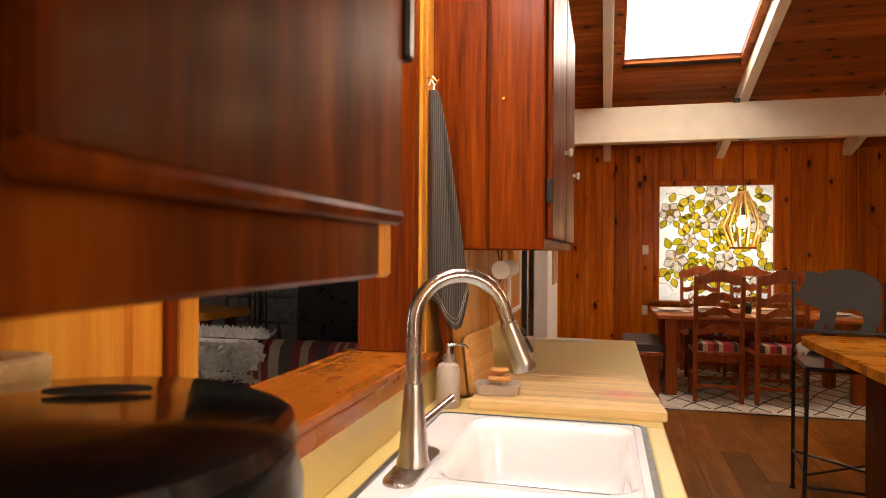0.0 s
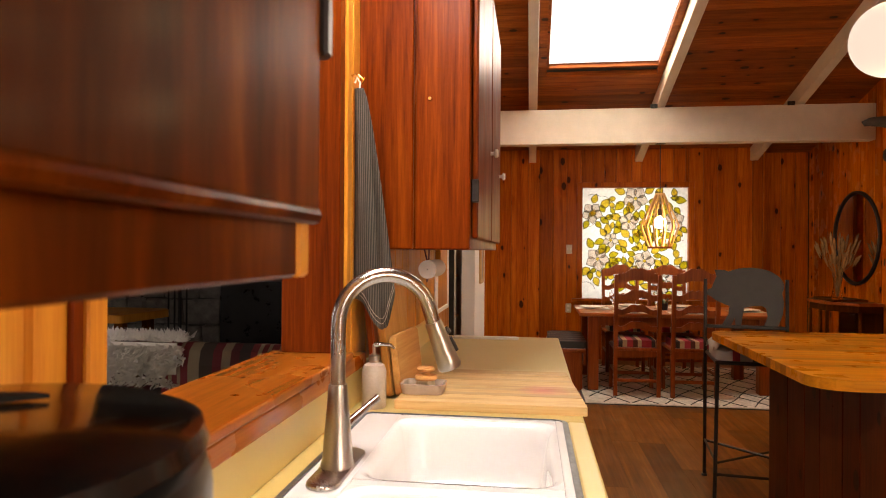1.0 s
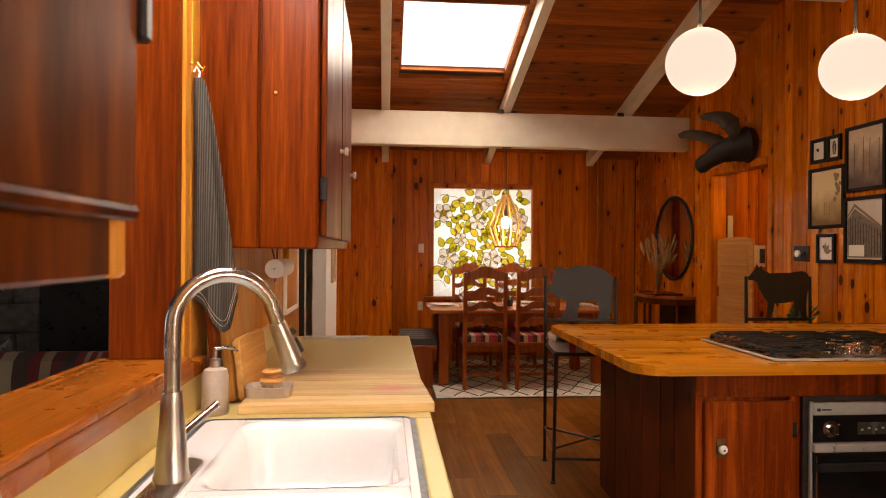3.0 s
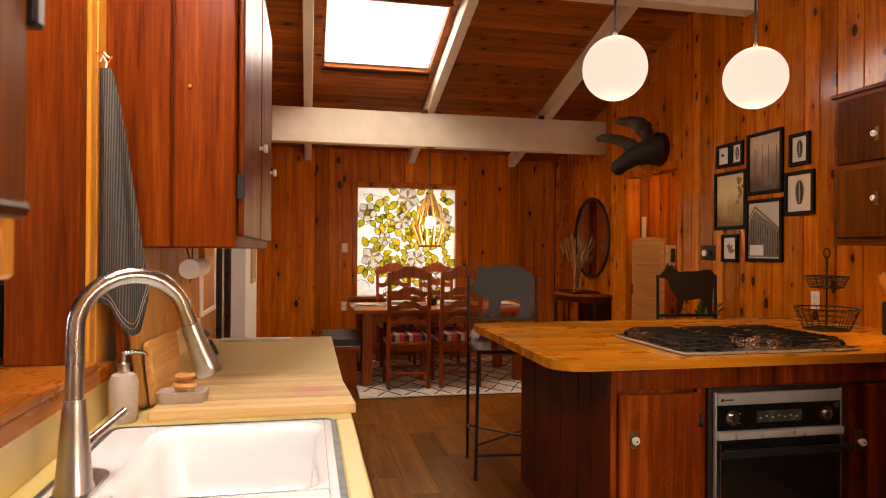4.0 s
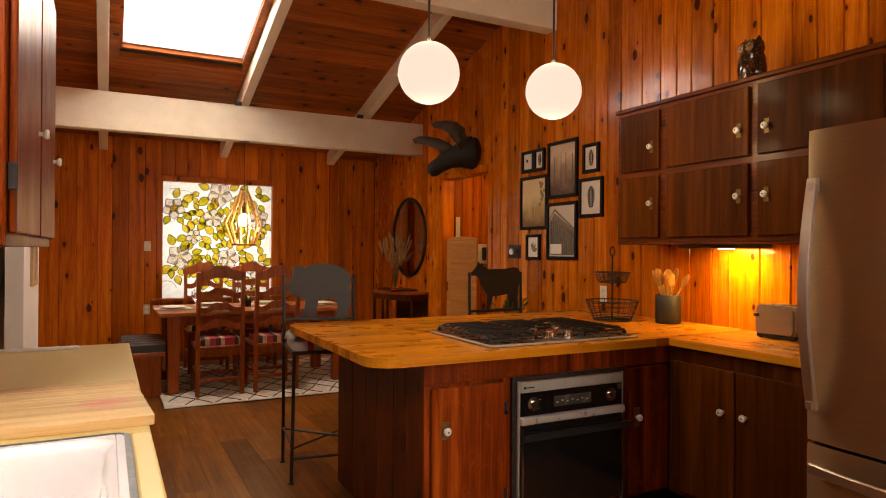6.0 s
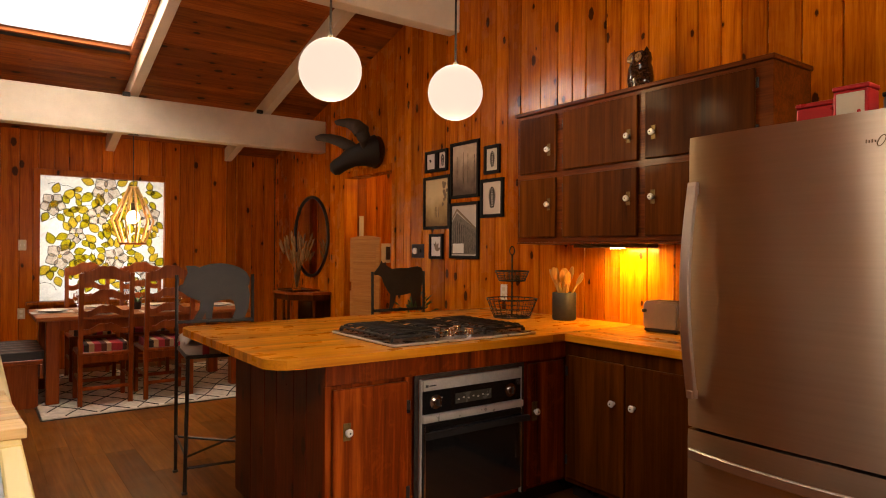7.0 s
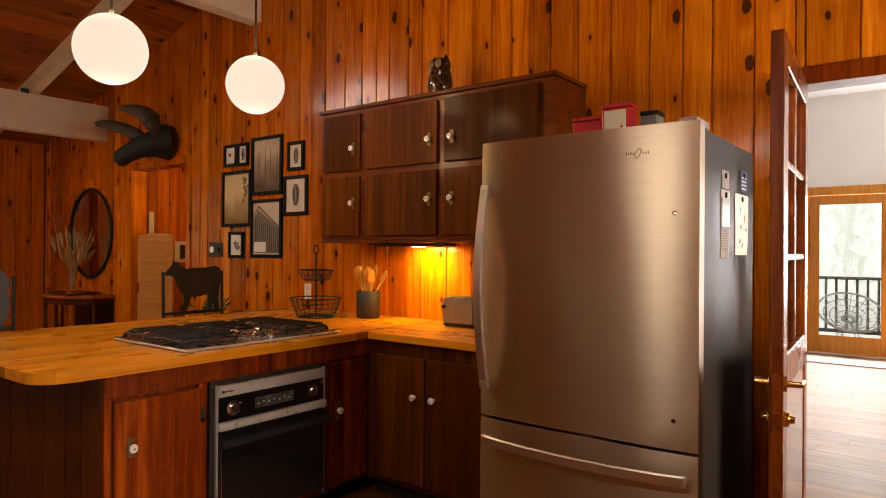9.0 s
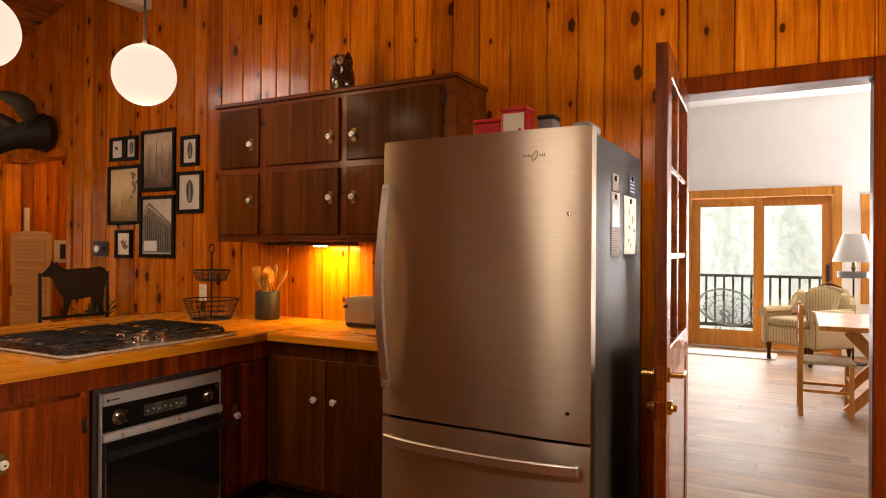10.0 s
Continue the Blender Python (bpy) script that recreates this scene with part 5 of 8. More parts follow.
def petal_outline(cx, cz, ang, length, width, n=7):
    pts = []
    for i in range(n + 1):
        u = i / n
        pts.append((u * length, width * math.sin(math.pi * u ** 0.8)))
    for i in range(n - 1, 0, -1):
        u = i / n
        pts.append((u * length, -width * math.sin(math.pi * u ** 0.8)))
    c, s = math.cos(ang), math.sin(ang)
    return [(cx + x * c - y * s, cz + x * s + y * c) for x, y in pts]


taken = []


def glass_piece(name, outline, material, depth, room=0.0):
    """A coloured piece with its lead line round it, if there is room for it."""
    mx, mz = sum(p[0] for p in outline) / len(outline), sum(p[1] for p in outline) / len(outline)
    if any((mx - x) ** 2 + (mz - z) ** 2 < (room * 0.5 + r_) ** 2 for x, z, r_ in taken) and room > 0:
        return
    taken.append((mx, mz, room * 0.5 if room > 0 else 0.04))
    depth += 0.00003 * len(taken)
    inside = lambda x, z: 0.012 < x < WW - 0.012 and 0.012 < z < WH - 0.012
    pts = [(min(max(x, 0.01), WW - 0.01), min(max(z, 0.01), WH - 0.01)) for x, z in outline]
    if sum(inside(*p) for p in outline) < len(outline) * 0.6:
        return
    b = moved(prism(pts, 0, 0.004), Matrix(((1, 0, 0, 0), (0, 0, 1, depth), (0, 1, 0, 0), (0, 0, 0, 1))))
    g = part(name, b, material, win)
    loop = [(x, depth + 0.001, z) for x, z in pts]
    part("lead_line", tube(loop, 0.0042, 5, closed=True), LEAD, g)


wr = random.Random(21)
blossoms = [(0.13, 1.08, 0.115), (0.66, 1.26, 0.14), (0.58, 0.97, 0.11), (0.36, 0.74, 0.08), (0.2, 0.5, 0.135), (0.77, 0.48, 0.12), (1.12, 0.98, 0.12), (0.52, 0.33, 0.1), (1.1, 0.33, 0.11), (0.95, 0.15, 0.1)]
for bx, bz, br in blossoms:
    a0 = wr.random() * 6
    for k in range(5):
        a = a0 + k * 2 * math.pi / 5
        glass_piece("petal", petal_outline(bx + 0.02 * math.cos(a), bz + 0.02 * math.sin(a), a, br, br * 0.5), PETAL, 0.040)
    part("blossom_eye", moved(lathe([(0, 0), (0.022, 0), (0.02, 0.006), (0, 0.007)], 10), Matrix.Translation((bx, 0.036, bz)) @ TO_SOUTH), LEAF_Y, win)
    for k in range(9):
        a = a0 + 0.4 + k * 2 * math.pi / 9 + wr.uniform(-0.25, 0.25)
        d = br * wr.uniform(0.92, 1.15)
        L = wr.uniform(0.10, 0.16)
        glass_piece("leaf_pane", petal_outline(bx + d * math.cos(a), bz + d * math.sin(a), a + wr.uniform(-0.5, 0.5), L, L * 0.32), LEAF_G if wr.random() < 0.6 else LEAF_Y, 0.044, 0.062)
for k in range(420):
    x, z = wr.uniform(0.1, WW - 0.1), wr.uniform(0.25, WH - 0.1)
    if (x - 0.12) ** 2 + (z - 0.8) ** 2 < 0.03 or (x < 0.35 and z > 1.2) or (x > 0.95 and z < 0.3) or (0.35 < x < 0.55 and 0.5 < z < 0.65):
        continue
    L = wr.uniform(0.09, 0.15)
    glass_piece("leaf_pane", petal_outline(x, z, wr.random() * 6.3, L, L * 0.32), LEAF_G if wr.random() < 0.55 else LEAF_Y, 0.044, 0.062)
for k in range(9):
    x0, z0 = wr.uniform(0.05, WW - 0.05), wr.uniform(0.1, WH - 0.1)
    pts = [(x0, 0.0545, z0)]
    a = wr.random() * 6.3
    for i in range(9):
        a += wr.uniform(-0.5, 0.5)
        q = pts[-1]
        pts.append((min(max(q[0] + 0.05 * math.cos(a), 0.005), WW - 0.005), 0.0545, min(max(q[2] + 0.05 * math.sin(a), 0.005), WH - 0.005)))
    part("lead_line", tube(pts, 0.0028, 5), LEAD, win)

# ---- dining set ----
rug = thing("rug", pose(1.5, 6.95, 0), "shaggy off-white rug with thin dark crossing lines", "rug")
part("wool_field", box((-1.02, -1.0, 0.001), (1.2, 1.0, 0.016), 0.006, 2), RUG_W, rug)
part("border", box((-1.035, -1.012, 0.0005), (1.215, 1.012, 0.008), 0.003), BLACK, rug, "dark bound edge")
b = None
for k in range(-9, 12):
    for sgn in (1, -1):
        pts = []
        for i in range(31):
            y = -0.97 + i * 1.94 / 30
            x = k * 0.25 + sgn * y * 0.62 + 0.02 * math.sin(7 * y + k * 2.3)
            if -1.0 < x < 1.18:
                pts.append((x, y, 0.0162 + 0.0))
        if len(pts) > 4:
            b = tube(pts, 0.006, 4, b)
part("line_pattern", b, plain("dark_wool", (0.035, 0.033, 0.033), 0.95), rug, "thin dark woven lines")

RUG_TOP = 0.018
table = thing("dining_table", pose(0, 0, RUG_TOP), "reddish wooden dining table set for a meal", "table")
TZ = 0.745
TX0, TX1, TY0, TY1 = 0.46, 2.28, 6.40, 7.36
part("tabletop", box((TX0, TY0, TZ - 0.035), (TX1, TY1, TZ), 0.006, 2), TABLE_W, table)
for y in (TY0 + 0.07, TY1 - 0.09):
    part("apron", box((TX0 + 0.17, y, TZ - 0.125), (TX1 - 0.17, y + 0.022, TZ - 0.036)), CHAIR_W, table)
for x in (TX0 + 0.08, TX1 - 0.18):
    for y in (TY0 + 0.05, TY1 - 0.15):
        part("leg", box((x, y, 0), (x + 0.1, y + 0.1, TZ - 0.036), 0.006), CHAIR_W, table)


def ladder_chair():
    """A ladder-back chair; its back at y = 0, facing +y."""
    ch = thing("dining_chair", pose(0, 0, 0), "reddish wooden ladder-back chair with a striped seat cushion", "chair", "chairs round the dining table")
    w, H = 0.42, 1.14
    for x in (0, w - 0.035):
        pts = [(x + 0.0175, 0.018, 0.0), (x + 0.0175, 0.018, 0.45), (x + 0.0175, -0.012, 0.8), (x + 0.0175, -0.04, H - 0.02)]
        b = None
        seg = bmesh.new()
        rings = []
        for p in pts:
            rings.append([seg.verts.new((p[0] + dx, p[1] + dy, p[2])) for dx, dy in ((-0.018, -0.016), (0.018, -0.016), (0.018, 0.016), (-0.018, 0.016))])
        for p, q in zip(rings, rings[1:]):
            for k in range(4):
                seg.faces.new((p[k], p[(k + 1) % 4], q[(k + 1) % 4], q[k]))
        seg.faces.new(rings[0])
        seg.faces.new(rings[-1])
        part("leg", seg, CHAIR_W, ch, "tall back leg")
        part("leg", box((x, 0.40, 0), (x + 0.035, 0.435, 0.44), 0.004), CHAIR_W, ch)
        part("stretcher", box((x + 0.009, 0.036, 0.20), (x + 0.027, 0.40, 0.225), 0.003), CHAIR_W, ch)
    for z, hh, y in ((1.045, 0.095, -0.036), (0.885, 0.055, -0.022), (0.755, 0.05, -0.010), (0.60, 0.05, 0.004)):
        b = bmesh.new()
        lo0, hi0, lo1, hi1 = [], [], [], []
        for i in range(13):
            u = i / 12
            x = 0.036 + u * (w - 0.072)
            wave = (0.5 - 0.5 * math.cos(2 * math.pi * u)) * 0.035 - 0.012 * math.sin(2 * math.pi * u * 2) * (1 if u < 0.5 else -1)
            for lst, dz, dy in ((lo0, 0.6 * wave, 0), (hi0, hh + wave, 0), (lo1, 0.6 * wave, 0.018), (hi1, hh + wave, 0.018)):
                lst.append(b.verts.new((x, y + dy, z + dz)))
        for i in range(12):
            b.faces.new((lo0[i], lo0[i + 1], hi0[i + 1], hi0[i]))
            b.faces.new((lo1[i], lo1[i + 1], hi1[i + 1], hi1[i]))
            b.faces.new((hi0[i], hi0[i + 1], hi1[i + 1], hi1[i]))
            b.faces.new((lo0[i], lo0[i + 1], lo1[i + 1], lo1[i]))
        part("back_slat", b, CHAIR_W, ch)
    part("seat", box((0.0, 0.0, 0.42), (w, 0.44, 0.45), 0.006), CHAIR_W, ch)
    for y in (0.008, 0.405):
        part("seat_rail", box((0.036, y, 0.36), (w - 0.036, y + 0.02, 0.419), 0.003), CHAIR_W, ch)
        part("stretcher", box((0.036, y + 0.004, 0.13), (w - 0.036, y + 0.022, 0.16), 0.003), CHAIR_W, ch)
    cu = prism(rounded(0.03, 0.03, w - 0.03, 0.42, 0.05), 0.451, 0.515, None, 0.022)
    part("cushion", cu, CUSHION, ch, "striped red and grey cushion", True)
    return ch


chair = ladder_chair()
chair.matrix_basis = pose(0.752, 6.225, RUG_TOP, 0, 0, -1)
copy_thing(chair, pose(1.262, 6.215, RUG_TOP, 0, 0, 1))
copy_thing(chair, pose(1.235, 7.86, RUG_TOP, 0, 0, 180))
copy_thing(chair, pose(1.76, 7.86, RUG_TOP, 0, 0, 179))

bench = thing("bench", pose(0.16, 6.45, 0), "low wooden bench with a dark striped cushion at the table's end", "bench")
part("seat", box((0, 0, 0.37), (0.36, 0.9, 0.41), 0.005), CHAIR_W, bench)
for y in (0.03, 0.82):
    part("leg", box((0.03, y, 0), (0.33, y + 0.05, 0.369), 0.005), CHAIR_W, bench)
part("stretcher", box((0.15, 0.081, 0.1), (0.21, 0.819, 0.15), 0.004), CHAIR_W, bench)
part("apron", box((0.335, 0.0, 0.25), (0.358, 0.9, 0.369), 0.004), CHAIR_W, bench)
part("cushion", prism(rounded(0.01, 0.01, 0.37, 0.89, 0.04), 0.411, 0.475, None, 0.025), CUSHION_D, bench, "dark striped cushion", True)

PT = TZ + RUG_TOP
for x, y in ((0.96, 6.57), (1.47, 6.56), (1.02, 7.18), (1.55, 7.18), (0.62, 6.9), (2.1, 6.85)):
    setting = thing("plate", pose(x, y, PT), "white dinner plate on a pale napkin", "plate", "place settings")
    part("napkin", box((-0.17, -0.11, 0.0005), (0.17, 0.11, 0.004), 0.001), PAPER, setting)
    part("dish", lathe([(0.0, 0.006), (0.08, 0.006), (0.13, 0.019), (0.135, 0.021), (0.13, 0.024), (0.08, 0.011), (0.0, 0.011)], 32), PORCELAIN, setting, smooth=True)
for x, y in ((0.80, 6.70), (1.22, 6.74), (1.68, 6.72), (0.86, 7.05), (1.28, 7.02), (1.8, 7.04)):
    g = thing("wine_glass", pose(x, y, PT), "clear stemmed wine glass on the table", "wine glass", "wine glasses")
    part("bowl", lathe([(0.033, 0.0), (0.033, 0.003), (0.005, 0.007), (0.004, 0.075), (0.02, 0.09), (0.038, 0.125), (0.034, 0.18), (0.032, 0.18), (0.036, 0.125), (0.018, 0.093), (0.0, 0.088)], 20), WINE_GLASS, g, smooth=True)
for x in (0.84, 1.34):
    fk = thing("fork", pose(x, 6.56, PT), "steel fork beside a plate", "fork", "cutlery")
    part("tines", box((-0.008, -0.09, 0.0005), (0.008, 0.09, 0.004), 0.001), CHROME, fk)
plant = thing("table_plant", pose(1.32, 6.86, PT), "small green plant in a dark pot on the table", "plant")
part("pot", lathe([(0.0, 0.0), (0.035, 0.0), (0.042, 0.07), (0.037, 0.07), (0.034, 0.02), (0.0, 0.02)], 18), IRON, plant, smooth=True)
pr = random.Random(4)
for k in range(22):
    a, e_ = pr.random() * 6.3, pr.uniform(0.5, 1.4)
    L = pr.uniform(0.05, 0.1)
    d = Vector((math.cos(a) * math.cos(e_), math.sin(a) * math.cos(e_), math.sin(e_)))
    b = bmesh.new()
    side = d.cross(Vector((0, 0, 1))).normalized() * 0.012
    o = Vector((0.012 * math.cos(a), 0.012 * math.sin(a), 0.06))
    vs = [b.verts.new(o), b.verts.new(o + d * L * 0.5 + side), b.verts.new(o + d * L), b.verts.new(o + d * L * 0.5 - side)]
    b.faces.new((vs[0], vs[1], vs[2]))
    b.faces.new((vs[0], vs[2], vs[3]))
    part("leaf", b, LEAF, plant)

# ---- bar stools with cut sheet-metal backs ----
def stool(name_label, outline):
    """A tall iron stool; its back panel at y = 0.4, facing -y."""
    st = thing("bar_stool", pose(0, 0, 0), name_label, "stool", "stools at the peninsula")
    w = 0.45
    for x in (0.0, w):
        part("leg", rod((x, 0.0, 0.0), (x + (0.015 if x == 0 else -0.015), 0.02, 0.74), 0.0105, 10), IRON, st)
        part("leg", tube([(x, 0.41, 0.0), (x, 0.40, 0.74), (x, 0.41, 1.19)], 0.0105, 10), IRON, st, "tall back leg")
        part("foot", lathe([(0.0, 0.0), (0.017, 0.0), (0.017, 0.012), (0.0, 0.016)], 10), BLACK, st, at=pose(x, 0.0, 0))
        part("foot", lathe([(0.0, 0.0), (0.017, 0.0), (0.017, 0.012), (0.0, 0.016)], 10), BLACK, st, at=pose(x, 0.41, 0))
        part("side_bar", rod((x, 0.006, 0.22), (x, 0.405, 0.22), 0.007, 8), IRON, st)
    part("cross_bar", rod((0.0, 0.005, 0.2), (w, 0.405, 0.2), 0.007, 8), IRON, st)
    part("cross_bar", rod((w, 0.005, 0.215), (0.0, 0.405, 0.215), 0.007, 8), IRON, st)
    part("front_bar", rod((0, 0.005, 0.14), (w, 0.005, 0.14), 0.008, 8), IRON, st)
    part("seat_frame", box((0.0, -0.005, 0.74), (w, 0.41, 0.76), 0.004), IRON, st)
    part("seat_pad", prism(rounded(0.01, 0.0, w - 0.01, 0.385, 0.06), 0.761, 0.815, None, 0.02), PAD, st, "pale striped seat pad", True)
    part("back_rail", box((0.0, 0.395, 0.895), (w, 0.415, 0.915), 0.003), IRON, st)
    b = moved(prism(outline, 0, 0.004), Matrix(((1, 0, 0, 0), (0, 0, 1, 0.402), (0, 1, 0, 0), (0, 0, 0, 1))))
    part("back_panel", b, SHEET, st, "dark cut sheet-metal back")
    return st


# smooth cut shapes: a rounded body on short supports
body = [(0.247 + 0.185 * math.cos(radians(a)), 1.15 + 0.11 * math.sin(radians(a))) for a in range(-20, 131, 10)]
shape_a = [(0.325, 0.915), (0.40, 0.915), (0.425, 0.98), (0.432, 1.06)] + body + [(0.105, 1.245), (0.05, 1.245), (0.062, 1.205), (0.045, 1.165), (0.035, 1.135), (0.012, 1.125), (0.008, 1.095), (0.03, 1.085), (0.06, 1.06), (0.115, 1.035), (0.135, 1.03), (0.13, 0.98), (0.095, 0.915), (0.145, 0.915), (0.165, 0.96), (0.17, 0.915), (0.2, 0.915), (0.215, 1.02), (0.26, 1.03), (0.31, 1.035), (0.335, 1.02), (0.345, 0.97)]
shape_b = [(0.355, 0.915), (0.375, 0.97), (0.39, 0.915), (0.425, 0.915), (0.42, 1.0), (0.428, 1.08), (0.445, 1.12), (0.44, 1.19), (0.425, 1.215), (0.39, 1.228), (0.3, 1.215), (0.22, 1.215), (0.165, 1.21), (0.115, 1.235), (0.105, 1.262), (0.088, 1.25), (0.07, 1.272), (0.06, 1.24), (0.035, 1.21), (0.01, 1.185), (0.015, 1.165), (0.05, 1.165), (0.075, 1.15), (0.095, 1.10), (0.125, 1.05), (0.15, 1.02), (0.145, 0.95), (0.14, 0.915), (0.17, 0.915), (0.19, 0.97), (0.2, 1.01), (0.28, 1.015), (0.33, 1.025), (0.34, 0.98)]
s1 = stool("black iron bar stool with a rounded sheet-metal back shape", shape_a)
s1.matrix_basis = pose(0.988, 3.775, 0, 0, 0, -7)
s2 = stool("black iron bar stool with a long-legged sheet-metal back shape", shape_b)
s2.matrix_basis = pose(2.40, 3.79, 0)
cl = thing("seat_cloth", s1.matrix_basis @ pose(0.0, 0.0, 0.816), "rumpled pale cloth with red stripes on the stool seat", "cloth")
b = bmesh.new()
nx_, ny_ = 26, 22
cloth = [[b.verts.new((0.0 + 0.45 * i / nx_, 0.01 + 0.38 * k / ny_, 0.012 + 0.016 * (1 + math.sin(0.62 * i + 0.9 * math.sin(0.5 * k))) + 0.012 * (1 + math.sin(0.8 * k + 0.4 * i)) - 0.045 * max(0, 1 - i / 4))) for i in range(nx_ + 1)] for k in range(ny_ + 1)]
for p, q in zip(cloth, cloth[1:]):
    for i in range(nx_):
        b.faces.new((p[i], p[i + 1], q[i + 1], q[i]))
drape = part("cloth", b, PAD, cl, smooth=True)
drape.modifiers.new("thickness", "SOLIDIFY").thickness = 0.004

# ---- console and mirror ----
cons = thing("console_cabinet", pose(3.355, 7.27, 0), "small dark wooden display cabinet with canted glazed sides", "cabinet")
foot_print = [(0, -0.44), (-0.22, -0.44), (-0.42, -0.2), (-0.42, 0.2), (-0.22, 0.44), (0, 0.44)]
big = [(x * 1.05, y * 1.05) for x, y in foot_print]
big = [(min(x, 0), y) for x, y in big]
part("top", prism(big, 0.835, 0.865, None, 0.006), CHAIR_W, cons)
part("plinth", prism(foot_print, 0.0, 0.12), CAB_DARK, cons)
part("shelf", prism([(x * 0.97, y * 0.97) for x, y in foot_print], 0.45, 0.465), CAB_DARK, cons)
part("back", box((-0.015, -0.44, 0.12), (-0.002, 0.44, 0.835)), CAB_DARK, cons)
part("frieze", prism([(x * 0.99, y * 0.99) for x, y in foot_print], 0.77, 0.834), CAB_DARK, cons)
for x, y in foot_print[1:5]:
    part("post", box((x - 0.0, y - 0.018 if y > 0 else y, 0.121), (x + 0.03, y if y > 0 else y + 0.018, 0.769), 0.003), CAB_DARK, cons)
for (xa, ya), (xb, yb) in zip(foot_print[1:4], foot_print[2:5]):
    d = Vector((xb - xa, yb - ya, 0))
    nrm = Vector((-d.y, d.x, 0)).normalized()
    b = bmesh.new()
    pts = [Vector((xa, ya, 0)) + d * 0.08 + nrm * -0.012, Vector((xa, ya, 0)) + d * 0.92 + nrm * -0.012]
    lo = [b.verts.new((*(p + nrm * o).xy, 0.122)) for p in pts for o in (0, 0.004)]
    hi = [b.verts.new((*(p + nrm * o).xy, 0.768)) for p in pts for o in (0, 0.004)]
    order = (0, 1, 3, 2)
    b.faces.new([lo[k] for k in order])
    b.faces.new([hi[k] for k in order])
    for k in range(4):
        b.faces.new((lo[order[k]], lo[order[(k + 1) % 4]], hi[order[(k + 1) % 4]], hi[order[k]]))
    part("glass_pane", b, WINE_GLASS, cons)
mir = thing("wall_mirror", pose(EAST - 0.001, 7.37, 1.508) @ TO_WEST, "round wall mirror in a thin dark frame", "mirror")
part("frame", moved(lathe([(0.455, 0.0), (0.49, 0.0), (0.492, 0.02), (0.475, 0.03), (0.458, 0.022), (0.455, 0.0)], 56), pose(0, 0, 0)), IRON, mir, "thin dark metal frame", True)
part("glass", lathe([(0.0, 0.008), (0.456, 0.008), (0.456, 0.004), (0.0, 0.004)], 56), MIRROR, mir, "mirror glass")
tray = thing("tray", pose(3.13, 7.22, 0.865), "flat dark wooden tray on the console", "tray")
part("base", box((-0.16, -0.24, 0.0), (0.16, 0.24, 0.012), 0.003), CAB_DARK, tray)
part("rim", tube([(-0.155, -0.235, 0.016), (0.155, -0.235, 0.016), (0.155, 0.235, 0.016), (-0.155, 0.235, 0.016)], 0.008, 6, closed=True), CAB_DARK, tray)
vase = thing("vase", pose(3.1, 7.2, 0.878), "clear glass vase of dried feathery grasses", "vase")
part("glass", lathe([(0.0, 0.0), (0.05, 0.0), (0.055, 0.02), (0.035, 0.14), (0.045, 0.26), (0.042, 0.26), (0.032, 0.14), (0.05, 0.022), (0.0, 0.01)], 24), WINE_GLASS, vase, smooth=True)
for k in range(46):
    a, sp = pr.random() * 6.3, pr.uniform(0.02, 0.2)
    h_ = pr.uniform(0.42, 0.66)
    tipv = Vector((sp * math.cos(a), sp * math.sin(a), h_))
    st = part("stem", tube([(0.01 * math.cos(a), 0.01 * math.sin(a), 0.03), (0.25 * tipv.x, 0.25 * tipv.y, 0.28), tuple(tipv)], 0.0022, 4), GRASS_DRY, vase)
    part("plume", tube([tuple(tipv * 0.78), tuple(tipv * 0.9), tuple(tipv * 1.0), tuple(tipv * 1.08 - Vector((0, 0, 0.02)))], 0.01, 6, radii=[0.003, 0.012, 0.011, 0.002]), GRASS_DRY, st)

# ---- trophy form over the doorway: a plain dark carved shape with two broad wings ----
tro = thing("wall_trophy", pose(EAST - 0.001, 5.86, 2.37), "dark carved wall trophy with two broad ridged horns", "wall trophy")
part("plaque", moved(lathe([(0.0, 0.0), (0.15, 0.0), (0.165, 0.012), (0.15, 0.03), (0.0, 0.032)], 28), pose(0, -0.06, -0.03) @ TO_WEST), CAB_DARK, tro, smooth=True)
b = tube([(-0.02, -0.07, -0.02), (-0.08, -0.05, -0.03), (-0.16, 0.0, -0.06), (-0.24, 0.05, -0.1), (-0.31, 0.10, -0.15), (-0.36, 0.135, -0.185), (-0.395, 0.155, -0.205), (-0.41, 0.165, -0.215)], 0.1, 20, radii=[0.165, 0.15, 0.115, 0.095, 0.08, 0.082, 0.065, 0.02])
for v in b.verts:
    v.co += Vector((math.sin(31 * v.co.z), math.sin(27 * v.co.x + 2), math.sin(35 * v.co.y))) * 0.008
part("neck", b, DARK_HIDE, tro, smooth=True)


def blade(points, widths, thick, side):
    """A broad, slightly cupped horn that follows points."""
    b = bmesh.new()
    rings = []
    side = Vector(side).normalized()
    for i, (p, w) in enumerate(zip(points, widths)):
        p = Vector(p)
        d = (Vector(points[min(i + 1, len(points) - 1)]) - Vector(points[max(i - 1, 0)])).normalized()
        s = (side - d * side.dot(d)).normalized()
        n_ = d.cross(s)
        rings.append([b.verts.new(p + s * w * math.cos(2 * math.pi * k / 12) + n_ * (thick * math.sin(2 * math.pi * k / 12) + 0.25 * w * math.cos(2 * math.pi * k / 12) ** 2)) for k in range(12)])
    for p, q in zip(rings, rings[1:]):
        for k in range(12):
            b.faces.new((p[k], p[(k + 1) % 12], q[(k + 1) % 12], q[k]))
    b.faces.new(rings[0])
    b.faces.new(rings[-1])
    return b


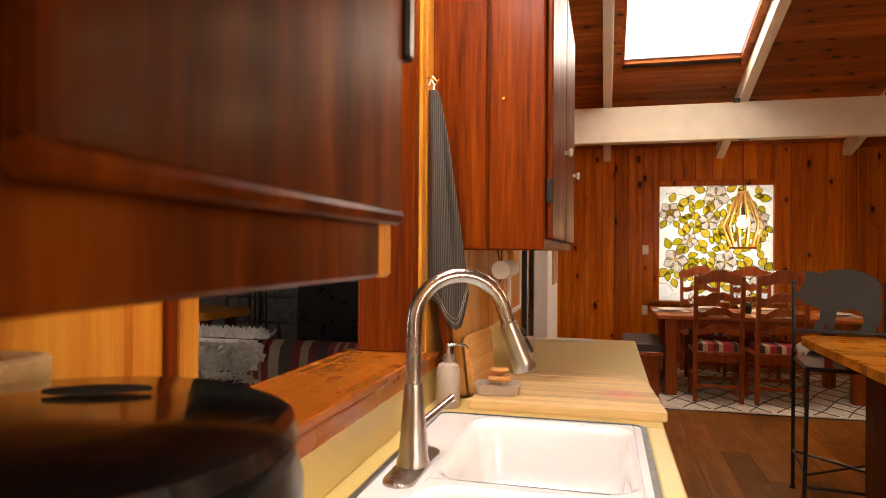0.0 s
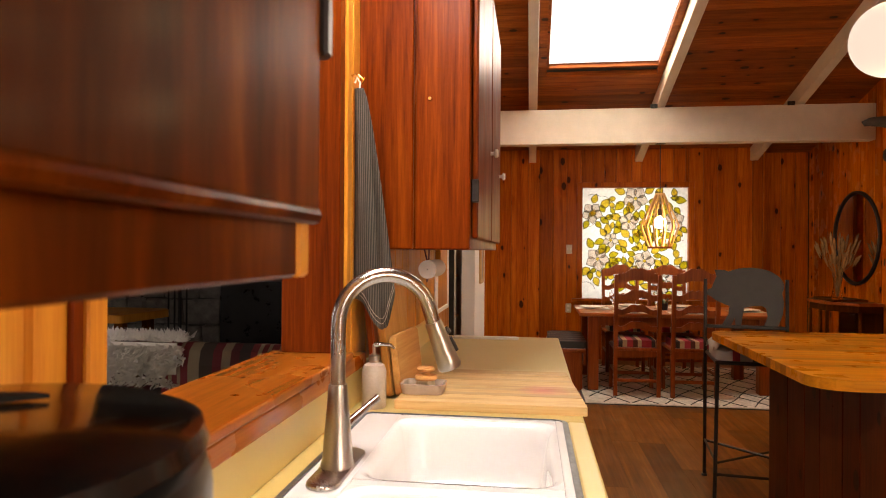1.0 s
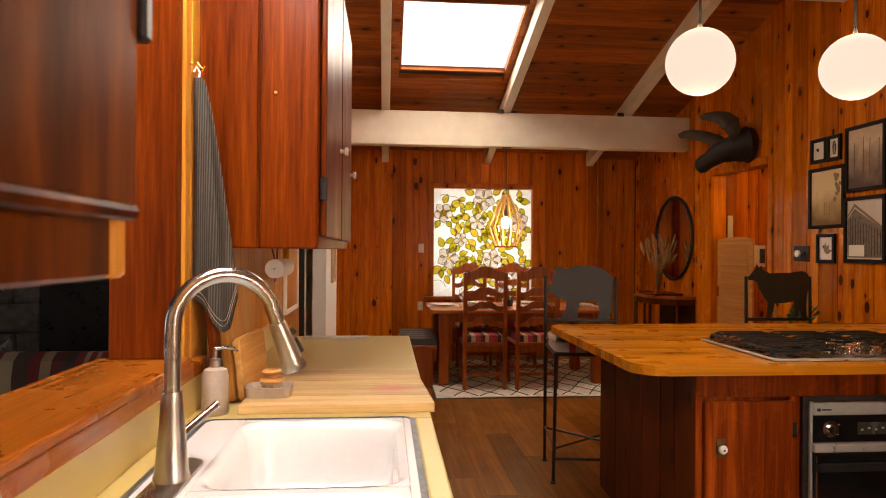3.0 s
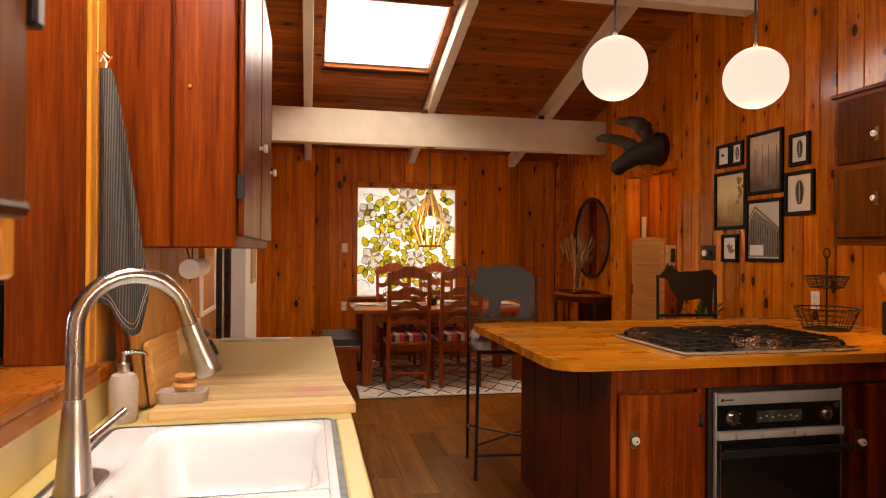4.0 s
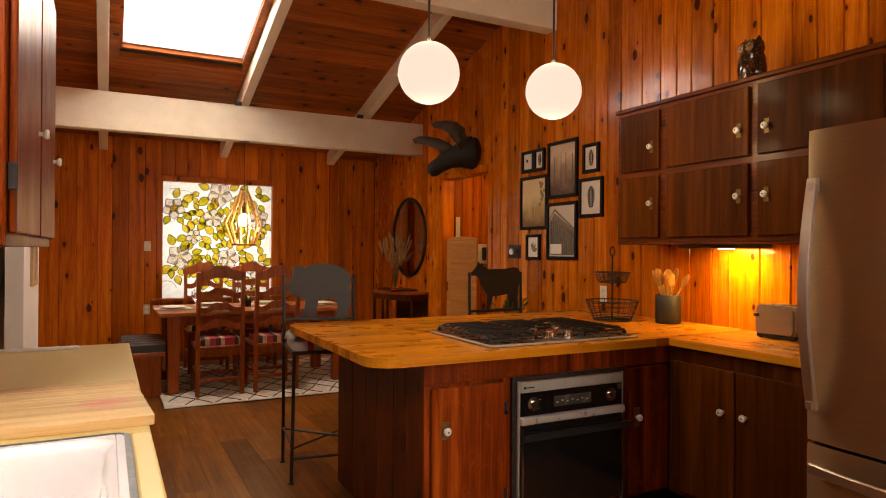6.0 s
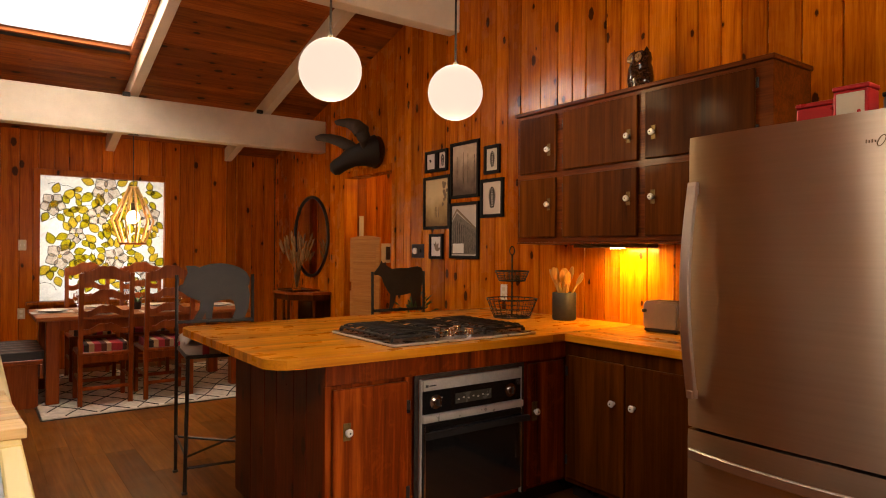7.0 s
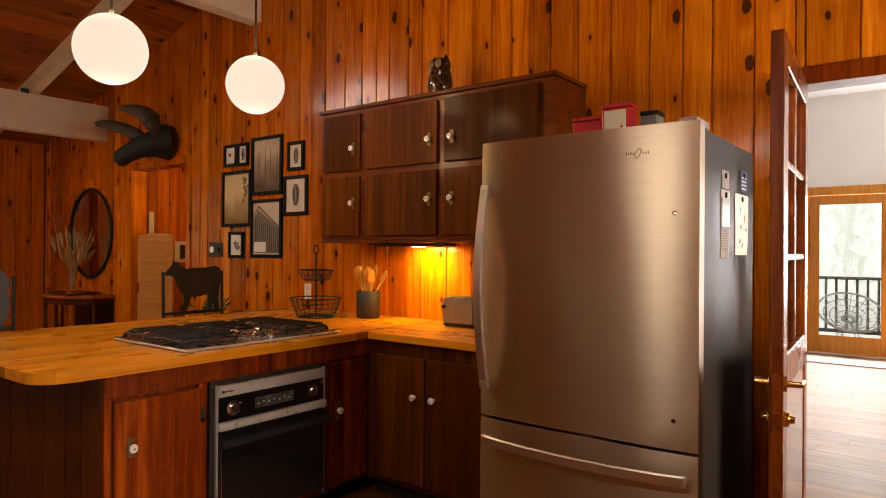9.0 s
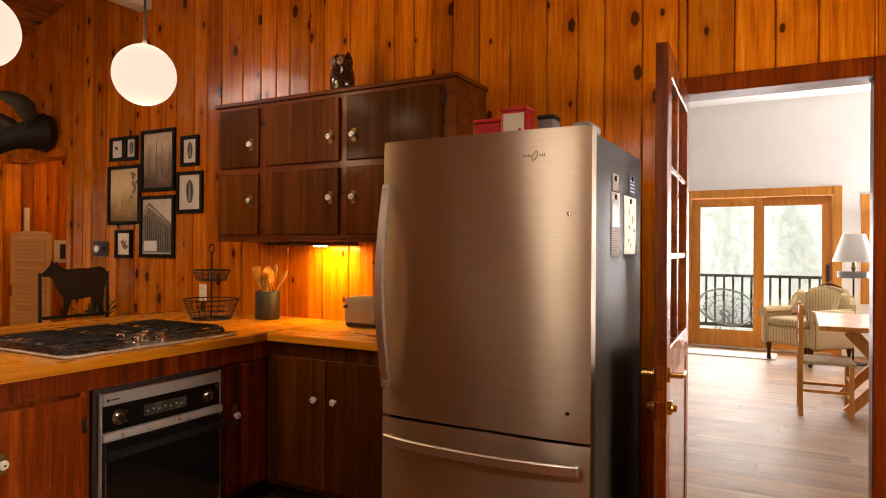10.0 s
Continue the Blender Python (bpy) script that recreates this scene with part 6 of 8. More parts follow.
HORNS = (([(-0.14, -0.1, 0.0), (-0.17, -0.12, 0.08), (-0.2, -0.11, 0.16), (-0.24, -0.06, 0.22), (-0.29, 0.02, 0.255), (-0.34, 0.10, 0.262), (-0.37, 0.14, 0.255)], [0.06, 0.085, 0.09, 0.075, 0.055, 0.035, 0.012]),
         ([(-0.16, 0.06, -0.02), (-0.22, 0.14, 0.05), (-0.29, 0.22, 0.1), (-0.36, 0.3, 0.13), (-0.42, 0.36, 0.14), (-0.46, 0.405, 0.125)], [0.05, 0.065, 0.06, 0.05, 0.04, 0.014]))
for path, broad in HORNS:
    fine_path, fine_w = [], []
    for k in range(8 * (len(path) - 1) + 1):
        u = k / 8
        q0 = min(int(u), len(path) - 2)
        f = u - q0
        fine_path.append(tuple(Vector(path[q0]).lerp(Vector(path[q0 + 1]), f)))
        fine_w.append((broad[q0] * (1 - f) + broad[q0 + 1] * f) * (1 + 0.07 * (k % 2)))
    part("horn", blade(fine_path, fine_w, 0.034, (0.5, 0.3, 1)), HORN, tro, "broad ridged grey-brown horn", True)

# ---- framed pictures ----
PICS = [(4.731, 4.914, 2.045, 2.233, 0), (4.576, 4.728, 2.042, 2.233, 1), (4.141, 4.529, 1.788, 2.258, 2), (3.886, 4.077, 1.957, 2.183, 1), (4.536, 4.936, 1.537, 2.004, 3), (4.142, 4.538, 1.281, 1.752, 4), (3.842, 4.12, 1.613, 1.919, 1), (4.635, 4.841, 1.273, 1.495, 5)]


def picture(y0, y1, z0, z1, kind, at=EAST):
    w, h = y1 - y0, z1 - z0
    p = thing("picture", pose(at - 0.001, y0, z0), PIC_TEXT[kind], "picture", "framed pictures on the pine wall")
    f = 0.026
    for lo, hi in (((-0.022, 0, 0), (0, f, h)), ((-0.022, w - f, 0), (0, w, h)), ((-0.022, f, 0), (0, w - f, f)), ((-0.022, f, h - f), (0, w - f, h))):
        part("frame", box(lo, hi, 0.002), FRAME_BLACK, p)
    part("print", box((-0.008, f, f), (-0.003, w - f, h - f)), PRINTS[kind], p)
    ink = lambda ya, yb, za, zb, m_: part("print_mark", box((-0.0092, min(ya, yb), za), (-0.0081, max(ya, yb), zb)), m_, p)
    if kind in (0, 5):
        b = prism(petal_outline(w * 0.5, h * 0.5, 0.5, w * 0.22, w * 0.07), 0, 0.001)
        part("print_mark", moved(b, Matrix(((0, 0, 1, -0.0095), (1, 0, 0, 0), (0, 1, 0, 0), (0, 0, 0, 1)))), INK, p)
        if kind == 5:
            for a in (1.6, 2.2, 2.9):
                b = prism(petal_outline(w * 0.55, h * 0.35, a, h * 0.35, w * 0.08), 0, 0.001)
                part("print_mark", moved(b, Matrix(((0, 0, 1, -0.0095 - a * 0.0004), (1, 0, 0, 0), (0, 1, 0, 0), (0, 0, 0, 1)))), SEPIA, p)
    elif kind == 1:
        n = 9
        for k in range(n):
            u = (k + 0.5) / n
            half = w * 0.17 * math.sin(math.pi * (0.15 + 0.8 * u))
            for s_ in (-1, 1):
                b = prism(petal_outline(w / 2, h * (0.22 + 0.56 * u), math.pi / 2 - s_ * 1.0, half * 1.25, h * 0.026), 0, 0.001)
                part("print_mark", moved(b, Matrix(((0, 0, 1, -0.0095 - 0.0002 * k), (1, 0, 0, 0), (0, 1, 0, 0), (0, 0, 0, 1)))), INK, p)
    elif kind == 2:
        for k in range(4):
            y = w * (0.17 + 0.19 * k + 0.03 * (k % 2))
            ink(y, y + w * 0.012, h * 0.25, h * (0.75 + 0.03 * (k % 3)), FOG_TREE)
    elif kind == 3:
        for k in range(14):
            b = prism(petal_outline(w * (0.26 - 0.1 * pr.random()), h * (0.5 + 0.03 * k), pr.random() * 6, w * 0.1, w * 0.04), 0, 0.001)
            part("print_mark", moved(b, Matrix(((0, 0, 1, -0.0095 - 0.0001 * k), (1, 0, 0, 0), (0, 1, 0, 0), (0, 0, 0, 1)))), SEPIA, p)
        for y in (0.42, 0.5, 0.55):
            ink(w * y, w * (y + 0.012), h * 0.22, h * 0.42, SEPIA)
    elif kind == 4:
        b = prism([(w * 0.08, h * 0.08), (w * 0.92, h * 0.08), (w * 0.92, h * 0.66), (w * 0.75, h * 0.82), (w * 0.08, h * 0.5)], 0, 0.001)
        part("print_mark", moved(b, Matrix(((0, 0, 1, -0.0095), (1, 0, 0, 0), (0, 1, 0, 0), (0, 0, 0, 1)))), BARN, p)
        for k in range(12):
            y = w * (0.12 + 0.066 * k)
            part("print_mark", box((-0.0108, y, h * 0.1), (-0.0097, y + w * 0.012, h * (0.46 + 0.022 * k if k < 9 else 0.68))), INK, p)
        part("print_mark", box((-0.0122, w * 0.5, h * 0.1), (-0.011, w * 0.88, h * 0.27)), PAPER, p)
        b = prism([(w * 0.05, h * 0.48), (w * 0.74, h * 0.85), (w * 0.94, h * 0.66), (w * 0.94, h * 0.70), (w * 0.74, h * 0.9), (w * 0.05, h * 0.52)], 0, 0.001)
        part("print_mark", moved(b, Matrix(((0, 0, 1, -0.012), (1, 0, 0, 0), (0, 1, 0, 0), (0, 0, 0, 1)))), SEPIA, p)


for q in PICS:
    picture(*q)

# ---- fittings on the walls ----
def wall_plate(name, m, w, h, label, material, knobs=(), category="switch"):
    p = thing(name, m, label, category)
    part("plate", box((-w / 2, -h / 2, 0), (w / 2, h / 2, 0.006), 0.002), material, p)
    for kx, ky, kw, kh, kd, km in knobs:
        part("toggle", box((kx - kw / 2, ky - kh / 2, 0.0062), (kx + kw / 2, ky + kh / 2, kd), 0.001), km, p)
    return p


IVORY = plain("ivory_plastic", (0.62, 0.56, 0.42), 0.4, spots=0.03, bump=0.0)
ON_NORTH = lambda x, z: pose(x, NORTH - 0.0005, z, 90, 0, 0)
ON_EAST = lambda y, z: pose(EAST - 0.0005, y, z) @ pose(0, 0, 0, 90, 0, -90)
wall_plate("light_switch", ON_NORTH(0.465, 1.375), 0.075, 0.115, "ivory double light switch on the pine wall", IVORY, ((-0.018, 0, 0.01, 0.025, 0.014, PORCELAIN), (0.018, 0, 0.01, 0.025, 0.014, PORCELAIN)))
wall_plate("outlet", ON_NORTH(0.46, 0.635), 0.07, 0.115, "ivory wall outlet on the pine wall", IVORY, ((0, 0.025, 0.03, 0.03, 0.008, PORCELAIN), (0, -0.025, 0.03, 0.03, 0.008, PORCELAIN)), "outlet")
p = wall_plate("dimmer_switch", ON_EAST(5.04, 1.343), 0.2, 0.125, "dark metal dimmer plate with a round white dial", IRON, ((0.05, 0.0, 0.012, 0.03, 0.02, IRON),))
part("dial", lathe([(0.0, 0.006), (0.03, 0.006), (0.028, 0.022), (0.0, 0.024)], 20), PORCELAIN, p, "white dial", True, pose(-0.035, 0, 0))
wall_plate("outlet", ON_EAST(3.84, 1.03), 0.075, 0.125, "white wall outlet behind the wire basket", PORCELAIN, ((0, 0.025, 0.03, 0.03, 0.008, IVORY), (0, -0.025, 0.03, 0.03, 0.008, IVORY)), "outlet")

# ---- things on the butcher block ----
bas = thing("wire_basket_stand", pose(2.99, 3.34, CT) @ Matrix.Diagonal((0.97, 0.97, 1.06, 1)), "black wire two-tier basket stand with a ring handle", "basket stand")


def wire_basket(z0, z1, r0, r1, n, label):
    ring_pts = lambda r_, z_: [(r_ * math.cos(2 * math.pi * k / 32), r_ * math.sin(2 * math.pi * k / 32), z_) for k in range(32)]
    rim = part("basket", tube(ring_pts(r1, z1), 0.0038, 6, closed=True), IRON, bas, label)
    for i in range(4):
        u = i / 4
        part("hoop", tube(ring_pts(r0 + (r1 - r0) * u, z0 + (z1 - z0) * u), 0.0038 if i == 0 else 0.002, 6, closed=True), IRON, rim)
    for k in range(n):
        a = 2 * math.pi * k / n
        part("wire", tube([(0.005 * math.cos(a), 0.005 * math.sin(a), z0), (r0 * math.cos(a), r0 * math.sin(a), z0), (r1 * math.cos(a), r1 * math.sin(a), z1)], 0.002, 5), IRON, rim)


wire_basket(0.004, 0.12, 0.125, 0.175, 22, "large lower wire basket")
wire_basket(0.235, 0.295, 0.09, 0.118, 18, "small upper wire basket")
part("pole", rod((0, 0, 0.0), (0, 0, 0.40), 0.006, 8), IRON, bas)
part("ring", tube([(0.022 * math.sin(2 * math.pi * k / 18), 0, 0.425 - 0.027 * math.cos(2 * math.pi * k / 18)) for k in range(18)], 0.004, 6, closed=True), IRON, bas)

crock = thing("utensil_crock", pose(3.19, 3.05, CT), "dark stoneware crock holding wooden kitchen utensils", "utensil crock")
part("crock", lathe([(0.0, 0.0), (0.072, 0.0), (0.078, 0.008), (0.078, 0.175), (0.074, 0.18), (0.07, 0.175), (0.07, 0.02), (0.0, 0.02)], 32), CROCK, crock, smooth=True)
ur = random.Random(9)
for k in range(11):
    a = k * 0.57 + 0.2
    lean = ur.uniform(0.03, 0.085)
    top = ur.uniform(0.26, 0.31)
    q = Vector((lean * math.cos(a) * 1.25, lean * math.sin(a) * 1.25, top))
    s0 = Vector((-0.3 * q.x, -0.3 * q.y, 0.025))
    ut = part("utensil", tube([tuple(s0), tuple(s0.lerp(q, 0.9))], 0.006, 8), AMBER_W, crock, "wooden spoon handle")
    d = (q - s0).normalized()
    wide = ur.uniform(0.02, 0.032)
    b = lathe([(wide * math.sin(math.pi * i / 10), 0.042 * (1 - math.cos(math.pi * i / 10))) for i in range(11)], 16)
    moved(b, Matrix.Translation(s0.lerp(q, 0.86)) @ d.to_track_quat("Z", "Y").to_matrix().to_4x4() @ pose(0, 0, 0, 0, 0, ur.uniform(0, 90)) @ Matrix.Diagonal((1, 0.28, 1.1, 1)))
    part("spoon_head", b, AMBER_W, ut, smooth=True)

toast = thing("toaster", pose(3.20, 2.27, CT) @ Matrix.Diagonal((0.9, 0.82, 0.92, 1)), "silver two-slot toaster with black feet and base", "toaster")
b = sheet_x(-0.085, 0.085, [(y, z + 0.015) for y, z in rounded(-0.14, 0.0, 0.14, 0.175, 0.035)])
bmesh.ops.recalc_face_normals(b, faces=b.faces)
bmesh.ops.bevel(b, geom=[e for e in b.edges if abs(e.verts[0].co.x - e.verts[1].co.x) < 1e-6], offset=0.012, segments=3, affect="EDGES")
part("shell", b, CHROME_WARM, toast, smooth=True)
part("base", box((-0.08, -0.13, 0.006), (0.08, 0.13, 0.022), 0.004), BLACK, toast)
for x in (-0.03, 0.03):
    part("slot", box((x - 0.013, -0.1, 0.1895), (x + 0.013, 0.1, 0.1925), 0.001), BLACK, toast)
for x in (-0.06, 0.06):
    for y in (-0.11, 0.11):
        part("foot", lathe([(0.0, 0.0), (0.012, 0.0), (0.012, 0.007), (0.0, 0.007)], 10), BLACK, toast, at=pose(x, y, 0))
part("lever", box((-0.115, 0.1, 0.12), (-0.0855, 0.125, 0.14), 0.004), BLACK, toast)

# ---- on the wall cabinet and the refrigerator ----
owl = thing("ceramic_jar", pose(3.14, 2.42, UZ1 + 0.012), "brown glazed ceramic figurine jar with two tufts on the cabinet", "figurine")
part("body", lathe([(0.0, 0.0), (0.055, 0.0), (0.068, 0.02), (0.076, 0.08), (0.07, 0.14), (0.06, 0.165), (0.066, 0.19), (0.06, 0.225), (0.035, 0.238), (0.0, 0.24)], 28), GLAZE, owl, smooth=True)
for s_ in (-1, 1):
    part("tuft", lathe([(0.02, 0.0), (0.012, 0.02), (0.0, 0.038)], 10), GLAZE, owl, at=pose(0, s_ * 0.042, 0.222))
    part("disc", lathe([(0.0, 0.0), (0.026, 0.0), (0.02, 0.006), (0.008, 0.007), (0.0, 0.003)], 16), GLAZE_L, owl, "pale glazed ring", at=pose(-0.058, s_ * 0.026, 0.192) @ TO_WEST)

TIN_M = plain("red_tin", (0.45, 0.02, 0.02), 0.3, 0.2, 0.06, bump=0.03)
for x, y, w, h, base, band in ((2.60, 1.20, 0.13, 0.13, TIN_M, PORCELAIN), (2.58, 1.07, 0.115, 0.165, TIN_M, IVORY), (2.72, 0.985, 0.07, 0.15, FRIDGE_GREY, IRON)):
    tin = thing("tin_box", pose(x, y, FZ - 0.015), "red and white decorated tin on the refrigerator" if base is TIN_M else "grey metal tin on the refrigerator", "tin")
    part("box", box((-0.045, -w / 2, 0.0), (0.045, w / 2, h), 0.006, 2), base, tin)
    part("lid", box((-0.048, -w / 2 - 0.003, h + 0.0005), (0.048, w / 2 + 0.003, h + 0.018), 0.005, 2), band if base is not TIN_M else base, tin)
    if base is TIN_M:
        if h > 0.15:
            part("label_panel", box((-0.0468, -w / 2 + 0.012, 0.012), (-0.0455, w / 2 - 0.012, h - 0.01)), IVORY, tin, "cream panel with tiny flowers")
            for i in range(9):
                part("flower", lathe([(0.0, 0.0), (0.007, 0.0), (0.0, 0.001)], 7), TIN_M, tin, at=pose(-0.047, -0.028 + 0.02 * (i % 4), 0.03 + 0.028 * (i // 4)) @ TO_WEST)
        else:
            for i in range(2):
                part("white_mark", box((-0.0468, -0.055, 0.02 + 0.032 * i), (-0.0455, 0.05 - 0.02 * i, 0.034 + 0.032 * i)), band, tin)
# papers held by magnets on the refrigerator's side
def pinned(x0, x1, z0, z1, material, label):
    pc = thing("pinned_paper", pose(x0, FY0 + 0.0055, z0), label, "paper")
    w, h = x1 - x0, z1 - z0
    edge = [(w * (0.02 * math.sin(5 * u)), h * u) for u in (0.0, 0.35, 0.7, 1.0)] + [(w, h), (w, h * 0.6), (w * 0.97, h * 0.2), (w * 0.9, 0.0)]
    part("sheet", moved(prism(edge, 0, 0.0015), Matrix(((1, 0, 0, 0), (0, 0, -1, -0.0005), (0, 1, 0, 0), (0, 0, 0, 1)))), material, pc)
    part("magnet", lathe([(0.0, 0.0), (0.011, 0.0), (0.01, 0.005), (0.0, 0.006)], 12), BLACK, pc, at=pose(w / 2, -0.0024, h - 0.018) @ TO_SOUTH)
    return pc, w, h


def printed(pc, x0, x1, z0, z1, material):
    part("print_bar", box((x0, -0.0032, z0), (x1, -0.0023, z1)), material, pc)


pc, w, h = pinned(2.48, 2.60, 1.33, 1.575, PAPER, "printed paper strip with a grey picture under a magnet")
printed(pc, w * 0.12, w * 0.9, h * 0.46, h * 0.88, PRINT_FOG)
for i in range(9):
    printed(pc, w * 0.12, w * (0.62 + 0.26 * ((i * 7) % 5) / 5), h * (0.10 + 0.036 * i), h * (0.114 + 0.036 * i), GREY)
pc, w, h = pinned(2.49, 2.585, 1.58, 1.645, GREY, "small photograph card under a magnet")
pc, w, h = pinned(2.76, 2.87, 1.585, 1.67, BLUE_CARD, "small blue printed card under a magnet")
for i in range(4):
    printed(pc, w * 0.15, w * 0.85, h * (0.14 + 0.17 * i), h * (0.2 + 0.17 * i), PAPER)
pc, w, h = pinned(2.68, 2.89, 1.34, 1.575, PAPER, "child's crayon drawing under a magnet")
for i in range(6):
    a = 0.5 + 1.1 * i
    b = prism(petal_outline(w * (0.3 + 0.09 * i), h * (0.2 + 0.24 * ((i * 2) % 3)), a, w * 0.16, w * 0.035), 0, 0.0008)
    part("crayon_mark", moved(b, Matrix(((1, 0, 0, 0), (0, 0, -1, -0.0022 - 0.0001 * i), (0, 1, 0, 0), (0, 0, 0, 1)))), (CRAYON_A, CRAYON_B)[i % 2], pc)


# ---- things by the sink ----
cb = thing("bamboo_board", pose(0, 0, CT), "large pale bamboo cutting board with a pink stain across the counter", "cutting board")
nb = 14
for i in range(nb):
    y0 = 1.872 + i * (2.385 - 1.872) / nb
    part("strip", box((-0.39, y0, 0.0005), (0.146 - 0.0022 * i, y0 + (2.385 - 1.872) / nb - 0.0006, 0.0255 - 0.0004 * (i % 3)), 0.0015), BAMBOO_STAIN, cb)

dish = thing("soap_dish", pose(-0.325, 1.99, CT + 0.026), "grey stoneware soap dish on the bamboo board", "soap dish")
b = bmesh.new()
rings = []
for x0, z, r_ in ((0.0, 0.0, 0.018), (-0.006, 0.03, 0.02), (0.002, 0.03, 0.018), (0.008, 0.012, 0.014)):
    rings.append([b.verts.new((x, y, z)) for x, y in rounded(-0.06 + x0, -0.042 + x0, 0.06 - x0, 0.042 - x0, r_)])
for p, q in zip(rings, rings[1:]):
    for i in range(len(p)):
        b.faces.new((p[i], p[(i + 1) % len(p)], q[(i + 1) % len(q)], q[i]))
b.faces.new(rings[0])
b.faces.new(rings[-1])
part("dish", b, GREY, dish, smooth=True)
brush = thing("dish_brush", pose(-0.32, 1.995, CT + 0.039), "round wooden dish brush with pale bristles in the soap dish", "brush")
b = None
br_ = random.Random(3)
for k in range(90):
    a, r_ = br_.random() * 6.3, 0.03 * math.sqrt(br_.random())
    b = rod((r_ * math.cos(a), r_ * math.sin(a), 0.0), (r_ * math.cos(a) * 0.9, r_ * math.sin(a) * 0.9, 0.026), 0.0011, 4, bm=b)
part("bristles", b, plain("pale_bristle", (0.62, 0.5, 0.3), 0.8), brush, "pale plant-fibre bristles")
part("head", lathe([(0.0, 0.024), (0.032, 0.024), (0.035, 0.03), (0.032, 0.037), (0.02, 0.039), (0.0, 0.039)], 24), BRUSH_W, brush, "orange wooden disc", True)
part("grip", lathe([(0.0, 0.038), (0.014, 0.039), (0.013, 0.044), (0.026, 0.05), (0.028, 0.056), (0.022, 0.062), (0.0, 0.063)], 24), BRUSH_W, brush, smooth=True)

soap = thing("soap_dispenser", pose(-0.453, 1.888, CT) @ Matrix.Diagonal((0.98, 0.98, 0.9, 1)), "grey-beige stoneware soap dispenser with a metal pump", "soap dispenser")
part("bottle", lathe([(0.0, 0.0), (0.033, 0.0), (0.036, 0.005), (0.036, 0.115), (0.03, 0.135), (0.016, 0.142), (0.015, 0.15), (0.0, 0.15)], 28), GREY, soap, smooth=True)
part("collar", lathe([(0.0, 0.15), (0.0165, 0.15), (0.0165, 0.165), (0.009, 0.168), (0.006, 0.172), (0.006, 0.2), (0.0, 0.2)], 18), NICKEL, soap, smooth=True)
part("nozzle", tube([(0, 0, 0.197), (0.02, 0.004, 0.2), (0.048, 0.01, 0.196), (0.058, 0.012, 0.186)], 0.0045, 8, radii=[0.009, 0.006, 0.0045, 0.004]), NICKEL, soap, smooth=True)

for bx, by, turn, y0, y1, h, lab, m_ in ((-0.432, 1.99, -2, 0.0, 0.31, 0.33, "tall worn wooden cutting board leaning on the wall", BOARD_A), (-0.404, 2.0, -4, 0.0, 0.28, 0.185, "smaller dark-edged wooden cutting board leaning on another", BOARD_B), (-0.462, 1.968, -2, 0.0, 0.045, 0.30, "narrow dark wooden paddle leaning by the boards", CHAIR_W)):
    lb = thing("cutting_board", pose(bx, by, CT + 0.004, 0, 0, turn) @ pose(0, 0, 0, 0, -7, 0), lab, "cutting board", "boards leaning by the sink")
    b = sheet_x(-0.011, 0.011, [(y, z) for y, z in rounded(y0, 0.0, y1, h, 0.02)])
    bmesh.ops.recalc_face_normals(b, faces=b.faces)
    bmesh.ops.bevel(b, geom=[e for e in b.edges if abs(e.verts[0].co.x - e.verts[1].co.x) < 1e-6], offset=0.004, segments=2, affect="EDGES")
    part("board", b, m_, lb, smooth=True)

# hanging towel
tw = thing("dish_towel", pose(-0.508, 1.905, 0), "dark grey ribbed dish towel hanging from a brass hook", "towel")


def towel_at(u, a):
    """A point of the gathered cloth: u from the loop down, a round its section."""
    left, right = -0.013 - 0.002 * u, 0.014 + 0.098 * u ** 0.75
    mid, half = (left + right) / 2, (right - left) / 2
    x = mid + half * math.cos(a)
    k = (x - left) / (right - left)
    y = (0.008 + 0.012 * u) * math.sin(a) + min(1, u * 2) * (0.008 * math.sin(9 * k + 1.5) + 0.005 * math.sin(17 * k + 3 * u))
    low = 1.21 - 0.09 * math.exp(-((k - 0.7) / 0.3) ** 2) + 0.05 * max(0, k - 0.82) / 0.18
    return Vector((x, y, 1.818 - (1.818 - low) * u))


b = bmesh.new()
rings = []
NT = 48
for i in range(27):
    rings.append([b.verts.new(towel_at(i / 26, 2 * math.pi * k / NT)) for k in range(NT)])
for p, q in zip(rings, rings[1:]):
    for k in range(NT):
        b.faces.new((p[k], p[(k + 1) % NT], q[(k + 1) % NT], q[k]))
b.faces.new(rings[0])
part("cloth", b, TOWEL, tw, smooth=True)
for u in (0.955, 0.975):
    part("stitching", tube([tuple(towel_at(u, math.pi + math.pi * k / 30) - Vector((0, 0.001, 0))) for k in range(31)], 0.0006, 5), GREY, tw, "pale stitched hem line")
part("loop", tube([(0, 0, 1.81), (0.004, 0, 1.835), (-0.006, 0.002, 1.85), (-0.012, 0, 1.835)], 0.003, 6), PAPER, tw)
hook = thing("wall_hook", pose(WEST + 0.001, 1.90, 1.845), "small brass wall hook holding the towel", "hook")
part("hook", tube([(0.0, 0, 0.01), (0.02, 0, 0.012), (0.034, 0, -0.002), (0.03, 0, -0.014), (0.04, 0, 0.004)], 0.003, 8), BRASS, hook)

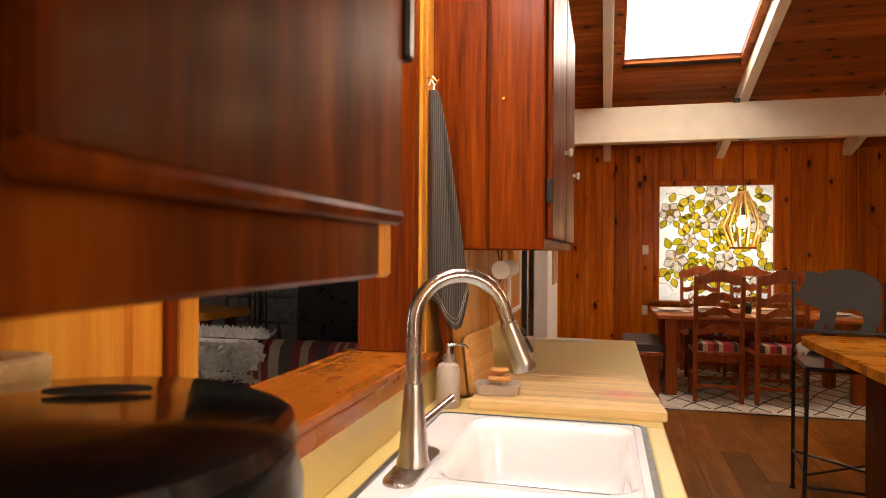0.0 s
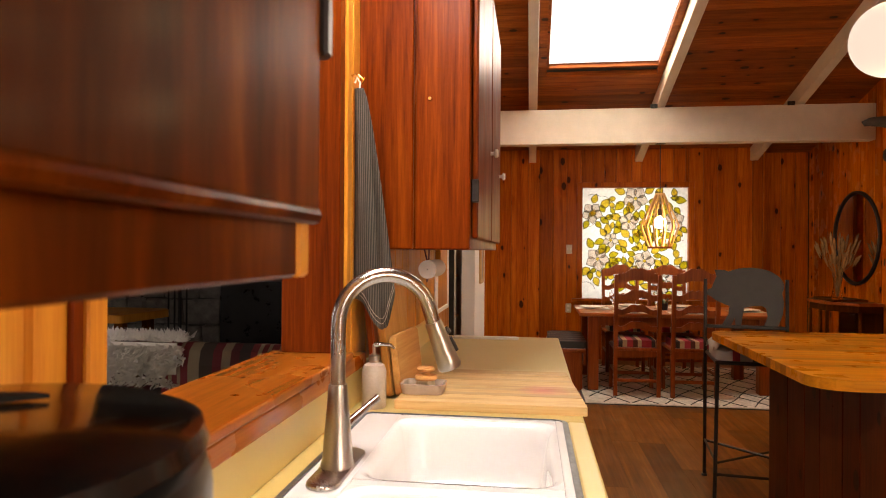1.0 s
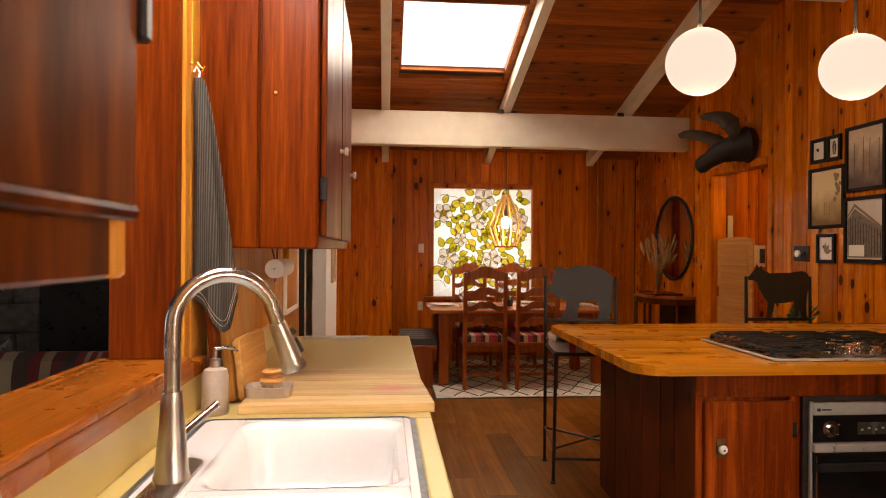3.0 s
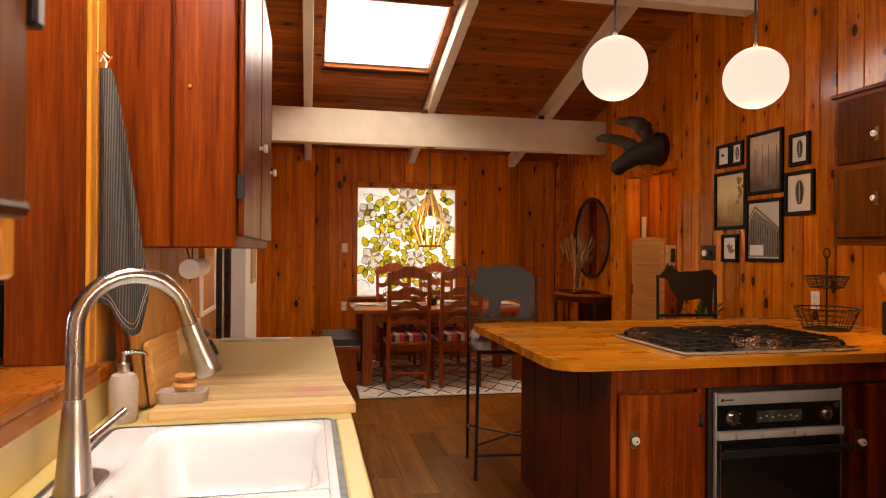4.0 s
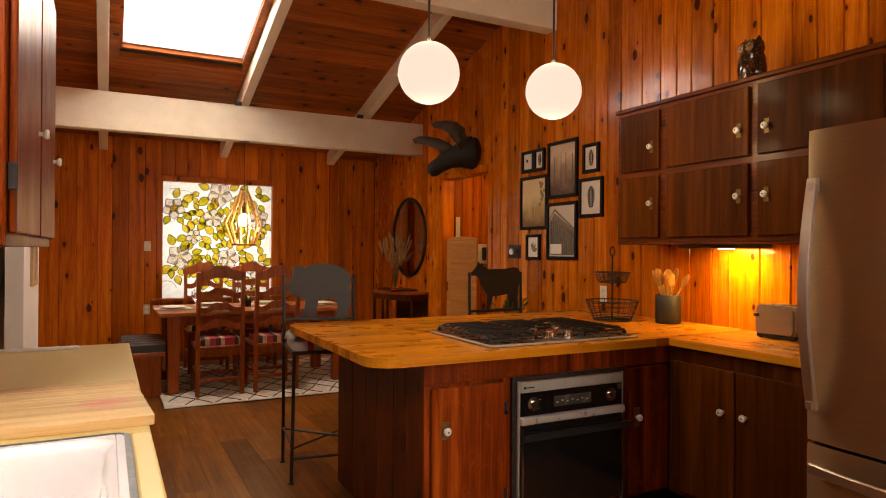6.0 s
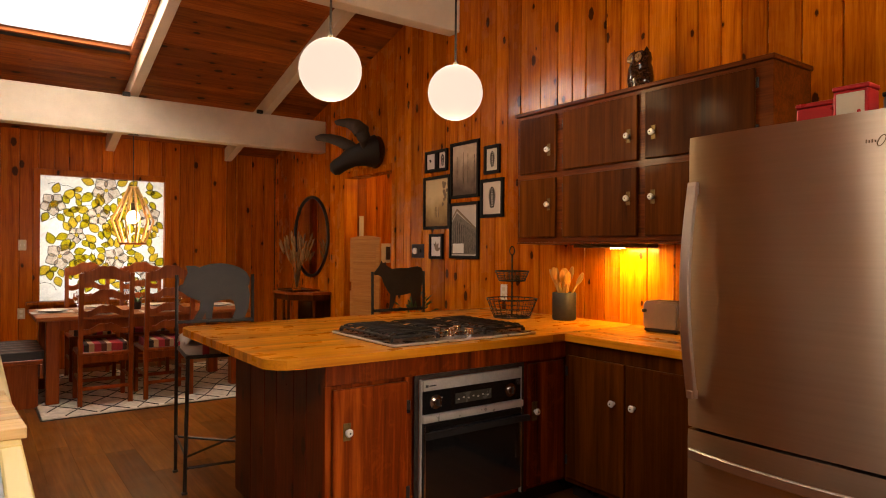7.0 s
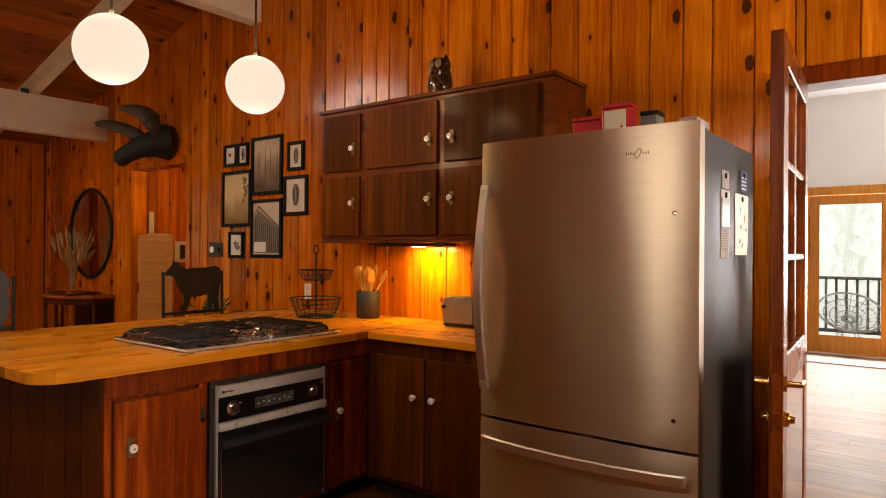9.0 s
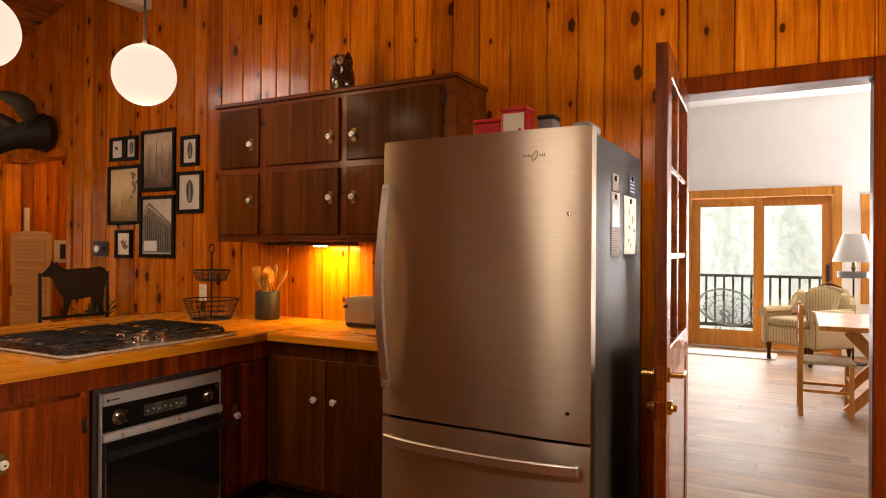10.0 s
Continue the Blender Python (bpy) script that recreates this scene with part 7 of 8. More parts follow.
roll = thing("paper_towel_roll", pose(-0.40, 2.50, BZ0), "white paper towel roll under the wall cabinet", "paper towel")
part("paper", moved(lathe([(0.004, 0.0), (0.035, 0.0), (0.035, 0.27), (0.004, 0.27), (0.004, 0.0)], 28), pose(0, 0.01, -0.075, -90, 0, 0)), PAPER, roll, smooth=True)
for y in (0.285,):
    part("bracket", box((-0.012, y, -0.09), (0.012, y + 0.006, 0.0), 0.002), TRIM_YEL, roll)
part("dowel", rod((0, 0.2, -0.075), (0, 0.287, -0.075), 0.012, 10), TRIM_YEL, roll)

strip = thing("metal_strip", pose(-0.40, 3.36, CT), "flat silver metal strip lying on the yellow counter", "metal strip")
part("bar", box((0, 0, 0.0005), (0.33, 0.045, 0.012), 0.002), ALU, strip)
part("groove", box((0.01, 0.016, 0.0125), (0.32, 0.03, 0.0145), 0.0005), PAPER, strip)

wb = thing("wall_board", pose(WEST + 0.001, 3.56, 1.0), "white-framed cork memo board on the pine wall", "board")
for lo, hi in (((0, 0, 0), (0.018, 0.025, 0.42)), ((0, 0.455, 0), (0.018, 0.48, 0.42)), ((0, 0.025, 0), (0.018, 0.455, 0.025)), ((0, 0.025, 0.395), (0.018, 0.455, 0.42))):
    part("frame", box(lo, hi, 0.003), PLASTER, wb)
part("panel", box((0.001, 0.025, 0.025), (0.01, 0.455, 0.395)), TRIM_YEL, wb)
cord = thing("cord", pose(WEST + 0.004, 2.9, 1.352), "thin dark red cord hanging under the cabinet", "cord")
part("cord", tube([(0.05, 0, 0), (0.06, 0.03, -0.06), (0.05, 0.1, -0.13), (0.03, 0.2, -0.15), (0.02, 0.3, -0.11), (0.02, 0.32, 0.0)], 0.004, 6), plain("dark_red_cord", (0.12, 0.02, 0.015), 0.5), cord)
post = thing("steel_rail", pose(-0.50, 4.12, 0), "slim dark steel corner rail at the end of the wall", "rail")
part("bar", box((-0.02, 0, 0), (0.012, 0.03, 1.9), 0.002), IRON, post)
part("edge", box((0.0125, 0.006, 0), (0.02, 0.024, 1.9), 0.001), ALU, post)

# pantry shelves with books and jars
pan = thing("pantry_shelves", pose(-1.14, 4.22, 0), "cream pantry shelves with books and jars", "shelf")
for z in (0.45, 0.82, 1.14, 1.5, 1.9):
    part("shelf", box((0, 0, z), (0.55, 1.06, z + 0.022), 0.002), TRIM_YEL, pan)
sr = random.Random(12)
for z in (0.842, 1.162, 1.522):
    y = 4.25
    while y < 5.2:
        w, h = sr.uniform(0.02, 0.06), sr.uniform(0.16, 0.26)
        bk = thing("book", pose(-0.80, y, z), "upright book on the pantry shelf", "book", "pantry books")
        part("cover", box((0, 0, 0), (0.17, w - 0.003, h), 0.003), sr.choice([BLACK, INK, PAPER, BLUE_CARD, GREY, BARN]), bk)
        part("spine", box((0.1705, 0.001, 0.02), (0.1715, w - 0.004, h - 0.02)), sr.choice([PAPER, INK, GREY]), bk)
        y += w + sr.choice([0.002, 0.002, 0.05])

# small frame on the white partition

fr = thing("picture", pose(-0.429, 5.35, 1.08), "narrow pale wooden frame on the white partition", "picture")
for lo, hi in (((0, 0, 0), (0.02, 0.03, 0.5)), ((0, 0.3, 0), (0.02, 0.33, 0.5)), ((0, 0.03, 0), (0.02, 0.3, 0.03)), ((0, 0.03, 0.47), (0.02, 0.3, 0.5))):
    part("frame", box(lo, hi, 0.003), BAMBOO, fr)
part("print", box((0.002, 0.03, 0.03), (0.01, 0.3, 0.47)), PRINT_TAN, fr)

# round black coffee maker close to the camera
MATT_BLACK = plain("matt_black_rubber", (0.008, 0.007, 0.006), 0.9, spots=0.1, bump=0.05)
cof = thing("coffee_maker", pose(-0.325, 0.368, CT, 0, 0, 0) @ Matrix.Diagonal((1.1, 1.1, 1.01, 1)), "round glossy black coffee maker with a silver band", "coffee maker")
part("body", lathe([(0.0, 0.0), (0.125, 0.0), (0.132, 0.008), (0.132, 0.31), (0.128, 0.325), (0.12, 0.33)], 56), BLACK, cof, smooth=True)
part("lid", lathe([(0.124, 0.3305), (0.13, 0.335), (0.127, 0.345), (0.118, 0.349), (0.06, 0.352), (0.0, 0.353)], 56), BLACKGLOSS, cof, "glossy black lid", True)
part("lid_grip", prism(petal_outline(-0.035, 0.035, 0.45, 0.06, 0.008), 0.3535, 0.357, None, 0.0015), MATT_BLACK, cof)
part("front", box((0.02, -0.14, 0.02), (0.135, -0.09, 0.29), 0.01, 2), BLACK, cof)
part("band", moved(prism(arc(0, 0, 0.1345, -100, -35, 14) + arc(0, 0, 0.131, -35, -100, 14), 0.2, 0.275), pose(0, 0, 0)), ALU, cof, "silver band")
part("display", box((-0.03, -0.02, 0), (0.03, 0.02, 0.002), 0.0005), BLACKGLOSS, cof, "small dark display", at=pose(0.132 * math.cos(-0.25), 0.132 * math.sin(-0.25), 0.24) @ pose(0, 0, 0, 0, 0, math.degrees(-0.25)) @ pose(0, 0, 0, 90, 0, 90))
bb = thing("bread_box", pose(-0.525, 0.2, CT), "pale wooden box with a round finger hole by the wall", "box")
part("box", box((0, 0, 0), (0.05, 0.33, 0.36), 0.004), BAMBOO, bb)
part("finger_hole", lathe([(0.0, 0.0), (0.012, 0.0), (0.012, 0.002), (0.0, 0.002)], 16), BLACK, bb, at=pose(0.05, 0.25, 0.28) @ TO_EAST)

# ---- living room behind the pass-through ----
sofa = thing("sofa", pose(-3.2, 3.35, 0), "sofa covered with a red, tan and black striped blanket", "sofa")
part("base", box((0, 0.05, 0.12), (2.3, 0.9, 0.42), 0.03, 2), SOFA, sofa)
b = sheet_x(0, 2.3, [(y, z) for y, z in [(0.0, 0.1), (0.0, 0.72), (0.02, 0.80), (0.07, 0.835), (0.14, 0.83), (0.2, 0.78), (0.24, 0.4), (0.24, 0.1)]])
part("backrest", b, SOFA, sofa)
for x in (0.0, 2.06):
    part("arm", box((x, 0.245, 0.12), (x + 0.24, 0.9, 0.62), 0.04, 3), SOFA, sofa)
for x in (0.08, 2.14):
    for y in (0.1, 0.8):
        part("leg", box((x, y, 0), (x + 0.07, y + 0.07, 0.119)), CAB_DARK, sofa)
throw = thing("sheepskin", pose(-2.12, 3.35, 0.84), "fluffy white sheepskin draped over the sofa's back", "sheepskin")
b = bmesh.new()
fr_ = random.Random(8)
verts = []
for k in range(2600):
    x, s = fr_.uniform(-0.4, 0.27), fr_.uniform(0, 1)
    if abs(x + 0.07) > 0.33 - 0.09 * math.sin(9 * s):
        continue
    if s < 0.6:
        p, nrm = Vector((x, -0.01, -0.02 - (0.6 - s) * 0.36)), Vector((0, -1, 0.2))
    else:
        p, nrm = Vector((x, (s - 0.6) * 0.45, 0.008)), Vector((0, -0.2, 1))
    d = (nrm + Vector((fr_.uniform(-0.8, 0.8), fr_.uniform(-0.4, 0.4), fr_.uniform(-1.0, 0.5)))).normalized()
    side = d.orthogonal().normalized() * 0.012
    L = fr_.uniform(0.03, 0.065)
    vs = [b.verts.new(p - side), b.verts.new(p + side), b.verts.new(p + d * L)]
    b.faces.new(vs)
part("fleece", b, FUR, throw)
part("hide", box((-0.33, -0.008, -0.17), (0.22, -0.003, 0.0)), FUR, throw)

fire = thing("fireplace", pose(-4.6, 6.02, 0), "rough grey stone fireplace with a black firebox", "fireplace")
part("mass", box((0, 0.1, 0), (3.2, 0.5, roof(6.5) - 0.17)), STONE_DARK, fire)
sr = random.Random(31)
z = 0.0
while z < 2.1:
    h = sr.uniform(0.16, 0.3)
    x = 0.0
    while x < 3.2:
        w = min(sr.uniform(0.18, 0.42), 3.2 - x)
        if w > 0.05 and not (1.58 < x + w / 2 < 2.5 and 0.2 < z + h / 2 < 1.05):
            b = box((x + 0.008, 0.03 + sr.uniform(0, 0.03), z + 0.008), (x + w - 0.008, 0.099, z + h - 0.008), 0.022, 2)
            for v in b.verts:
                v.co += Vector((sr.uniform(-1, 1), sr.uniform(-1, 1) * 0.4, sr.uniform(-1, 1))) * 0.014
            part("stone", b, STONE, fire)
        x += w
    z += h
part("firebox", box((1.6, 0.0, 0.28), (2.45, 0.098, 1.04), 0.01), BLACK, fire, "black firebox door")
part("hearth", box((0.2, -0.5, 0), (3.0, 0.098, 0.25), 0.015), STONE_DARK, fire)
tools = thing("fire_tools", pose(-3.28, 5.75, 0.25), "black iron fireplace tool stand", "tool stand")
part("base", lathe([(0.0, 0.0), (0.12, 0.0), (0.12, 0.012), (0.0, 0.02)], 20), IRON, tools)
for k in range(4):
    x = -0.09 + 0.06 * k
    part("tool", tube([(x, 0, 0.03), (x, 0, 0.72), (x + 0.02, 0, 0.76), (x + 0.04, 0, 0.72)], 0.009, 8), IRON, tools)
part("pole", rod((0, 0.03, 0.015), (0, 0.03, 0.8), 0.01, 8), IRON, tools)
slab = thing("side_table", pose(-3.35, 4.75, 0), "rustic side table with a thick natural-edge wooden slab", "table")
part("slab", prism([(x + 0.03 * math.sin(9 * y), y + 0.02 * math.sin(11 * x)) for x, y in rounded(-0.5, -0.3, 0.42, 0.3, 0.08)], 0.80, 0.86, None, 0.01), TRIM_YEL, slab)
for x in (-0.35, 0.25):
    for y in (-0.2, 0.15):
        part("leg", box((x, y, 0), (x + 0.07, y + 0.07, 0.799), 0.006), CAB_DARK, slab)
tv = thing("television", pose(-3.6, 4.8, 0.86), "black flat television on a small stand", "television")
part("stand", box((-0.15, -0.08, 0.001), (0.15, 0.08, 0.015), 0.003), BLACK, tv)
part("neck", box((-0.03, -0.015, 0.015), (0.03, 0.015, 0.08)), BLACK, tv)
part("screen", box((-0.45, -0.02, 0.08), (0.45, 0.02, 0.58), 0.006), BLACK, tv)

# ---- hall behind the swing doors ----
HX0, HX1 = EAST + 0.13, 4.75
bm = box((HX1, 4.9, 0), (HX1 + 0.1, 7.1, 2.5))
box((HX0, 7.0, 0), (HX1, 7.1, 2.5), bm=bm)
box((HX0, 4.9, 0), (HX1, 5.0, 2.5), bm=bm)
hall = wall("wall_hall", "knotty pine walls of a small lit hall", bm, FRAME_W)
solid("ceiling_hall", box((HX0, 4.9, 2.5), (HX1 + 0.1, 7.1, 2.6)), PLASTER, "plain hall ceiling", "ceiling", kind="structure")
solid("floor_hall", box((HX0 + 0.0005, 5.003, -0.12), (HX1 + 0.1, 7.1, -0.002)), FLOOR_W, "brown plank floor of the hall", "floor", kind="structure")
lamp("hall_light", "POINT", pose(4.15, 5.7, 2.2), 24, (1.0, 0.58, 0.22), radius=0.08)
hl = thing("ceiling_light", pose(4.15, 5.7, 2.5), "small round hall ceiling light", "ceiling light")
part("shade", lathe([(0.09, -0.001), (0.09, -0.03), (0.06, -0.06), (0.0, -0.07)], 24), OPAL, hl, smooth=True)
casing = thing("door_casing", pose(0, 0, 0), "pine casing of the hall doorway", "door frame", kind="structure")
for lo, hi in (((EAST - 0.014, HALL_DOOR[1] - 0.008, 0), (EAST + 0.15, HALL_DOOR[1] + 0.06, HALL_DOOR[2] + 0.06)), ((EAST - 0.014, HALL_DOOR[0] - 0.06, 0), (EAST + 0.15, HALL_DOOR[0] + 0.008, HALL_DOOR[2] + 0.06)), ((EAST - 0.014, HALL_DOOR[0] + 0.008, HALL_DOOR[2] - 0.008), (EAST + 0.15, HALL_DOOR[1] - 0.008, HALL_DOOR[2] + 0.06))):
    part("casing_board", box(lo, hi, 0.005), PINE_E, casing)
for yh, ang in ((HALL_DOOR[1] - 0.03, -72), (HALL_DOOR[0] + 0.03, 57)):
    sd = thing("door_1" if ang < 0 else "door_2", pose(EAST + 0.06, yh, 0, 0, 0, ang), "tan slatted swing door with a scalloped top, standing open", "door", kind="structure")
    n = 14
    pts = [(0.0, 0.0), (0.43, 0.0)] + [(0.43 * (1 - i / n), 1.02 + 0.022 * math.sin(math.pi * i / n)) for i in range(n + 1)]
    b = moved(prism(pts, -0.012, 0.012), Matrix(((1, 0, 0, 0), (0, 0, 1, 0), (0, 1, 0, 0.46), (0, 0, 0, 1))))
    leaf = part("leaf", b, SWING, sd)
    for i in range(24):
        part("slat", box((0.05, -0.017, 0.52 + i * 0.037), (0.38, -0.0125, 0.554 + i * 0.037), 0.002), SWING, leaf)
    part("hinge", box((-0.012, -0.014, 0.9), (0.02, 0.014, 1.0), 0.002), BRASS, sd)
wall_plate("intercom", pose(4.16, 6.9615, 1.31, 90, 0, 0), 0.13, 0.24, "cream wall intercom with a dark handset", IVORY, ((0.02, 0.0, 0.05, 0.16, 0.03, BLACK),), "intercom")
# a bright lit edge in the hall, made as a cream-coloured strip
wall_plate("wall_plaque", pose(3.815, 6.9615, 1.625, 90, 0, 0), 0.06, 0.26, "narrow cream strip standing in for a lit edge on the hall wall", IVORY, (), "plaque")
pot = thing("house_plant", pose(3.0, 4.55, 0), "green trailing plant in a tall dark pot behind the peninsula", "plant")
part("pot", lathe([(0.0, 0.0), (0.12, 0.0), (0.15, 0.79), (0.14, 0.79), (0.12, 0.05), (0.0, 0.05)], 24), CROCK, pot, smooth=True)
for k in range(70):
    a, e_ = pr.random() * 6.3, pr.uniform(-0.2, 1.3)
    d = Vector((math.cos(a) * math.cos(e_), math.sin(a) * math.cos(e_), math.sin(e_)))
    o = Vector((0, 0, 0.79)) + d * pr.uniform(0.03, 0.17)
    side = d.cross(Vector((0, 0, 1))).normalized() * 0.018
    b = bmesh.new()
    vs = [b.verts.new(o), b.verts.new(o + d * 0.05 + side), b.verts.new(o + d * 0.1 - Vector((0, 0, 0.02))), b.verts.new(o + d * 0.05 - side)]
    b.faces.new((vs[0], vs[1], vs[2]))
    b.faces.new((vs[0], vs[2], vs[3]))
    part("leaf", b, LEAF, pot)

# ---- glazed door to the bright room, standing open ----
frame_d = thing("door_casing", pose(0, 0, 0), "dark stained casing of the doorway to the bright room", "door frame", kind="structure")
y0, y1, zt = ROOM_DOOR
for lo, hi in (((EAST - 0.016, y1 - 0.006, 0), (EAST + 0.155, y1 + 0.075, zt + 0.075)), ((EAST - 0.016, y0 - 0.075, 0), (EAST + 0.155, y0 + 0.006, zt + 0.075)), ((EAST - 0.016, y0 + 0.006, zt - 0.006), (EAST + 0.155, y1 - 0.006, zt + 0.075))):
    part("casing_board", box(lo, hi, 0.006, 2), CAB, frame_d)
part("threshold", box((EAST - 0.01, y0, 0.001), (EAST + 0.14, y1, 0.014), 0.004), CAB, frame_d)
LW, LH = 0.87, 2.09
gd = thing("door_3", pose(EAST - 0.02, y1 - 0.012, 0.012, 0, 0, 183.5), "dark stained door with six glass panes and brass handles, open", "door", kind="structure")
# local: x along the leaf from the hinge, y thickness 0..0.045, z up
TH = 0.045
ROWS = [(0.985, 1.31), (1.335, 1.645), (1.67, 1.985)]
st = 0.105
for lo, hi in (((0, 0, 0), (st, TH, LH)), ((LW - st, 0, 0), (LW, TH, LH)), ((st, 0, 0), (LW - st, TH, 0.2)), ((st, 0, 0.86), (LW - st, TH, 0.985)), ((st, 0, 1.985), (LW - st, TH, LH))):
    part("rail", box(lo, hi, 0.003), DOOR_WOOD, gd)
for z in (1.31, 1.645):
    part("muntin", box((st, 0.006, z), (LW - st, TH - 0.006, z + 0.025), 0.004), DOOR_WOOD, gd)
part("muntin", box((LW / 2 - 0.013, 0.0065, 0.985), (LW / 2 + 0.013, TH - 0.0065, 1.985), 0.004), DOOR_WOOD, gd)
for z0, z1 in ROWS:
    for xa, xb in ((st, LW / 2 - 0.013), (LW / 2 + 0.013, LW - st)):
        ob = part("pane", box((xa, TH / 2 - 0.002, z0), (xb, TH / 2 + 0.002, z1)), WINE_GLASS, gd)
        ob.visible_shadow = False
part("panel", box((st, 0.004, 0.2), (LW - st, TH - 0.004, 0.86), 0.004), DOOR_GLOSS, gd, "glossy varnished lower panel")
part("lock_plate", box((LW, 0.009, 0.845), (LW + 0.003, TH - 0.009, 0.93), 0.001), BRASS, gd, "brass lock plate")
part("lock_plate", box((LW, 0.009, 0.74), (LW + 0.003, TH - 0.009, 0.80), 0.001), BRASS, gd)
for s_, yy in ((-1, 0.0), (1, TH)):
    rot = pose(LW - 0.06, yy, 0.89) @ (pose(0, 0, 0, 90, 0, 0) if s_ < 0 else pose(0, 0, 0, -90, 0, 0))
    h = part("handle", lathe([(0.0, 0.0), (0.028, 0.0), (0.028, 0.006), (0.011, 0.009), (0.010, 0.05), (0.0, 0.052)], 20), BRASS, gd, "polished brass lever handle", True, rot)
    part("lever", tube([(LW - 0.06, yy + s_ * 0.046, 0.89), (LW - 0.10, yy + s_ * 0.05, 0.892), (LW - 0.155, yy + s_ * 0.048, 0.885)], 0.008, 10), BRASS, gd, "polished brass lever", True)
    part("deadbolt", lathe([(0.0, 0.0), (0.027, 0.0), (0.025, 0.012), (0.014, 0.016), (0.012, 0.03), (0.0, 0.031)], 20), BRASS, gd, "brass deadbolt", True, pose(LW - 0.06, yy, 0.77) @ (pose(0, 0, 0, 90, 0, 0) if s_ < 0 else pose(0, 0, 0, -90, 0, 0)))
for z in (0.25, 1.8):
    part("hinge", rod((-0.004, TH / 2, z), (-0.004, TH / 2, z + 0.09), 0.007, 8), BRASS, gd)

# ---- bright next room ----
RX = 10.1
SL = (-0.40, 1.50, 2.17)
W3 = (-1.75, -0.72, 0.75, 2.05)
bm = None
for a, b_, lo, hi in ((-4.0, W3[0], 0, 3.7), (W3[0], W3[1], 0, W3[2]), (W3[0], W3[1], W3[3], 3.7), (W3[1], SL[0], 0, 3.7), (SL[0], SL[1], SL[2], 3.7), (SL[1], 5.0, 0, 3.7)):
    bm = box((RX, a, lo), (RX + 0.14, b_, hi), bm=bm)
wall("wall_sunroom_east", "white plastered wall with a sliding glass door", bm, PLASTER)
bm = box((HX0, -4.12, 0), (RX + 0.14, -4.0, 3.7))
wall("wall_sunroom_south", "plain white wall of the bright room", bm, PLASTER)
bm = box((4.85, 4.9, 0), (RX + 0.14, 5.02, 3.7))
box((HX0, 4.78, 0), (4.85, 4.9, 3.7), bm=bm)
wall("wall_sunroom_north", "plain white wall of the bright room", bm, PLASTER)
bm = None
for a, b_, lo in ((-4.0, ROOM_DOOR[0] - 0.08, 0), (ROOM_DOOR[0] - 0.08, ROOM_DOOR[1] + 0.08, ROOM_DOOR[2] + 0.08), (ROOM_DOOR[1] + 0.08, 4.78, 0)):
    bm = box((HX0 + 0.002, a, lo), (HX0 + 0.02, b_, 3.7), bm=bm)
wall("wall_sunroom_west", "plain white wall beside the doorway", bm, PLASTER)
b = bmesh.new()
vs = [b.verts.new(c) for c in ((HX0, -4.1, 3.66), (RX + 0.14, -4.1, 3.45), (RX + 0.14, 5.0, 3.45), (HX0, 5.0, 3.66), (HX0, -4.1, 3.78), (RX + 0.14, -4.1, 3.57), (RX + 0.14, 5.0, 3.57), (HX0, 5.0, 3.78))]
for f in ((0, 1, 2, 3), (4, 5, 6, 7), (0, 1, 5, 4), (1, 2, 6, 5), (2, 3, 7, 6), (3, 0, 4, 7)):
    b.faces.new([vs[k] for k in f])
solid("ceiling_sunroom", b, PLASTER, "white sloping ceiling of the bright room", "ceiling", kind="structure")
# three windows out of view, added to go with the fill lamps
for nm, m_, w_, h_ in (("window_3", pose(S_FILL_WIN[0], SOUTH, S_FILL_WIN[2]), S_FILL_WIN[1] - S_FILL_WIN[0], S_FILL_WIN[3] - S_FILL_WIN[2]), ("window_5", pose(FAR_W, 2.8, 0.8, 0, 0, -90), 0.5, 1.6), ("window_4", pose(L_FILL_WIN[0], SOUTH, L_FILL_WIN[2]), L_FILL_WIN[1] - L_FILL_WIN[0], L_FILL_WIN[3] - L_FILL_WIN[2])):
    wd = thing(nm, m_, "plain wooden framed window, unseen, added for fill light", "window", kind="structure")
    for lo, hi in (((0, -0.12, 0), (0.06, 0.01, h_)), ((w_ - 0.06, -0.12, 0), (w_, 0.01, h_)), ((0.06, -0.12, 0), (w_ - 0.06, 0.01, 0.06)), ((0.06, -0.12, h_ - 0.06), (w_ - 0.06, 0.01, h_))):
        part("window_frame", box(lo, hi, 0.004), CAB, wd)
    ob = part("pane", box((0.06, -0.06, 0.06), (w_ - 0.06, -0.056, h_ - 0.06)), CLEAR_PANE, wd)
    ob.visible_shadow = False
part_sl = thing("sliding_door", pose(RX, 0, 0), "orange oak framed sliding glass door onto a deck", "door", kind="structure")
for lo, hi in (((-0.02, SL[0] - 0.04, 0), (0.1, SL[0] + 0.07, SL[2] + 0.07)), ((-0.02, SL[1] - 0.07, 0), (0.1, SL[1] + 0.05, SL[2] + 0.07)), ((-0.018, SL[0] + 0.07, SL[2] - 0.05), (0.1, SL[1] - 0.07, SL[2] + 0.07))):
    part("frame", box(lo, hi, 0.006), OAK, part_sl)
mid = (SL[0] + SL[1]) / 2
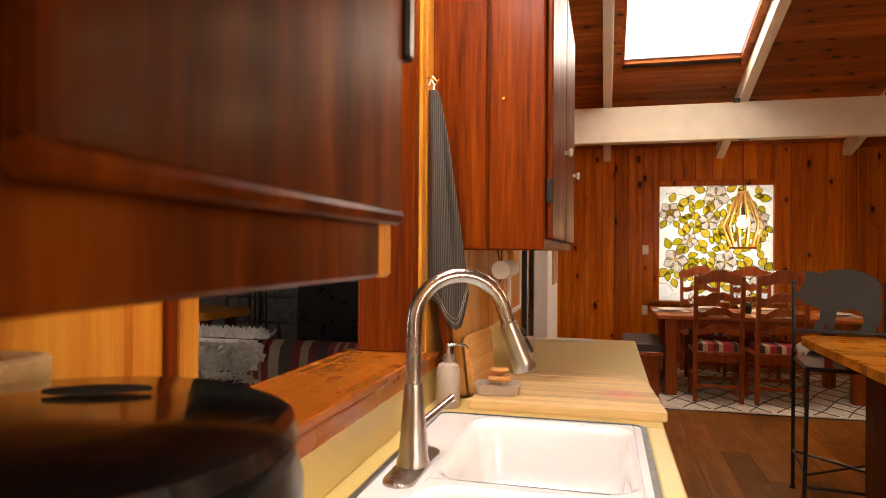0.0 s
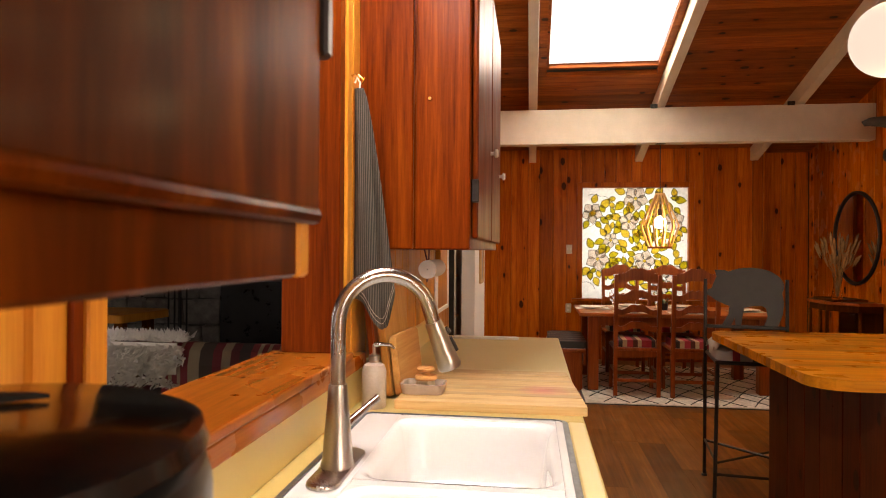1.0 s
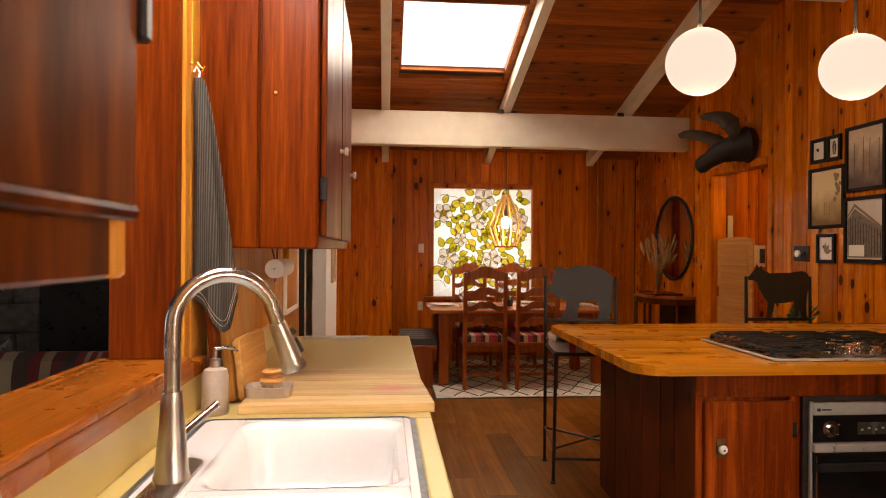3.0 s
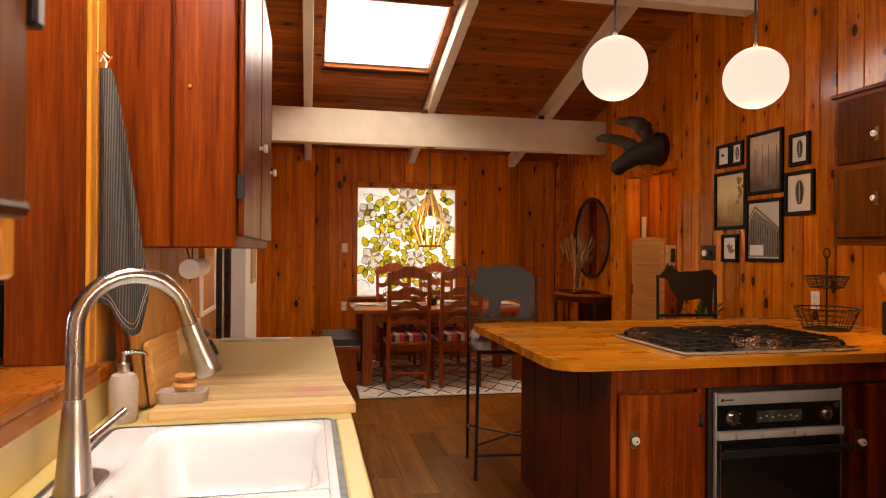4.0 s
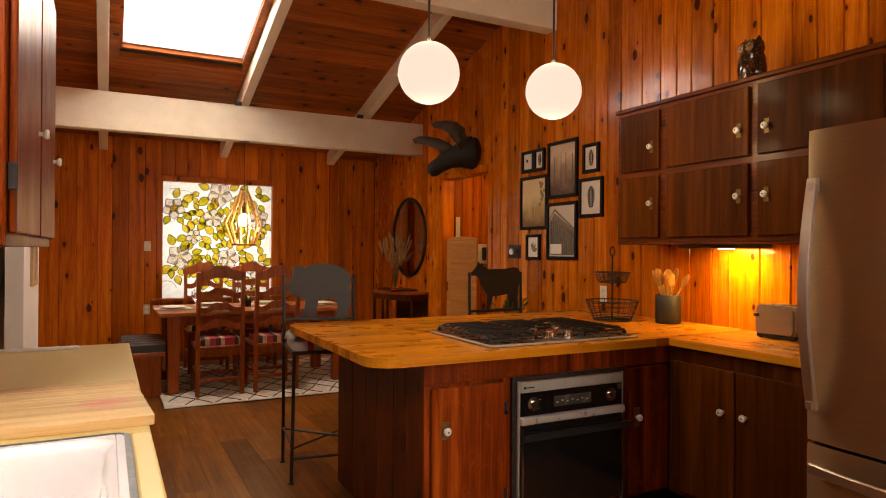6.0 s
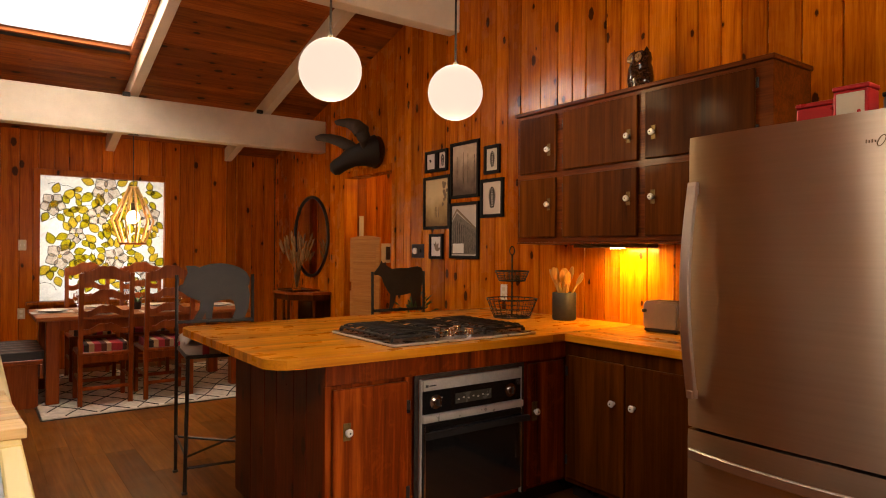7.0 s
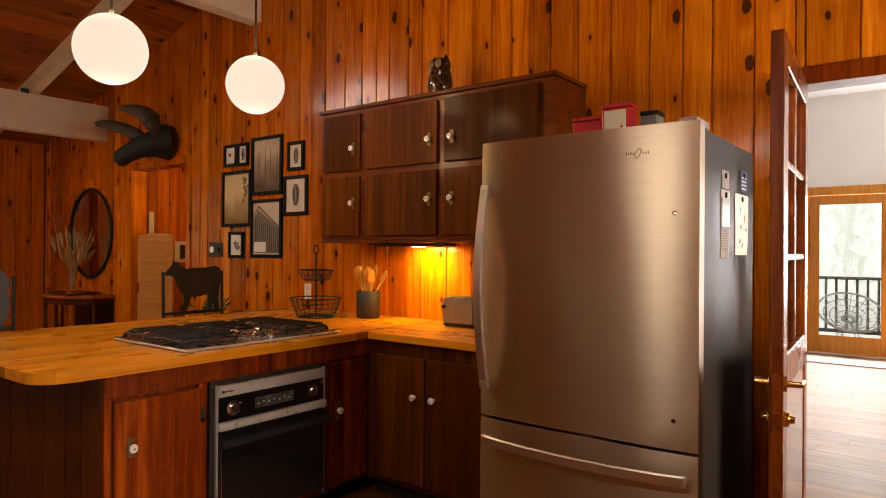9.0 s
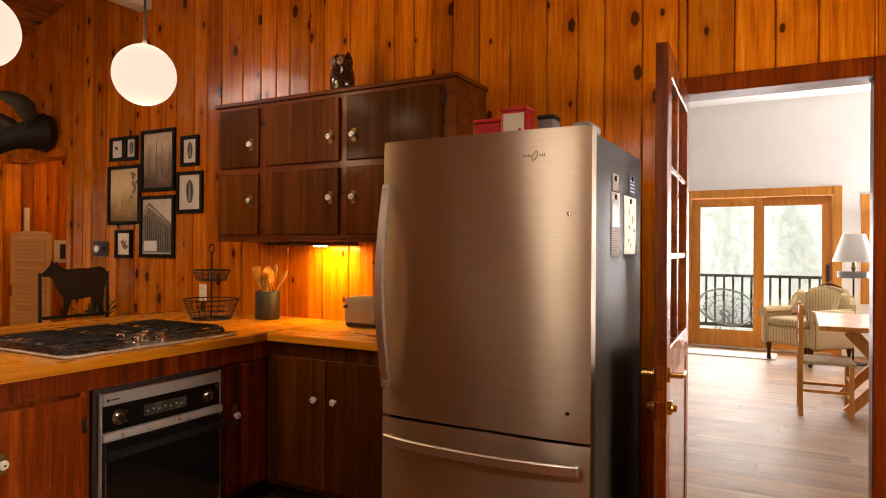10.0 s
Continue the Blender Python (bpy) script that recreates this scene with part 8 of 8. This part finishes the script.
for ya, yb, xx in ((SL[0] + 0.072, mid + 0.05, 0.05), (mid - 0.05, SL[1] - 0.072, 0.0)):
    sash = part("sash", box((xx, ya, 0.02), (xx + 0.04, ya + 0.115, SL[2] - 0.052), 0.004), OAK, part_sl, "oak door sash")
    part("stile", box((xx, yb - 0.115, 0.02), (xx + 0.04, yb, SL[2] - 0.052), 0.004), OAK, sash)
    part("bottom_rail", box((xx, ya + 0.115, 0.02), (xx + 0.04, yb - 0.115, 0.25), 0.004), OAK, sash)
    part("top_rail", box((xx, ya + 0.115, SL[2] - 0.17), (xx + 0.04, yb - 0.115, SL[2] - 0.052), 0.004), OAK, sash)
    ob = part("pane", box((xx + 0.018, ya + 0.11, 0.24), (xx + 0.022, yb - 0.11, SL[2] - 0.16)), CLEAR_PANE, sash)
    ob.visible_shadow = False
part("handle", box((-0.03, SL[0] + 0.1, 0.95), (0.048, SL[0] + 0.14, 1.2), 0.006), BLACK, part_sl, "black pull handle")
part("track", box((-0.02, SL[0] + 0.07, 0.0), (0.1, SL[1] - 0.07, 0.019)), ALU, part_sl)
w3 = thing("window_2", pose(RX, 0, 0), "oak framed window in the white wall", "window", kind="structure")
for lo, hi in (((-0.02, W3[1] - 0.03, W3[2] - 0.06), (0.1, W3[1] + 0.07, W3[3] + 0.07)), ((-0.02, W3[0] - 0.07, W3[2] - 0.06), (0.1, W3[0] + 0.03, W3[3] + 0.07)), ((-0.018, W3[0] + 0.03, W3[3] - 0.03), (0.1, W3[1] - 0.03, W3[3] + 0.07)), ((-0.018, W3[0] + 0.03, W3[2] - 0.06), (0.1, W3[1] - 0.03, W3[2] + 0.03))):
    part("window_frame", box(lo, hi, 0.005), OAK, w3)
ob = part("pane", box((0.04, W3[0] + 0.02, W3[2] + 0.02), (0.044, W3[1] - 0.02, W3[3] - 0.02)), CLEAR_PANE, w3)
ob.visible_shadow = False

mat_ = thing("doormat", pose(9.5, 0.85, 0), "pale beige woven mat before the sliding door", "mat")
part("mat", box((-0.3, -0.55, 0.001), (0.3, 0.6, 0.012), 0.004), RUG_W, mat_)


def plain_chair(parent_label):
    c = thing("wooden_chair", pose(0, 0, 0), parent_label, "chair")
    for x in (0, 0.36):
        part("leg", box((x, 0, 0), (x + 0.035, 0.035, 0.92), 0.005), OAK, c, "tall back leg")
        part("leg", box((x, 0.36, 0), (x + 0.035, 0.395, 0.43), 0.005), OAK, c)
        part("stretcher", box((x + 0.008, 0.036, 0.2), (x + 0.027, 0.359, 0.225), 0.003), OAK, c)
    for z in (0.58, 0.7, 0.83):
        part("back_slat", box((0.036, 0.006, z), (0.359, 0.024, z + 0.06), 0.004), OAK, c)
    for z in (0.14, 0.28):
        part("stretcher", box((0.036, 0.37, z), (0.359, 0.385, z + 0.022), 0.003), OAK, c)
    part("seat", box((0.0, 0.036, 0.431), (0.395, 0.41, 0.46), 0.008, 2), RUSH, c, "woven rush seat")
    return c


wc = plain_chair("honey oak chair with a rush seat at the trestle table")
wc.matrix_basis = pose(6.6, 0.06, 0, 0, 0, 182)
tt = thing("trestle_table", pose(6.9, -0.2, 0), "honey oak trestle table with crossed legs", "table")
part("tabletop", box((-0.75, -0.95, 0.72), (0.65, 0.10, 0.76), 0.006, 2), OAK, tt)
for x in (-0.45, 0.35):
    for sgn in (1, -1):
        b = box((-0.03, -0.045, -0.46), (0.03, 0.045, 0.46), 0.004)
        moved(b, Matrix.Translation((x + 0.032 * sgn, -0.42, 0.355)) @ Matrix.Rotation(radians(41 * sgn), 4, "X") @ Matrix.Diagonal((0.98, 1, 1, 1)))
        for v in b.verts:
            v.co.z = min(max(v.co.z, 0.0), 0.7195)
        part("leg", b, OAK, tt)
part("stretcher", box((-0.42, -0.45, 0.33), (0.32, -0.39, 0.39), 0.004), OAK, tt)

ac = thing("armchair", pose(9.3, -0.06, 0, 0, 0, -41), "cream striped wing armchair on dark carved legs", "armchair")
part("seat", box((-0.36, -0.3, 0.22), (0.36, 0.3, 0.45), 0.04, 3), ARMCHAIR, ac)
part("cushion", box((-0.38, -0.27, 0.45), (0.24, 0.27, 0.55), 0.04, 3), ARMCHAIR, ac)
b = sheet_x(0.24, 0.40, [(y, z) for y, z in [(-0.32, 0.25), (0.32, 0.25), (0.34, 0.75), (0.27, 0.87), (0.12, 0.93), (0, 0.945), (-0.12, 0.93), (-0.27, 0.87), (-0.34, 0.75)]])
bmesh.ops.recalc_face_normals(b, faces=b.faces)
bmesh.ops.bevel(b, geom=list(b.edges), offset=0.035, segments=2, affect="EDGES")
part("backrest", b, ARMCHAIR, ac, smooth=True)
for y in (-0.40, 0.30):
    part("arm", box((-0.36, y, 0.2), (0.3, y + 0.11, 0.60), 0.045, 3), ARMCHAIR, ac, smooth=True)
    part("arm_roll", rod((-0.38, y + 0.055, 0.60), (0.25, y + 0.055, 0.61), 0.07, 16), ARMCHAIR, ac, smooth=True)
for x in (-0.33, 0.3):
    for y in (-0.33, 0.27):
        part("leg", lathe([(0.0, 0.0), (0.02, 0.0), (0.028, 0.03), (0.018, 0.1), (0.035, 0.2), (0.03, 0.225)], 12), CAB_DARK, ac, "dark turned leg", True, pose(x, y + 0.03, 0))
for y in (-0.30, 0.30):
    b = sheet_x(0.0, 0.27, [(y - 0.045, 0.56), (y + 0.045, 0.56), (y + 0.05, 0.8), (y + 0.03, 0.87), (y - 0.03, 0.87), (y - 0.05, 0.8)])
    for v in b.verts:
        if v.co.x < 0.1 and v.co.z > 0.7:
            v.co.x += 0.12
    bmesh.ops.recalc_face_normals(b, faces=b.faces)
    bmesh.ops.bevel(b, geom=list(b.edges), offset=0.025, segments=2, affect="EDGES")
    part("wing", b, ARMCHAIR, ac, smooth=True)
part("crest", tube([(0.34, -0.16, 0.925), (0.34, -0.07, 0.95), (0.34, 0.0, 0.965), (0.34, 0.07, 0.95), (0.34, 0.16, 0.925)], 0.02, 10, radii=[0.008, 0.018, 0.026, 0.018, 0.008]), CAB_DARK, ac, "dark carved crest", True)
fl = thing("floor_lamp", pose(9.42, -0.53, 0), "floor lamp with a white tapered shade and a grey tray", "lamp")
part("base", lathe([(0.0, 0.0), (0.15, 0.0), (0.148, 0.015), (0.03, 0.035), (0.0, 0.035)], 28), IRON, fl, smooth=True)
part("pole", rod((0, 0, 0.03), (0, 0, 1.22), 0.011, 12), IRON, fl)
part("tray", lathe([(0.0, 1.05), (0.17, 1.05), (0.175, 1.055), (0.175, 1.125), (0.165, 1.125), (0.165, 1.065), (0.0, 1.065)], 32), FRIDGE_GREY, fl, "grey round tray", True)
part("neck", lathe([(0.011, 1.13), (0.024, 1.15), (0.03, 1.18), (0.018, 1.21), (0.026, 1.235), (0.0, 1.24)], 16), BRASS_OLD, fl, smooth=True)
part("shade", lathe([(0.226, 1.243), (0.228, 1.248), (0.12, 1.585), (0.116, 1.585), (0.222, 1.243)], 40), PAPER, fl, "white tapered fabric shade", True)


# ---- outside ----
solid("ground", box((-60, -60, -1.2), (80, 60, -0.6)), plain("forest_floor", (0.30, 0.33, 0.2), 0.9, spots=0.3, scale=2), "grassy forest ground round the house", "ground", kind="structure")
solid("foundation", box((FAR_W - 0.14, -4.12, -0.61), (RX + 0.14, STEP_Y + 0.16, -0.121)), STONE_DARK, "dark house foundation", "foundation", kind="structure")
deck = thing("deck", pose(0, 0, 0), "grey weathered board deck outside the sliding door", "deck", kind="structure")
for i in range(14):
    part("deck_board", box((RX + 0.145 + i * 0.145, -3.0, -0.06), (RX + 0.28 + i * 0.145, 4.0, -0.03), 0.004), DECK_W, deck)
part("skirt", box((RX + 0.145, -3.0, -0.62), (RX + 2.15, 4.0, -0.062)), DECK_W, deck)
rail = thing("railing", pose(RX + 2.05, 0, 0), "dark weathered deck railing with upright balusters", "railing")
part("top_rail", box((-0.07, -3.0, 0.93), (0.07, 4.0, 0.975), 0.005), RAIL_W, rail)
part("bottom_rail", box((-0.02, -3.0, 0.08), (0.02, 4.0, 0.14), 0.004), RAIL_W, rail)
for i in range(49):
    y = -2.95 + i * 0.142
    part("baluster", box((-0.018, y, 0.141), (0.018, y + 0.036, 0.929)), RAIL_W, rail)
for y in (-3.0, -0.55, 1.9, 3.9):
    part("post", box((-0.045, y, -0.03), (0.045, y + 0.09, 0.929), 0.004), RAIL_W, rail)
pap = thing("patio_chair", pose(RX + 0.95, 1.06, -0.03, 0, 0, 20), "white open wire basket chair on the deck", "chair")
b = None
for i in range(1, 6):
    r_ = 0.11 * i * 0.75
    b = tube([(r_ * math.cos(2 * math.pi * k / 28), r_ * math.sin(2 * math.pi * k / 28), 0.9 * r_ * r_) for k in range(28)], 0.008 if i < 5 else 0.016, 5, b, True)
for k in range(26):
    a = 2 * math.pi * k / 26
    b = tube([(r_ * math.cos(a), r_ * math.sin(a), 0.9 * r_ * r_) for r_ in (0.04, 0.2, 0.41)], 0.006, 5, b)
part("bowl", moved(b, pose(0, 0, 0.42, 0, -38, 0)), WICKER, pap)
for k in range(4):
    a = math.pi / 4 + k * math.pi / 2
    part("leg", tube([(0.28 * math.cos(a), 0.28 * math.sin(a), 0.0), (0.12 * math.cos(a), 0.12 * math.sin(a), 0.25), (0.0, 0.0, 0.42)], 0.009, 6), WICKER, pap)
# self-lit backdrop: the outdoor brightness is in its material
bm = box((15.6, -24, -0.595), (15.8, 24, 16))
solid("backdrop", bm, FOREST, "glowing backdrop of pale misty woodland", "backdrop", kind="structure")


# ---- boards of walls and floors ----
def plank_mesh(name, w, z0, z1, z1b, face, material):
    """An upright board with eased edges; its visible side at 0 and its width along u."""
    e = 0.006
    sec = [(0, -0.009), (e, 0), (w - e, 0), (w, -0.009), (w, -0.0178), (0, -0.0178)]
    b = bmesh.new()
    lo, hi = [], []
    for u, d in sec:
        x, y = (u, -d) if face == "y-" else ((-d, u) if face == "x-" else (d, u))
        lo.append(b.verts.new((x, y, z0)))
        hi.append(b.verts.new((x, y, z1 + (z1b - z1) * u / w)))
    b.faces.new(lo)
    b.faces.new(hi)
    for i in range(6):
        b.faces.new((lo[i], lo[(i + 1) % 6], hi[(i + 1) % 6], hi[i]))
    return finish(name, b, material)


def boards(parent, face, at, u0, u1, top, material, holes, widths):
    r = random.Random(int(abs(at * 100) + 11))
    stops = sorted({v for h in holes for v in h[:2]})
    u = u0
    while u < u1 - 0.01:
        w = r.choice(widths)
        nxt = min(u + w, u1)
        for s in stops:
            if u + 0.02 < s < nxt - 0.02 or (u < s < nxt):
                nxt = s
                break
        w = nxt - u
        spans = [(0.0, None)]
        for h0, h1, hz0, hz1 in holes:
            if u >= h0 - 1e-4 and nxt <= h1 + 1e-4:
                spans = ([(0.0, hz0)] if hz0 > 0.01 else []) + [(hz1, None)]
        for z0, z1 in spans:
            ta, tb = (z1, z1) if z1 is not None else (top(u), top(nxt))
            if ta - z0 > 0.02 and w > 0.004:
                me = plank_mesh("plank", w - 0.0012, 0, ta - z0, tb - z0, face, material)
                ob = new("plank", me)
                ob.matrix_basis = pose(u, at, z0) if face[0] == "y" else pose(at, u, z0)
                if face == "x-":
                    ob.matrix_basis = ob.matrix_basis @ pose(0, 0, 0, 0, 0, r.uniform(-0.5, 0.5))
                ob.parent = parent
        u = nxt


W1 = [0.12, 0.14, 0.145, 0.17, 0.19, 0.21]
boards(wall_north, "y-", NORTH, -0.62, STEP_X, lambda x: ROOF_N, PINE, [(WIN[0], WIN[1], WIN[2], WIN[3])], W1)
boards(wall_north, "y-", STEP_Y, STEP_X - 0.09, EAST, lambda x: roof(STEP_Y), PINE, [], W1)
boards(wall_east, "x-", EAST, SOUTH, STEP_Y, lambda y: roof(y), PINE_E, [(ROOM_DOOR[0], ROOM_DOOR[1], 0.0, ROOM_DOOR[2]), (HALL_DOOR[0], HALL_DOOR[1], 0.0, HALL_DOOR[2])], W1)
boards(wall_west, "x+", WEST, SOUTH, W_END, lambda y: roof(y), TRIM_YEL, [(PASS[0], PASS[1], PASS[2] - 0.05, PASS[3])], W1)


def floor_planks(parent, x0, x1, y0, y1, width, length, along, material, seed):
    r = random.Random(seed)
    meshes = {}
    a0, a1, c0, c1 = (y0, y1, x0, x1) if along == "y" else (x0, x1, y0, y1)
    c = c0
    while c < c1 - 0.01:
        w = min(width, c1 - c)
        a = a0 - r.random() * length
        while a < a1:
            s, e = max(a, a0), min(a + length, a1)
            if e - s > 0.01:
                key = (round(w, 3), round(e - s, 2))
                if key not in meshes:
                    L, W = key[1] - 0.0008, key[0] - 0.0008
                    lo, hi = ((0, 0, -0.006), (W, L, 0)) if along == "y" else ((0, 0, -0.006), (L, W, 0))
                    meshes[key] = finish("plank", box(lo, hi, 0.0006), material)
                ob = new("plank", meshes[key])
                ob.matrix_basis = pose(c, s, 0) if along == "y" else pose(s, c, 0)
                ob.parent = parent
            a += length
        c += width


floor_planks(floor, 0.03, EAST + 0.12, SOUTH, 8.56, 0.18, 1.22, "y", FLOOR_W, 3)
floor_planks(room_floor, EAST + 0.13, 10.25, -1.6, 1.9, 0.15, 1.22, "y", FLOOR_L, 5)
boards(hall, "x-", HX1 - 0.02, 5.0, 7.0, lambda y: 2.5, PINE_E, [], W1)
boards(hall, "y-", 6.98, HX0, HX1 - 0.02, lambda x: 2.5, PINE, [], W1)
